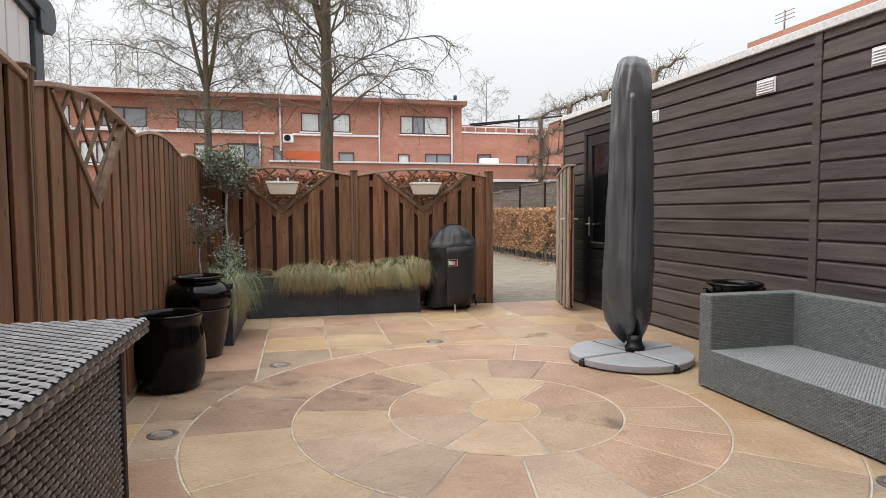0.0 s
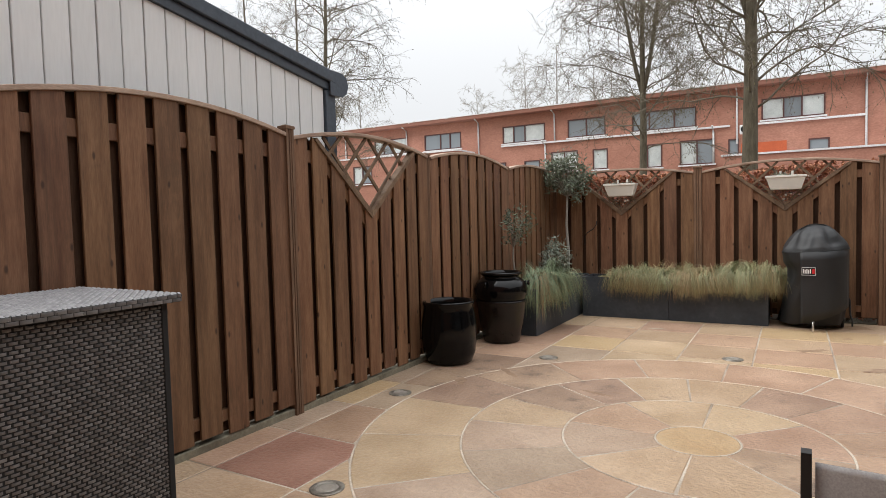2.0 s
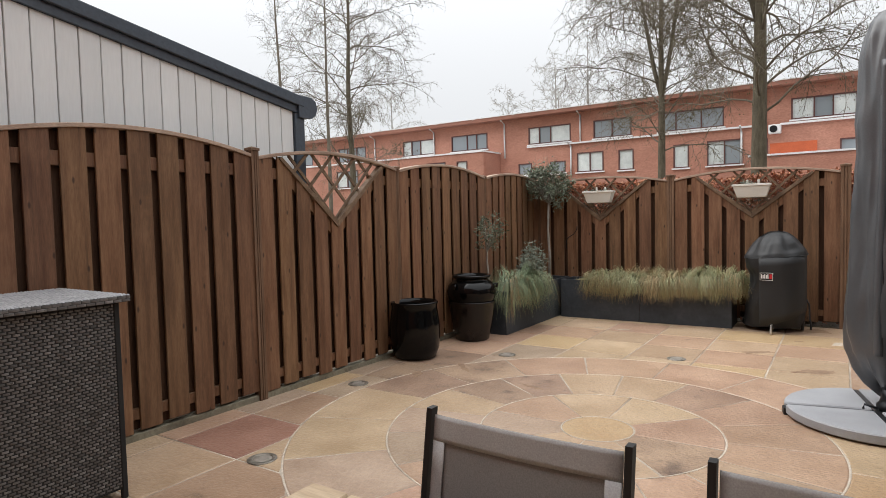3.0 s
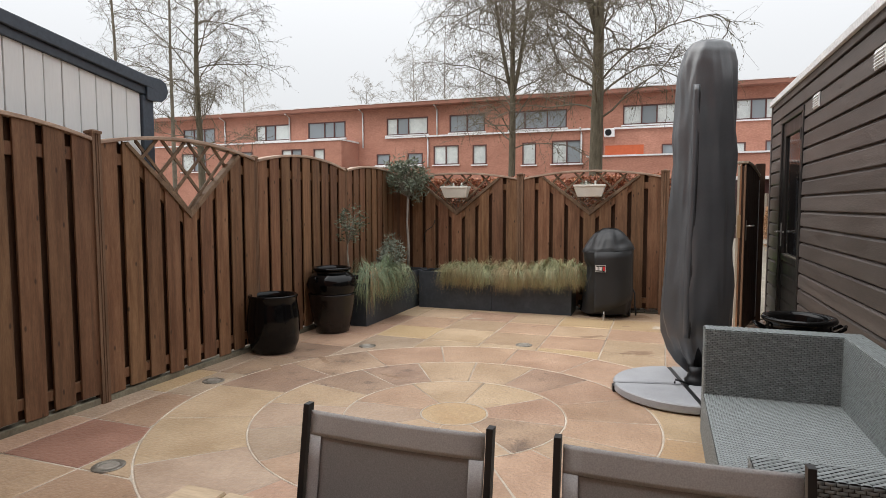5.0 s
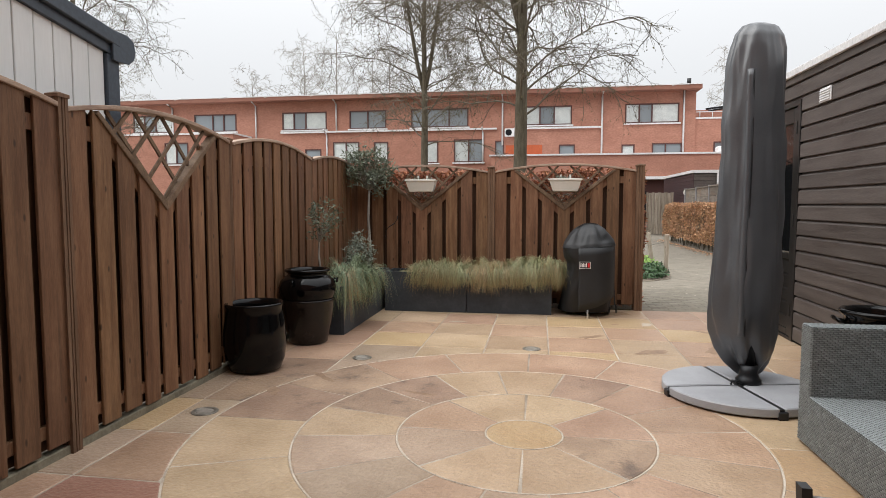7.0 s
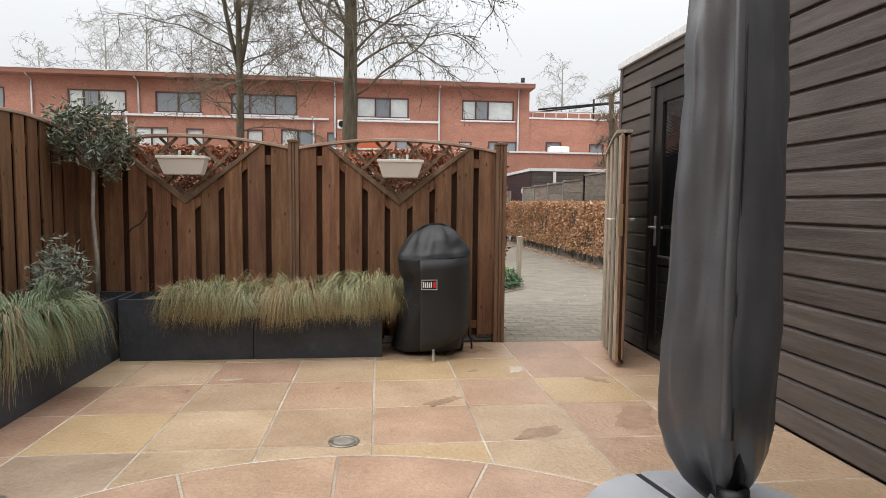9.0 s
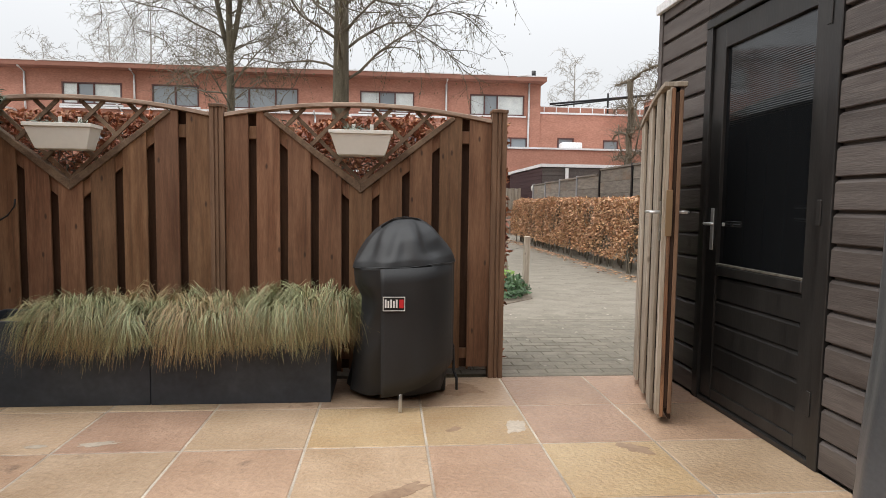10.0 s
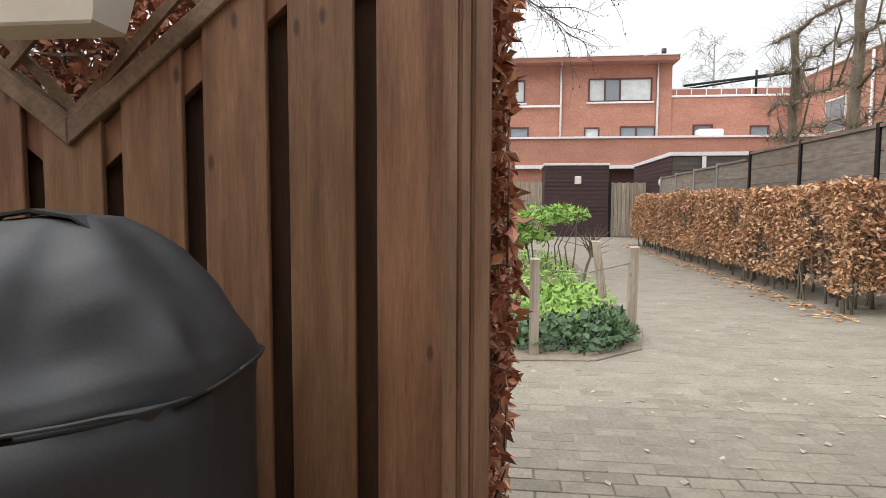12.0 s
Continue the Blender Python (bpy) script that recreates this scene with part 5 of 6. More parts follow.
def chair(m):
    """A folding garden chair; its sitter looks to -y."""
    root = thing("garden_chair", m, "folding garden chair with grey textile back and black frame", "chair", "chairs at the garden table")
    W, H = 0.235, 0.91
    lean = lambda z: 0.0 - 0.30 * (H - z) * 0.55
    for s in (-1, 1):
        bm = loft([[(s * W - 0.0075, lean(z) - 0.013, z), (s * W + 0.0075, lean(z) - 0.013, z), (s * W + 0.0075, lean(z) + 0.011, z), (s * W - 0.0075, lean(z) + 0.011, z)] for z in (0.0, 0.45, 0.7, H)])
        part("back_post", bm, black_plastic, root, "black flat frame rail")
        part("front_leg", loft([[(s * W - 0.011, y - 0.015, z), (s * W + 0.011, y - 0.015, z), (s * W + 0.011, y + 0.015, z), (s * W - 0.011, y + 0.015, z)] for y, z in ((-0.42, 0.0), (-0.30, 0.44), (-0.05, 0.62))]), black_plastic, root)
        part("armrest", block(s * W - 0.022, -0.46, 0.635, s * W + 0.022, -0.02, 0.66, 0.008), black_plastic, root)
    n = 10

    def cloth(name, z0, z1, x0, x1, y_off, mat):
        verts, faces = [], []
        for j in range(7):
            z = z0 + (z1 - z0) * j / 6
            for i in range(n + 1):
                x = x0 + (x1 - x0) * i / n
                sag = -0.012 * (1 - (x / W) ** 2)
                verts.append((x, lean(z) + sag + y_off, z))
        c = n + 1
        faces = [(j * c + i, j * c + i + 1, (j + 1) * c + i + 1, (j + 1) * c + i) for j in range(6) for i in range(n)]
        ob = raw(name, verts, faces, mat, root, "", True)
        sol = ob.modifiers.new("thickness", "SOLIDIFY")
        sol.thickness = 0.002
    cloth("back_sling", 0.46, 0.895, -W + 0.012, W - 0.012, 0.0, textile)
    cloth("top_hem", 0.838, 0.8955, -W + 0.012, W - 0.012, -0.004, textile_band)
    for s in (-1, 1):
        cloth("side_hem", 0.46, 0.8376, s * W - s * 0.012, s * W - s * 0.045, -0.004, textile_band)
    part("seat_sling", block(-W + 0.012, -0.43, 0.43, W - 0.012, -0.09, 0.434), textile, root)
    return root


c1 = chair(pose(2.02, 1.55, 0, 0, 0, -1))
copy_thing(c1, pose(2.637, 1.55, 0, 0, 0, 1))


# ---- flower boxes and the cable on the back fence ----
def flower_box(x, label, seed):
    root = thing("flower_box", pose(x, 8.485, 1.515), label, "flower box", "flower boxes on the fence")
    outer = lambda w, d, z: [(-w * 1.1, -d, z), (w * 1.1, -d, z), (w * 1.1, -0.004, z), (-w * 1.1, -0.004, z)]
    rings = [outer(0.132, 0.11, 0.0), outer(0.140, 0.116, 0.006), outer(0.178, 0.152, 0.135), outer(0.186, 0.16, 0.138), outer(0.187, 0.161, 0.158), outer(0.178, 0.154, 0.16)]
    inner = [[(-0.187, -0.146, 0.155), (0.187, -0.146, 0.155), (0.187, -0.012, 0.155), (-0.187, -0.012, 0.155)], [(-0.182, -0.14, 0.125), (0.182, -0.14, 0.125), (0.182, -0.015, 0.125), (-0.182, -0.015, 0.125)]]
    part("box", loft(rings + inner), cream_plastic, root)
    part("soil", block(-0.176, -0.135, 0.1255, 0.176, -0.02, 0.134), soil, root)
    for s in (-0.055, 0.065):
        part("hook", block(s - 0.012, -0.006, 0.13, s + 0.012, -0.001, 0.215, 0.002), cream_plastic, root)
    leaf_cloud("plants", root, (0, -0.08, 0.155), (0.15, 0.05, 0.03), 170, 0.04, lavender, seed, 5.0, 0.0)
    return root


flower_box(-0.155, "cream plastic flower box with sparse plants on the fence", 1)
flower_box(1.70, "cream plastic flower box with dead stems on the fence", 2)
cable = thing("bent_cable", pose(-0.62, 8.485, 1.0), "thin bent black cable on the fence", "cable")
tube("wire", [(-0.04, 0, -0.12), (-0.035, -0.012, 0.0), (0.0, -0.02, 0.045), (0.08, -0.02, 0.095), (0.125, -0.02, 0.155), (0.125, -0.012, 0.20)], 0.006, black_plastic, cable)

# ---- the neighbour's lean-to with white side wall ----
NX = -1.30
lean = thing("neighbour_lean_to", pose(NX, 0, 0), "white panelled lean-to with slate blue frame and gutter", "lean-to")
roof_z = lambda y: 2.29 + 0.167 * (4.02 - y)
y = 4.02
while y > -0.54:
    y1 = max(-0.54, y - 0.125)
    part("panel", prism([(y, 0.0), (y1, 0.0), (y1, roof_z(y1)), (y, roof_z(y))], "x", -0.03, 0.0 if int(y * 40) % 2 else -0.002, 0.003), white_panel, lean)
    y = y1 - 0.007
part("side_beam", prism([(4.10, roof_z(4.10)), (-0.54, roof_z(-0.54)), (-0.54, roof_z(-0.54) + 0.06), (4.10, roof_z(4.10) + 0.06)], "x", -0.05, 0.02, 0.003), slate_metal, lean)
part("roof_edge", prism([(4.12, roof_z(4.12) + 0.061), (-0.54, roof_z(-0.54) + 0.061), (-0.54, roof_z(-0.54) + 0.15), (4.12, roof_z(4.12) + 0.15)], "x", -0.06, 0.045, 0.006), slate_metal, lean)
part("corner_post", block(-0.09, 4.026, 0.0, 0.02, 4.135, 2.28, 0.004), slate_metal, lean)
gut = [(4.06, 2.25), (4.10, 2.245), (4.20, 2.25), (4.25, 2.285), (4.268, 2.34), (4.25, 2.40), (4.20, 2.425), (4.06, 2.43)]
part("gutter", prism(gut, "x", -3.5, 0.03, 0.004), slate_metal, lean, "slate blue gutter")
part("gutter_cap", prism([((u - 4.16) * 1.04 + 4.16, (w - 2.335) * 1.04 + 2.335) for u, w in gut], "x", 0.031, 0.042, 0.003), slate_metal, lean)
part("roof_sheet", prism([(4.1, roof_z(4.1) + 0.1), (-0.54, roof_z(-0.54) + 0.1), (-0.54, roof_z(-0.54) + 0.13), (4.1, roof_z(4.1) + 0.13)], "x", -3.5, -0.061), white_panel, lean)
part("far_wall", block(-3.5, 3.9, 0.0, -3.4, 4.0, 2.24), white_panel, lean)

# ---- the lane behind the gate ----
lane = thing("lane", pose(0, 0, 0), "brick paved back lane, grey-brown and dusty", "lane", kind="structure")
part("bedding", block(2.1, 8.58, -0.09, 7.4, 9.75, -0.0035), moss_joint, lane)
part("bedding", block(-14.0, 8.58, -0.09, 2.099, 9.75, -0.0035), lane_sand, lane)
part("bedding", block(7.401, 8.58, -0.09, 14.0, 9.75, -0.0035), lane_sand, lane)
part("bedding", block(-14.0, 9.75, -0.09, 14.0, 10.6, -0.0012), lane_sand, lane)
part("bedding", block(-14.0, 10.6, -0.09, 14.0, 34.0, 0.0003), lane_sand, lane)
part("kerb", block(2.69, 8.505, -0.06, 3.66, 8.575, 0.002, 0.004), clinker_one, lane)


def lane_rows(x0, x1, y0, y1):
    """Bricks 0.21 by 0.105 in running bond, rows along x."""
    out, j, y = [], 0, y0
    while y < y1:
        x = x0 - (0.105 if j % 2 else 0.0)
        while x < x1:
            out.append((x, y, j))
            x += 0.21
        y += 0.105
        j += 1
    return out


rb = random.Random(7)
lane_clear = lambda x, y: not (x < 3.98 and 11.45 < y < 20.5 and (x < 2.6 or (x - 2.6) < 1.32 * min(1.0, (y - 11.4) / 0.8)))
brick_mesh = bpy.data.meshes.new("brick")
_bm = block(0.0035, 0.0035, -0.05, 0.2065, 0.1015, 0.0, 0.003)
_bm.to_mesh(brick_mesh)
_bm.free()
brick_mesh.materials.append(clinker_one)
singles = 0
verts, faces = [], []
for x, y, j in lane_rows(2.2, 7.3, 8.58, 28.8):
    if not lane_clear(x + 0.1, y + 0.05):
        continue
    dz = rb.uniform(-0.0018, 0.0018)
    if y < 11.0 and 2.7 < x < 5.4 and singles < 300:
        ob = new("brick", brick_mesh)
        ob.parent = lane
        ob.matrix_basis = pose(x, y, dz)
        singles += 1
        continue
    k = len(verts)
    a, b, c, d = x + 0.004, x + 0.206, y + 0.004, y + 0.101
    i = 0.003
    verts += [(a, c, -0.03), (b, c, -0.03), (b, d, -0.03), (a, d, -0.03), (a + i, c + i, dz), (b - i, c + i, dz), (b - i, d - i, dz), (a + i, d - i, dz)]
    faces += [(k + 4, k + 5, k + 6, k + 7), (k, k + 1, k + 5, k + 4), (k + 1, k + 2, k + 6, k + 5), (k + 2, k + 3, k + 7, k + 6), (k + 3, k, k + 4, k + 7)]
tagged(raw("bricks", verts, faces, clinker, lane), kind="stuff")

# dry leaves and chips lying on the lane
verts, faces = [], []
brown_v, brown_f = [], []
for _ in range(420):
    x, y = rb.uniform(2.8, 6.6), rb.uniform(8.7, 22)
    if not lane_clear(x, y):
        continue
    a, s = rb.uniform(0, 6.28), rb.uniform(0.012, 0.035)
    k = len(verts)
    for t, rad in ((0, 1), (1.7, 0.55), (3.1, 1.0), (4.8, 0.5)):
        verts.append((x + s * rad * math.cos(a + t), y + s * rad * math.sin(a + t), 0.003 + rb.uniform(0, 0.004)))
    faces.append((k, k + 1, k + 2, k + 3))
for _ in range(900):
    x, y = 6.12 - abs(rb.gauss(0, 0.16)), rb.uniform(13.4, 25)
    a, s = rb.uniform(0, 6.28), rb.uniform(0.02, 0.045)
    k = len(brown_v)
    for t, rad in ((0, 1), (1.7, 0.55), (3.1, 1.0), (4.8, 0.5)):
        brown_v.append((x + s * rad * math.cos(a + t), y + s * rad * math.sin(a + t), 0.004 + rb.uniform(0, 0.02)))
    brown_f.append((k, k + 1, k + 2, k + 3))
tagged(raw("beech_litter", brown_v, brown_f, beech_leaf), "fallen brown beech leaves along the foot of the hedge", "leaf litter", kind="stuff")
litter = raw("leaf_litter", verts, faces, surface("pale_litter", (0.27, 0.235, 0.185), (0.42, 0.375, 0.31), 3, 0.8, 0, rand=0.3, island=True))
tagged(litter, "pale dry leaves scattered over the lane", "leaf litter", kind="stuff")


def hedge(name, x0, x1, y0, y1, z0, z1, n, size, mat, seed, label, bump=0.06):
    """A clipped hedge: many leaves near its faces, bare stems below."""
    r = random.Random(seed)
    root = thing(name, pose((x0 + x1) / 2, (y0 + y1) / 2, 0), label, "hedge")
    hx, hy = (x1 - x0) / 2, (y1 - y0) / 2
    verts, faces = [], []
    areas = [hy * 2 * (z1 - z0), hy * 2 * (z1 - z0), hx * 2 * (z1 - z0), hx * 2 * (z1 - z0), hx * hy * 4]
    for _ in range(n):
        side = r.choices(range(5), areas)[0]
        depth = abs(r.gauss(0, 0.07))
        z = z0 + (z1 - z0) * r.random() ** 0.85
        if side < 2:
            p = Vector(((hx - depth) * (1 if side else -1), r.uniform(-hy, hy), z))
        elif side < 4:
            p = Vector((r.uniform(-hx, hx), (hy - depth) * (1 if side == 3 else -1), z))
        else:
            p = Vector((r.uniform(-hx, hx), r.uniform(-hy, hy), z1 - depth * 0.8))
        wob = noise.noise(Vector((p.x * 1.7 + seed, p.y * 1.7, p.z * 1.7)))
        if wob < -0.36 and r.random() < 0.8:
            continue
        p += Vector((p.x / hx if hx > 0.1 else 0, p.y / hy * 0.4, (p.z - z0) / (z1 - z0))) * wob * bump
        d = Vector((r.gauss(0, 1), r.gauss(0, 1), r.gauss(-0.5, 0.8))).normalized()
        u = d.orthogonal().normalized()
        u.rotate(Matrix.Rotation(r.uniform(0, 6.28), 3, d))
        L = size * r.uniform(0.6, 1.25)
        w, nn = u * L * 0.28, d.cross(u) * L * r.uniform(-0.22, 0.22)
        k = len(verts)
        verts += [p, p + d * L * 0.4 + w + nn, p + d * L, p + d * L * 0.4 - w + nn]
        faces += [(k, k + 1, k + 2), (k, k + 2, k + 3)]
    raw("leaves", verts, faces, mat, root, "curled dry brown leaves")
    verts, faces = [], []
    for _ in range(int(hy * hx * 26) + 60):
        x, y = r.uniform(-hx, hx) * 0.85, r.uniform(-hy, hy) * 0.98
        tube_into(verts, faces, [(x, y, -0.02), (x + r.uniform(-0.05, 0.05), y + r.uniform(-0.08, 0.08), z0 + 0.2), (max(-hx, min(hx, x + r.uniform(-0.2, 0.2))), max(-hy, min(hy, y + r.uniform(-0.25, 0.25))), z1 * 0.8)], [0.016, 0.012, 0.006], 5)
    tagged(raw("stemwork", verts, faces, twig, root, "bare grey-brown stems"), kind="stuff")
    verts, faces = [], []
    for _ in range(int(n * 0.05)):
        p = Vector((r.uniform(-hx, hx), r.uniform(-hy, hy), r.uniform(z0, z1 * 0.85)))
        e = p + Vector((r.gauss(0, 1), r.gauss(0, 1), r.gauss(0.6, 0.5))).normalized() * 0.28
        d = Vector((max(-hx, min(hx, e.x)), max(-hy, min(hy, e.y)), min(e.z, z1))) - p
        tube_into(verts, faces, [p, p + d * 0.5, p + d], [0.005, 0.004, 0.002], 3)
    tagged(raw("twigwork", verts, faces, twig, root), kind="stuff")
    return root


hedge("beech_hedge", 6.12, 6.95, 13.75, 25.0, 0.22, 1.38, 62000, 0.066, beech_leaf, 3, "clipped beech hedge with dry orange-brown leaves along the lane", 0.10)
hedge("beech_hedge", -0.90, 2.72, 8.66, 9.15, 0.03, 1.80, 44000, 0.048, beech_dark, 4, "dry red-brown beech hedge behind the back fence", 0.05)
hedge("beech_hedge", 7.0, 9.4, 13.75, 14.5, 0.22, 1.38, 8000, 0.066, beech_leaf, 5, "clipped beech hedge with dry brown leaves, return end", 0.08)

# the planted bed with stakes
bed = thing("planting_bed", pose(0, 0, 0), "planting bed of dark soil beside the lane", "planting bed")
part("bed_soil", prism([(-6.0, 11.6), (2.6, 11.5), (3.35, 11.6), (3.75, 12.0), (3.92, 12.8), (3.95, 20.3), (-6.0, 20.5)], "z", -0.05, 0.014, 0.006), earth, bed)


def foliage(name, label, spots, size, mat, seed, category="shrub", aspect=2.0, n=500):
    root = thing(name, pose(0, 0, 0), label, category)
    r = random.Random(seed)
    verts, faces = [], []
    for x, y, z, rx, ry, rz in spots:
        for _ in range(n):
            while True:
                q = Vector((r.uniform(-1, 1), r.uniform(-1, 1), r.uniform(-1, 1)))
                if q.length < 1 and noise.noise(q * 2.2 + Vector((x, y, z))) > -0.12:
                    break
            p = Vector((x + q.x * rx, y + q.y * ry, max(0.03, z + q.z * rz)))
            d = Vector((r.gauss(0, 1), r.gauss(0, 1), r.gauss(0.3, 0.7))).normalized()
            u = d.orthogonal().normalized()
            L = size * r.uniform(0.6, 1.3)
            w = u * L / aspect / 2
            k = len(verts)
            verts += [p, p + d * L * 0.45 + w, p + d * L, p + d * L * 0.45 - w]
            faces.append((k, k + 1, k + 2, k + 3))
    raw("leaves", verts, faces, mat, root)
    return root


foliage("groundcover", "low dark green leafy groundcover at the bed's edge", [(3.1, 12.0, 0.12, 0.55, 0.35, 0.16), (3.5, 12.4, 0.12, 0.3, 0.5, 0.14), (2.4, 12.1, 0.12, 0.5, 0.4, 0.15)], 0.07, ivy_leaf, 2, "groundcover", 1.8, 700)
foliage("low_green_plants", "fresh bright green low plants in the bed", [(3.1, 12.8, 0.2, 0.5, 0.6, 0.2), (3.4, 13.6, 0.14, 0.4, 0.8, 0.15), (2.5, 13.2, 0.25, 0.5, 0.8, 0.25), (3.2, 15.5, 0.12, 0.6, 1.8, 0.14), (3.1, 18.3, 0.12, 0.7, 1.8, 0.14), (2.0, 14.5, 0.15, 0.8, 1.6, 0.18)], 0.07, shrub_leaf, 3, "plants", 2.2, 750)
bush = foliage("green_shrub", "young shrub with fresh green leaves in the bed", [(3.0, 16.6, 0.95, 0.55, 0.5, 0.18), (3.5, 16.9, 0.98, 0.42, 0.5, 0.16), (2.5, 16.6, 0.9, 0.5, 0.5, 0.22), (2.9, 16.6, 0.65, 0.5, 0.4, 0.16)], 0.075, shrub_leaf, 4, "shrub", 1.7, 620)
verts, faces = [], []
for k in range(14):
    x = 2.4 + 1.3 * rb.random()
    tube_into(verts, faces, [(x, 16.6, 0), (x + rb.uniform(-0.1, 0.1), 16.6 + rb.uniform(-0.1, 0.1), 0.5), (x + rb.uniform(-0.25, 0.25), 16.7, 1.0)], [0.014, 0.01, 0.005], 5)
raw("stems", verts, faces, twig, bush)
bare = thing("bare_shrub", pose(3.72, 15.2, 0), "small bare shrub with fine twigs beside the lane", "shrub")
verts, faces = [], []
tube_into(verts, faces, [(-0.1, 0, 0), (-0.02, 0, 0.35), (0.08, 0, 0.62)], [0.025, 0.018, 0.012], 6)
for k in range(46):
    d = Vector((rb.gauss(0, 0.16), rb.gauss(0, 0.16), rb.uniform(0.05, 0.32)))
    s = Vector((0.06 * rb.random(), 0, 0.45 + 0.2 * rb.random()))
    tube_into(verts, faces, [s, s + d * 0.6, s + d * 1.1 + Vector((rb.gauss(0, 0.05), rb.gauss(0, 0.05), 0))], [0.007, 0.005, 0.002], 4)
raw("branches", verts, faces, twig, bare)
for x, y, h, dx, dy in ((3.71, 12.27, 0.80, 0.015, 0.0), (2.90, 11.72, 0.74, -0.005, 0.0), (3.62, 12.95, 0.80, -0.11, 0.05)):
    st = thing("stake", pose(x, y, 0), "weathered grey wooden stake at the bed's edge", "stake", "stakes round the bed")
    s = 0.036
    part("post", loft([[(-s, -s, -0.02), (s, -s, -0.02), (s, s, -0.02), (-s, s, -0.02)], [(dx - s, dy - s, h - 0.01), (dx + s, dy - s, h - 0.01), (dx + s, dy + s, h), (dx - s, dy + s, h)]]), grey_wood, st)
wire = thing("stake_wire", pose(0, 0, 0), "sagging wire between the stakes", "wire")
tube("strand", [(2.90, 11.72, 0.66), (3.3, 12.0, 0.60), (3.70, 12.27, 0.66)], 0.004, steel, wire)


# ---- fences and sheds at the end of the lane ----
def plank_fence(m, width, height, label, mat, boards=10, upright=True, posts=dark_metal):
    root = thing("lane_fence", m, label, "fence", "fences along the lane")
    for i in range(boards):
        if upright:
            a, b = width * i / boards + 0.006, width * (i + 1) / boards - 0.006
            part("board", block(a, 0, 0.04, b, 0.02, height - 0.02 * (i % 2), 0.003), mat, root)
        else:
            a, b = 0.05 + (height - 0.07) * i / boards, 0.05 + (height - 0.07) * (i + 1) / boards - 0.006
            part("board", block(0.04, 0, a, width - 0.001, 0.025, b, 0.003), mat, root)
    part("post", block(-0.04, -0.03, 0, 0.039, 0.055, height + 0.05, 0.004), posts, root)
    if not upright:
        part("cap", block(0.04, -0.03, height - 0.018, width - 0.041, 0.055, height + 0.03, 0.003), mat, root)
    return root


lane_grey = surface("grey_brown_planks", (0.16, 0.138, 0.115), (0.29, 0.255, 0.215), 3, 0.85, 0.3, (1, 1, 6), 30, 0.18, dirt=(0.24, 0.145, 0.085), dirt_scale=0.9, dirt_at=0.55)
for k in range(4):
    plank_fence(pose(7.45, 20.0 - 2.15 * k, 0, 0, 0, -90), 2.15, 2.17, "grey-brown horizontal plank fence panel with dark posts", lane_grey, 7, False)
for k in range(4):
    plank_fence(pose(7.42, 20.05 + 1.8 * k + 1.8, 0, 0, 0, -90), 1.8, 2.05 - 0.02 * k, "grey plank fence panel with concrete posts", lane_grey, 6, False, base_plate)
plank_fence(pose(6.10, 29.0, 0), 1.22, 1.92, "weathered vertical board gate closing the lane", grey_wood, 9, True)
for k in range(6):
    plank_fence(pose(3.75 - 1.8 * (k + 1), 29.1, 0), 1.8, 1.95, "weathered vertical board fence panel", grey_wood, 12, True, grey_wood)
es = thing("lane_shed", pose(3.82, 29.0, 0), "dark purple-brown boarded shed with a white roof edge", "shed")
part("core", block(0.03, 0.03, 0.0, 2.2, 3.0, 2.50), purple_wood, es)
for k in range(17):
    part("board", block(0.0, 0.0, 0.02 + k * 0.147, 2.23, 0.029, 0.158 + k * 0.147, 0.004), purple_wood, es)
part("roof_edge", block(-0.03, -0.03, 2.52, 2.26, 3.03, 2.60, 0.004), white_paint, es)
part("wall_lamp", block(1.05, -0.06, 1.86, 1.28, -0.001, 2.14, 0.02), cream_plastic, es, "pale wall lamp")
es2 = thing("lane_shed", pose(7.66, 27.0, 0), "dark boarded carport shed with white roof edge and post", "shed")
part("core", block(0.03, 0.03, 0.0, 4.2, 6.0, 2.66), purple_wood, es2)
for k in range(18):
    part("board", block(0.0, 0.0, 0.02 + k * 0.147, 0.029, 6.0, 0.158 + k * 0.147, 0.004), purple_wood, es2)
    part("board", block(0.0305, 0.0, 0.02 + k * 0.147, 4.2, 0.029, 0.158 + k * 0.147, 0.004), shed_black, es2)
part("roof_edge", block(-0.05, -0.05, 2.68, 4.25, 6.05, 2.80, 0.004), white_paint, es2)
part("post", block(0.9, -0.10, 0.0, 1.02, -0.052, 2.66, 0.004), white_paint, es2)
part("wall_lamp", turned([(0.12, 0.0), (0.12, 0.05), (0.08, 0.08)], 20), cream_plastic, es2).matrix_basis = pose(-0.01, 1.2, 1.9, 0, -90, 0)

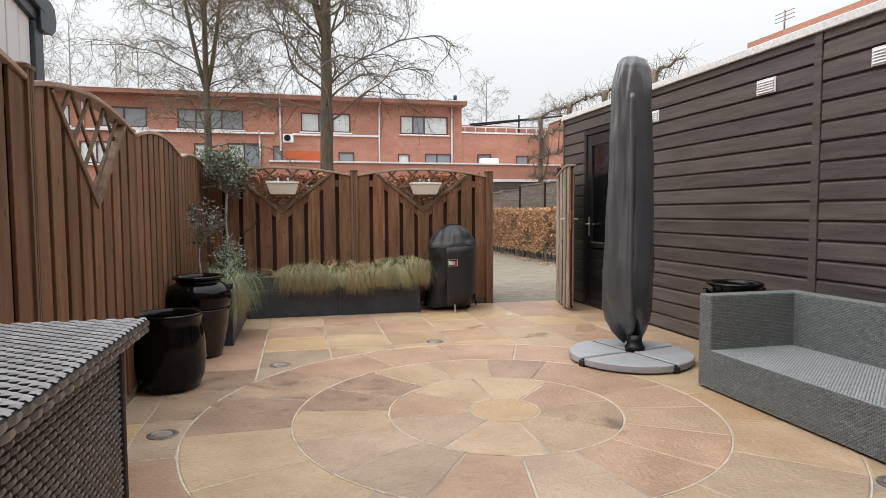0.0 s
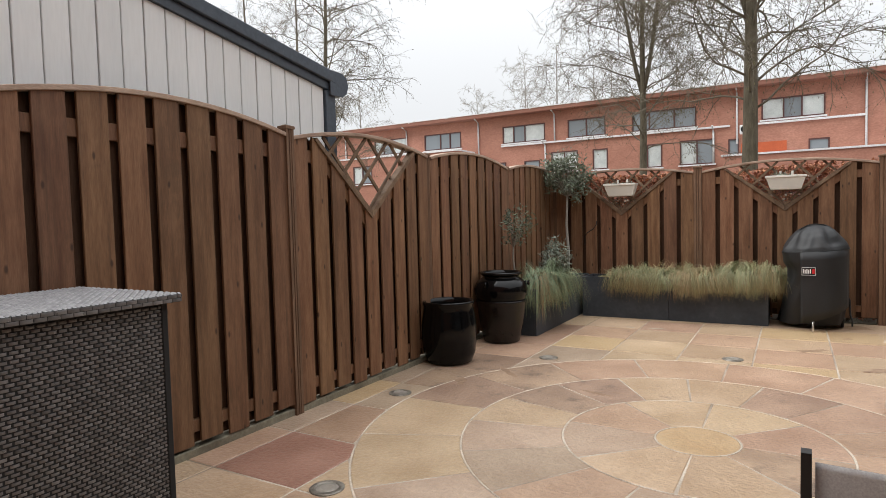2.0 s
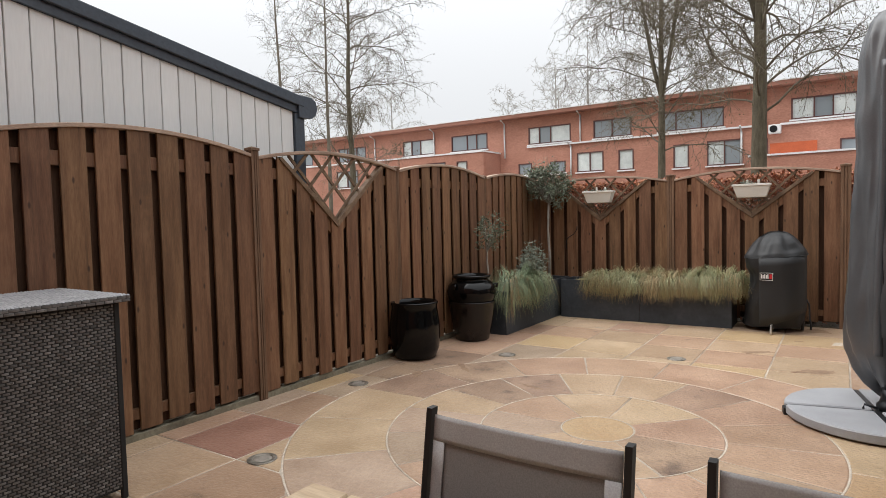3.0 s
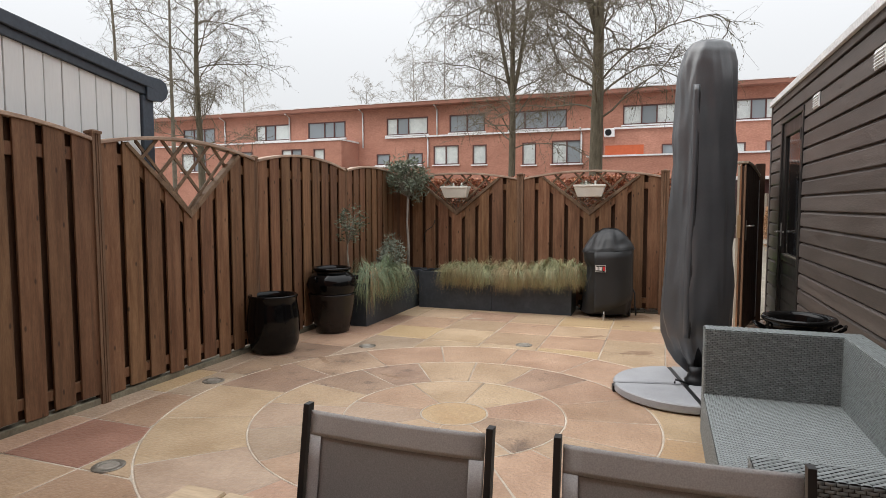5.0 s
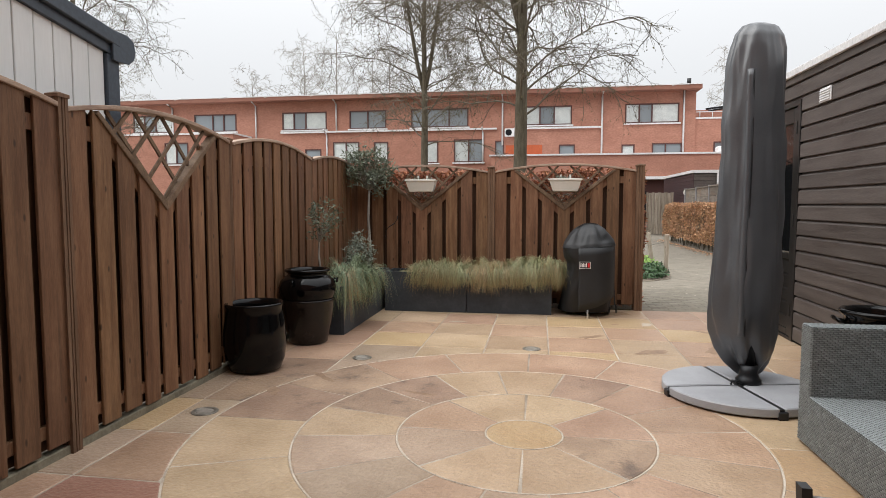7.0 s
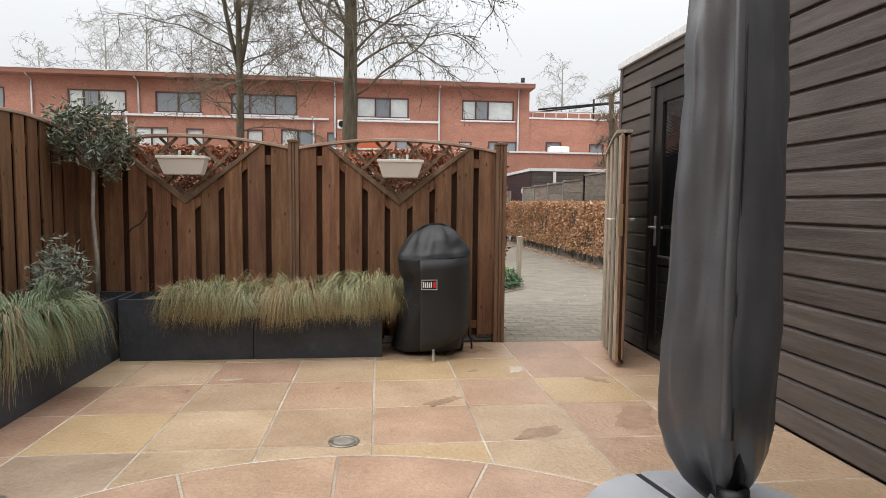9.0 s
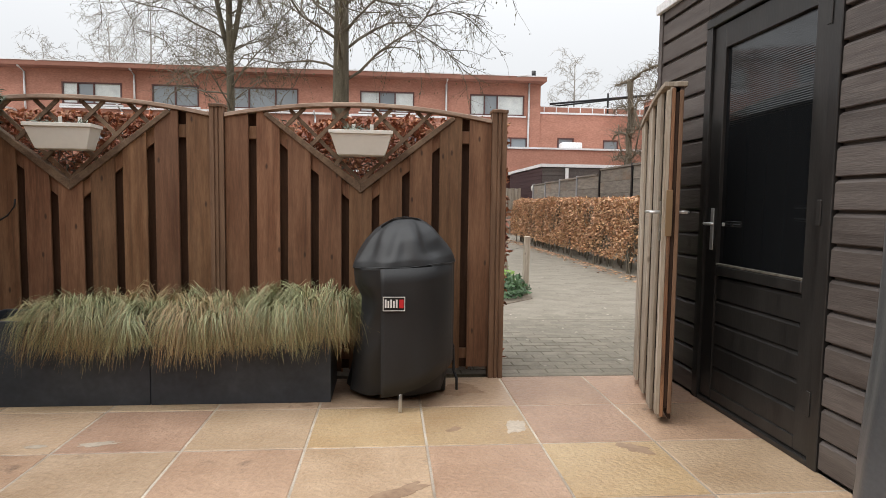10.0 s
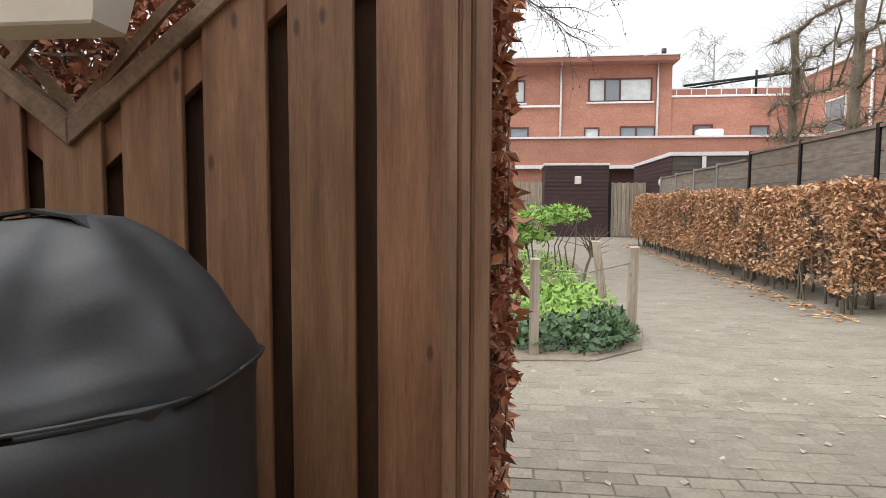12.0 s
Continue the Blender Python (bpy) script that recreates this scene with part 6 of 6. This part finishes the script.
# trained limes behind the lane fence: knobbly tiers tied along a line
def espalier(x, y, seed, half=1.15):
    r = random.Random(seed)
    root = thing("trained_lime_tree", pose(x, y, 0), "bare pollarded lime tree trained in knobbly tiers along the fence", "tree", "trained limes")
    top = 4.55
    pts = [(r.gauss(0, 0.02), r.gauss(0, 0.02), top * k / 12) for k in range(13)]
    tube("trunk", pts, [0.105 - 0.003 * k + (0.018 if k % 3 == 0 else 0.0) for k in range(13)], lime_twig, root, "", 9)
    av, af, tv, tf = [], [], [], []
    arms = []
    for z, size in ((4.5, 0.030), (3.75, 0.020), (3.05, 0.022), (2.4, 0.016)):
        for s in (-1, 1):
            arm, rad, n = [], [], 11
            for k in range(n):
                t = k / (n - 1)
                arm.append(Vector((r.gauss(0, 0.03), s * half * t, z + (0.10 * t if z > 4 else 0.20 * math.sin(2.4 * t) * r.uniform(0.6, 1.2)) + r.gauss(0, 0.022))))
                rad.append(size * (1.1 - 0.35 * t) * (1.55 if k % 3 == 2 else 0.9))
            tube_into(av, af, arm, rad, 7)
            arms.append(arm)
    for _ in range(7):
        # limbs that climb from tier to tier
        a = arms[r.randrange(2, 8)][r.randrange(2, 9)]
        b = Vector((r.gauss(0, 0.05), a.y + r.uniform(-0.45, 0.45), min(top, a.z + r.uniform(0.5, 1.2))))
        tube_into(av, af, [a, a.lerp(b, 0.5) + Vector((0, r.gauss(0, 0.1), 0)), b], [0.020, 0.016, 0.011], 6)
    for arm in arms:
        for p in arm:
            for _ in range(9):
                d = Vector((r.gauss(0, 0.24), r.gauss(0, 0.34), r.gauss(-0.02, 0.20)))
                bend = Vector((r.gauss(0, 0.05), r.gauss(0, 0.05), r.gauss(0.04, 0.06)))
                tube_into(tv, tf, [p, p + d * 0.5 + bend, p + d], [0.005, 0.0035, 0.0015], 3)
    for _ in range(150):
        p = Vector((0, 0, r.uniform(1.9, 4.4)))
        d = Vector((r.gauss(0, 0.22), r.gauss(0, 0.28), r.gauss(0.05, 0.2)))
        tube_into(tv, tf, [p, p + d * 0.5, p + d + Vector((0, 0, r.gauss(0, 0.06)))], [0.008, 0.005, 0.002], 3)
    raw("framework", av, af, lime_twig, root, "", True)
    tagged(raw("twigwork", tv, tf, lime_twig, root), kind="stuff")


for k, y in enumerate((13.2, 15.5, 17.75, 20.0)):
    espalier(8.2, y, 60 + k)


# ---- the brick terrace beyond ----
def window(root, x, y, z0, z1, w, lights, curtain=False, frame=None, facing="y"):
    """A window whose glass lies behind its frame; sill below. lights: widths of the panes."""
    frame = frame or frame_dark
    f = 0.07
    wn_ = part("window", block(x, y - 0.03, z0, x + w, y + 0.12, z0 + f), frame, root)
    part("frame_top", block(x, y - 0.03, z1 - f, x + w, y + 0.12, z1), frame, wn_)
    total, a = sum(lights), x
    part("frame_side", block(x, y - 0.03, z0 + f, x + f, y + 0.12, z1 - f), frame, wn_)
    part("frame_side", block(x + w - f, y - 0.03, z0 + f, x + w, y + 0.12, z1 - f), frame, wn_)
    for i, L in enumerate(lights):
        b = a + w * L / total
        part("pane", block(a + f * 0.5, y + 0.05, z0 + f * 0.5, b - f * 0.5, y + 0.07, z1 - f * 0.5), far_curtain if (curtain and i % 2 == 0) or curtain == 2 else far_glass_sky, wn_)
        if i:
            part("mullion", block(a - f * 0.5, y - 0.03, z0 + f, a + f * 0.5, y + 0.11, z1 - f), frame, wn_)
        a = b
    part("sill", block(x - 0.08, y - 0.12, z0 - 0.08, x + w + 0.08, y - 0.002, z0 - 0.002), white_paint, wn_)


def wall_with_holes(root, x0, x1, z0, z1, y, thick, holes, mat):
    """A facade cut into pieces round its openings."""
    xs_ = sorted({x0, x1, *[h[0] for h in holes], *[h[0] + h[1] for h in holes]})
    zs_ = sorted({z0, z1, *[h[2] for h in holes], *[h[3] for h in holes]})
    index, quads = {}, {}
    for i, (a, b) in enumerate(zip(xs_, xs_[1:])):
        for k, (c, d) in enumerate(zip(zs_, zs_[1:])):
            if any(h[0] < (a + b) / 2 < h[0] + h[1] and h[2] < (c + d) / 2 < h[3] for h in holes):
                continue
            p = [index.setdefault(q, len(index)) for q in ((a, y, c), (b, y, c), (b, y, d), (a, y, d), (a, y + thick, c), (b, y + thick, c), (b, y + thick, d), (a, y + thick, d))]
            for f in ((0, 1, 2, 3), (7, 6, 5, 4), (0, 4, 5, 1), (3, 2, 6, 7), (0, 3, 7, 4), (1, 5, 6, 2)):
                q = tuple(p[n] for n in f)
                key = frozenset(q)
                if key in quads:
                    del quads[key]
                else:
                    quads[key] = q
    return raw("wall", list(index), list(quads.values()), mat, root)


FYB = 38.0
terrace = thing("brick_terrace", pose(0, 0, 0), "three-storey orange-red brick terrace with flat roof and white bands", "building")
U = [(-25.75, 2.9, (0.8, 0.8, 1.2)), (-21.3, 3.0, (1.2, 0.7, 0.8)), (-15.12, 3.0, (0.8, 0.8, 1.4)), (-10.6, 2.4, (1, 1)), (-6.6, 3.6, (1, 1.4, 1.2)), (0.3, 2.95, (1, 0.8, 1)), (6.33, 3.05, (1, 0.9, 1.9)), (-32.5, 3.0, (1, 1, 1)), (-38.5, 3.0, (1, 1, 1))]
Lw = [(-11.72, 1.75, 4.12, 5.38, (1, 1), 2), (-9.02, 0.94, 4.08, 5.35, (1,), 2), (-5.75, 0.87, 3.98, 5.37, (1,), 2), (-3.9, 1.85, 4.0, 5.42, (1, 1), 1), (-15.9, 1.0, 4.2, 4.95, (1,), 0), (-13.6, 1.1, 4.2, 4.95, (1,), 0), (2.5, 0.95, 4.28, 5.0, (1,), 0), (6.16, 0.75, 4.28, 4.95, (1,), 2), (7.89, 1.7, 4.28, 5.0, (1, 1.2), 0), (-1.35, 0.55, 4.28, 5.3, (1,), 0)]
holes = [(x, w, 6.18, 7.32) for x, w, _ in U] + [(x, w, a, b) for x, w, a, b, _, _ in Lw]
wall_with_holes(terrace, -46, 10.3, 0.0, 7.975, FYB, 0.3, holes, brick_far)
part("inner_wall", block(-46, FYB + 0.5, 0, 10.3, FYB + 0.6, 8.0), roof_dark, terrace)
part("side_wall", block(10.0, FYB + 0.301, 0, 10.3, FYB + 9, 7.975), brick_far, terrace)
part("roof_edge", block(-46.2, FYB - 0.75, 7.98, 10.45, FYB + 9.2, 8.21), surface("brown_red_eaves", (0.27, 0.12, 0.085), (0.33, 0.155, 0.11), 1, 0.8, 0.1), terrace)
part("roof_flashing", block(-46.25, FYB - 0.78, 8.213, 10.48, FYB - 0.6, 8.265), white_paint, terrace)
part("roof", block(-46, FYB - 0.59, 8.213, 10.4, FYB + 9, 8.24), roof_dark, terrace)
for x, w, lights in U:
    window(terrace, x, FYB, 6.18, 7.32, w, lights, 1 if x in (6.33, -15.12, -25.75, 0.3) else False)
for x, w, a, b, lights, cur in Lw:
    window(terrace, x, FYB, a, b, w, lights, cur)
part("infill_panel", block(-0.7, FYB - 0.03, 4.28, 1.5, FYB - 0.002, 5.0), orange_panel, terrace, "orange panel")
for x0, x1, z in ((-15.2, -1.25, 6.02), (-0.2, 5.0, 6.0)):
    part("white_band", block(x0, FYB - 0.16, z - 0.05, x1, FYB - 0.003, z + 0.05), white_paint, terrace)
for x, z0, z1 in ((-22.8, 5.9, 7.9), (-16.9, 5.4, 7.9), (-11.45, 6.1, 7.9), (-12.1, 4.0, 6.0), (-2.1, 4.0, 5.95), (-0.9, 5.0, 7.9), (5.0, 4.2, 7.9), (9.62, 4.2, 8.1), (-28.5, 5.9, 7.9)):
    tube("downpipe", [(x, FYB - 0.7, 8.1 if z1 > 7 else z1 + 0.1), (x, FYB - 0.65, z1 + 0.05), (x, FYB - 0.1, z1 - 0.15), (x, FYB - 0.08, z0)], 0.055, white_paint, terrace, "", 6)
x = -44.0
while x < 9.5:
    tube("eaves_bracket", [(x, FYB - 0.72, 8.16), (x + 0.7, FYB - 0.78, 8.30)], 0.03, white_paint, terrace, "", 4)
    x += 3.1
part("fan_grille", prism([(-0.5 + 0.19 * math.cos(2 * math.pi * i / 20), 5.74 + 0.19 * math.sin(2 * math.pi * i / 20)) for i in range(20)], "y", FYB - 0.425, FYB - 0.402), dark_metal, terrace, "round dark fan grille")
BAY = 35.6
bay_holes = [(-19.4, 0.85, 3.7, 5.22), (-21.9, 1.6, 3.9, 5.25), (-26.0, 1.7, 3.9, 5.2), (-30.5, 2.2, 3.9, 5.2)]
wall_with_holes(terrace, -46, -17.3, 0.0, 5.72, BAY, 0.3, bay_holes, brick_far)
part("side_wall", block(-17.6, BAY + 0.301, 0, -17.3, FYB - 0.001, 5.72), brick_far, terrace)
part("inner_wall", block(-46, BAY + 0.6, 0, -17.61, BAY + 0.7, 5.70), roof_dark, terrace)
part("bay_cap", block(-46.1, BAY - 0.06, 5.722, -17.24, FYB - 0.002, 5.82), white_paint, terrace, "white coping over the projecting storeys")
for x, w, a, b in bay_holes:
    window(terrace, x, BAY, a, b, w, (1,) if w < 1 else (1, 1), 2 if w < 1 else 1)
part("low_extension", block(-17.2, 36.6, 0, -12.4, FYB - 0.003, 3.95), brick_far, terrace)
part("extension_cap", block(-17.25, 36.52, 3.952, -12.35, FYB - 0.004, 4.03), white_paint, terrace)
part("air_conditioner", block(-0.75, FYB - 0.4, 5.5, -0.15, FYB - 0.003, 5.98, 0.03), white_paint, terrace, "white outdoor unit")
tube("flue", [(9.95, FYB + 0.3, 8.35), (9.95, FYB + 0.3, 8.75)], 0.12, black_plastic, terrace)
# garden wing with white parapet, one storey lower
wing = thing("brick_wing", pose(0, 0, 0), "low brick wing with white parapet and gate below", "building")
part("wall", block(-1.4, 35.6, 2.95, 19.9, 36.0, 4.15), brick_far, wing)
part("parapet_cap", block(-1.5, 35.52, 4.155, 20.0, 37.95, 4.245), white_paint, wing)
part("white_fascia", block(-1.4, 35.4, 2.78, 19.9, 35.95, 2.94), white_paint, wing)
part("ground_floor", block(-1.4, 36.0, 0.0, 19.9, 36.2, 2.77), frame_dark, wing)
part("pier", block(2.4, 35.6, 0.0, 4.2, 35.99, 2.77), brick_far, wing)
part("balcony_box", block(11.2, 36.5, 4.25, 12.3, 37.2, 4.65, 0.05), white_paint, wing)
lowb = thing("brick_block", pose(0, 0, 0), "lower brick block with roof terrace railing", "building")
holes = [(11.35, 0.95, 4.4, 5.05), (14.0, 0.9, 4.35, 4.98), (16.5, 1.6, 4.3, 5.3)]
wall_with_holes(lowb, 10.31, 22, 0.0, 6.36, FYB + 0.1, 0.3, holes, brick_far)
for x, w, a, b in holes:
    window(lowb, x, FYB + 0.1, a, b, w, (1,))
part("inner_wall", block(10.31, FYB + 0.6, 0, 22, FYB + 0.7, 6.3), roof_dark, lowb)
part("parapet_cap", block(10.31, FYB + 0.05, 6.365, 22, FYB + 0.5, 6.46), white_paint, lowb)
part("set_back_wall", block(10.31, FYB + 4.0, 5.0, 22, FYB + 4.2, 7.45), brick_far, lowb)
for k in range(16):
    tube("railing_post", [(10.6 + k * 0.7, FYB + 0.3, 6.46), (10.6 + k * 0.7, FYB + 0.3, 6.78)], 0.03, white_paint, lowb, "", 4)
part("railing", block(10.4, FYB + 0.27, 6.78, 21.5, FYB + 0.33, 6.83), white_paint, lowb)
tube("awning_arm", [(11.0, FYB + 0.6, 7.0), (17.5, FYB + 0.6, 7.75)], 0.06, dark_metal, lowb)
tube("awning_arm", [(11.5, FYB + 2, 7.1), (16.5, FYB + 0.7, 7.62)], 0.05, dark_metal, lowb)
tube("awning_arm", [(14.4, FYB + 0.6, 6.4), (14.4, FYB + 0.6, 7.7)], 0.06, dark_metal, lowb)

side = thing("brick_side_terrace", pose(0, 0, 0), "brick terrace standing crosswise with a pale roof edge", "building")
part("wall", block(16.0, 21.0, 0.0, 25.0, 37.3, 6.98), brick_far, side)
part("roof_edge", block(15.85, 20.9, 6.985, 25.1, 37.35, 7.12), white_paint, side)
part("wall_high", block(16.0, 4.0, 0.0, 25.0, 20.99, 6.75), brick_far, side)
part("roof_edge", block(15.85, 3.9, 6.76, 25.1, 20.895, 7.10), white_paint, side)
part("wall_top", block(16.4, 4.0, 7.105, 25.0, 20.0, 7.5), brick_far, side)
for y in (24.0, 29.0, 33.5):
    for z in (1.2, 4.2):
        wv = part("window", block(15.96, y, z, 15.999, y + 1.6, z + 1.4), frame_white, side)
        part("pane", block(15.93, y + 0.08, z + 0.08, 15.959, y + 1.52, z + 1.32), far_glass_sky, wv)
for y in (26.5, 31.6):
    tube("downpipe", [(15.9, y, 0.0), (15.9, y, 6.9)], 0.055, white_paint, side, "", 6)
ant = thing("roof_antenna", pose(17.0, 18.9, 7.5), "thin metal aerial on the roof", "antenna")
tube("mast", [(0, 0, 0), (0, 0, 0.9)], 0.03, steel, ant)
for k in range(3):
    tube("rod", [(0, -0.45, 0.55 + 0.14 * k), (0, 0.45, 0.55 + 0.14 * k)], 0.015, steel, ant)


# ---- trees ----
def grow(name, m, label, height, r0, fork, limbs, seed, mat_trunk, mat_twig, reach=4.2, twigs=7, subs=8, buds=True, sides=8, forks=None, lean_=0.0, droop=0.25, low=0.33, fine=0.006):
    r = random.Random(seed)
    root = thing(name, m, label, "tree", "bare trees beyond the fence")
    tv, tf = [], []
    n = 12
    trunk_pts, trunk_r = [], []
    for k in range(n + 1):
        t = k / n
        trunk_pts.append(Vector((lean_ * t * t + 0.12 * noise.noise(Vector((seed, t * 3, 0))), 0.12 * noise.noise(Vector((seed + 9, t * 3, 0))), height * t - 0.05)))
        trunk_r.append(r0 * (1.0 - 0.9 * t) + 0.01 + (0.25 * r0 * max(0, 0.06 - t) / 0.06))
    tube_into(tv, tf, trunk_pts, trunk_r, sides)
    stems = [(trunk_pts, trunk_r)]
    for a, lean2, t0 in (forks or ()):
        base_i = int(t0 * n)
        p = trunk_pts[base_i]
        pts, rad = [p], [trunk_r[base_i] * 0.8]
        for k in range(1, 9):
            t = k / 8
            pts.append(p + Vector((math.cos(a) * lean2 * t ** 0.8, math.sin(a) * lean2 * t ** 0.8, (height - p.z) * t * 0.95)))
            rad.append(rad[0] * (1 - 0.88 * t))
        tube_into(tv, tf, pts, rad, sides)
        stems.append((pts, rad))
    raw("trunk", tv, tf, mat_trunk, root, "", True)
    bv, bf, wv, wf, uv, uf = [], [], [], [], [], []

    def curve(p, d, L, k, sag, wig):
        pts = [p]
        d = d.normalized()
        for i in range(k):
            d = (d + Vector((r.gauss(0, wig), r.gauss(0, wig), r.gauss(0, wig) - sag * i / k))).normalized()
            pts.append(pts[-1] + d * L / k)
        return pts
    for s_pts, s_rad in stems:
        cnt = limbs if s_pts is trunk_pts else limbs // 2
        for i in range(cnt):
            t = low + (0.97 - low) * (i + r.random()) / cnt if s_pts is trunk_pts else 0.1 + 0.88 * (i + r.random()) / cnt
            f = t * (len(s_pts) - 1)
            j = min(len(s_pts) - 2, int(f))
            p = s_pts[j].lerp(s_pts[j + 1], f - j)
            a = i * 2.4 + r.uniform(-0.5, 0.5)
            L = reach * (0.40 + 0.48 * math.sin(math.pi * min(1.0, 0.2 + 0.85 * (t - 0.2)))) * r.uniform(0.65, 1.0)
            rise = 0.30 + 0.85 * t
            pts = curve(p, Vector((math.cos(a), math.sin(a), rise)), L, 8, droop * 1.2, 0.17)
            rb_ = max(0.012, min(s_rad[j] * 0.36, 0.0082 * L))
            tube_into(bv, bf, pts, [rb_ * (1 - 0.85 * k / 8) for k in range(9)], 5)
            for q in range(twigs):
                g = 0.18 + 0.8 * (q + r.random()) / twigs
                gj = min(7, int(g * 8))
                p2 = pts[gj].lerp(pts[gj + 1], g * 8 - gj)
                d2 = (pts[gj + 1] - pts[gj]).normalized() + Vector((r.gauss(0, 0.7), r.gauss(0, 0.7), r.gauss(0.05, 0.5)))
                L2 = L * r.uniform(0.25, 0.55) * (1.15 - 0.5 * g)
                pts2 = curve(p2, d2, L2, 5, droop * 1.4, 0.24)
                tube_into(bv, bf, pts2, [max(fine, rb_ * 0.45) * (1 - 0.75 * k / 5) for k in range(6)], 3)
                for w in range(subs):
                    h = 0.15 + 0.85 * (w + r.random()) / subs
                    hj = min(4, int(h * 5))
                    p3 = pts2[hj].lerp(pts2[hj + 1], h * 5 - hj)
                    d3 = (pts2[hj + 1] - pts2[hj]).normalized() + Vector((r.gauss(0, 0.7), r.gauss(0, 0.7), r.gauss(-0.1, 0.6)))
                    pts3 = curve(p3, d3, r.uniform(0.25, 0.75), 3, droop * 1.5, 0.22)
                    tube_into(wv, wf, pts3, [fine, fine * 0.8, fine * 0.6, fine * 0.35], 3)
                    if buds:
                        for _ in range(2):
                            p4 = pts3[r.randint(1, 3)] + Vector((r.gauss(0, 0.02), r.gauss(0, 0.02), -0.01))
                            k = len(uv)
                            s = r.uniform(0.008, 0.018)
                            L4 = r.uniform(0.03, 0.07)
                            x_, y_ = s * math.cos(w), s * math.sin(w)
                            uv += [p4, p4 + Vector((x_, y_, -L4 * 0.5)), p4 + Vector((0, 0, -L4)), p4 - Vector((x_, y_, L4 * 0.5))]
                            uf.append((k, k + 1, k + 2, k + 3))
    raw("crown", bv, bf, mat_twig, root, "", True)
    tagged(raw("twigwork", wv, wf, mat_twig, root), kind="stuff")
    if uv:
        tagged(raw("catkin_mass", uv, uf, bud, root), kind="stuff")
    return root


grow("alder_tree", pose(0.86, 17.6, 0), "tall bare alder with spreading drooping branches", 14.5, 0.205, None, 58, 21, bark, twig, 6.2, 14, 10, droop=0.20, low=0.26, fine=0.0052, forks=((2.6, 1.6, 0.45), (0.3, 1.2, 0.5)))
grow("alder_tree", pose(-3.17, 24.5, 0), "bare alder forking above head height", 14.0, 0.165, None, 46, 12, bark, twig, 5.2, 11, 7, droop=0.18, low=0.26, fine=0.006, forks=((2.9, 1.4, 0.42), (0.2, 1.1, 0.44)))
grow("alder_tree", pose(-13.6, 18.5, 0), "slender bare alder behind the neighbour's roof", 12.5, 0.14, None, 44, 13, bark, twig, 4.4, 10, 8, droop=0.15, low=0.24, fine=0.0062)
grow("alder_tree", pose(-23.0, 27.0, 0), "slender bare tree farther off", 17.0, 0.13, None, 22, 14, twig, twig, 3.2, 6, 6, False, 6, droop=0.1, low=0.4)
grow("alder_tree", pose(-26.0, 26.0, 0), "slender bare tree farther off", 18.0, 0.13, None, 22, 15, twig, twig, 3.0, 6, 6, False, 6, droop=0.1, low=0.4)
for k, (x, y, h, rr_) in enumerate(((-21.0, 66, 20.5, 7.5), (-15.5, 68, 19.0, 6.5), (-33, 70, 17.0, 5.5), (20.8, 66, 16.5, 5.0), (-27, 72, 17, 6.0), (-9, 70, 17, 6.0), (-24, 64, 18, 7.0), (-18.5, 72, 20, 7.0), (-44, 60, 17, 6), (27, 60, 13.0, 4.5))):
    grow("distant_tree", pose(x, y, 0), "bare tree far behind the terrace, paled to look hazy", h, 0.22, None, 26, 30 + k, far_twig, far_twig, rr_, 7, 6, False, 5, droop=0.15, low=0.3, fine=0.018)
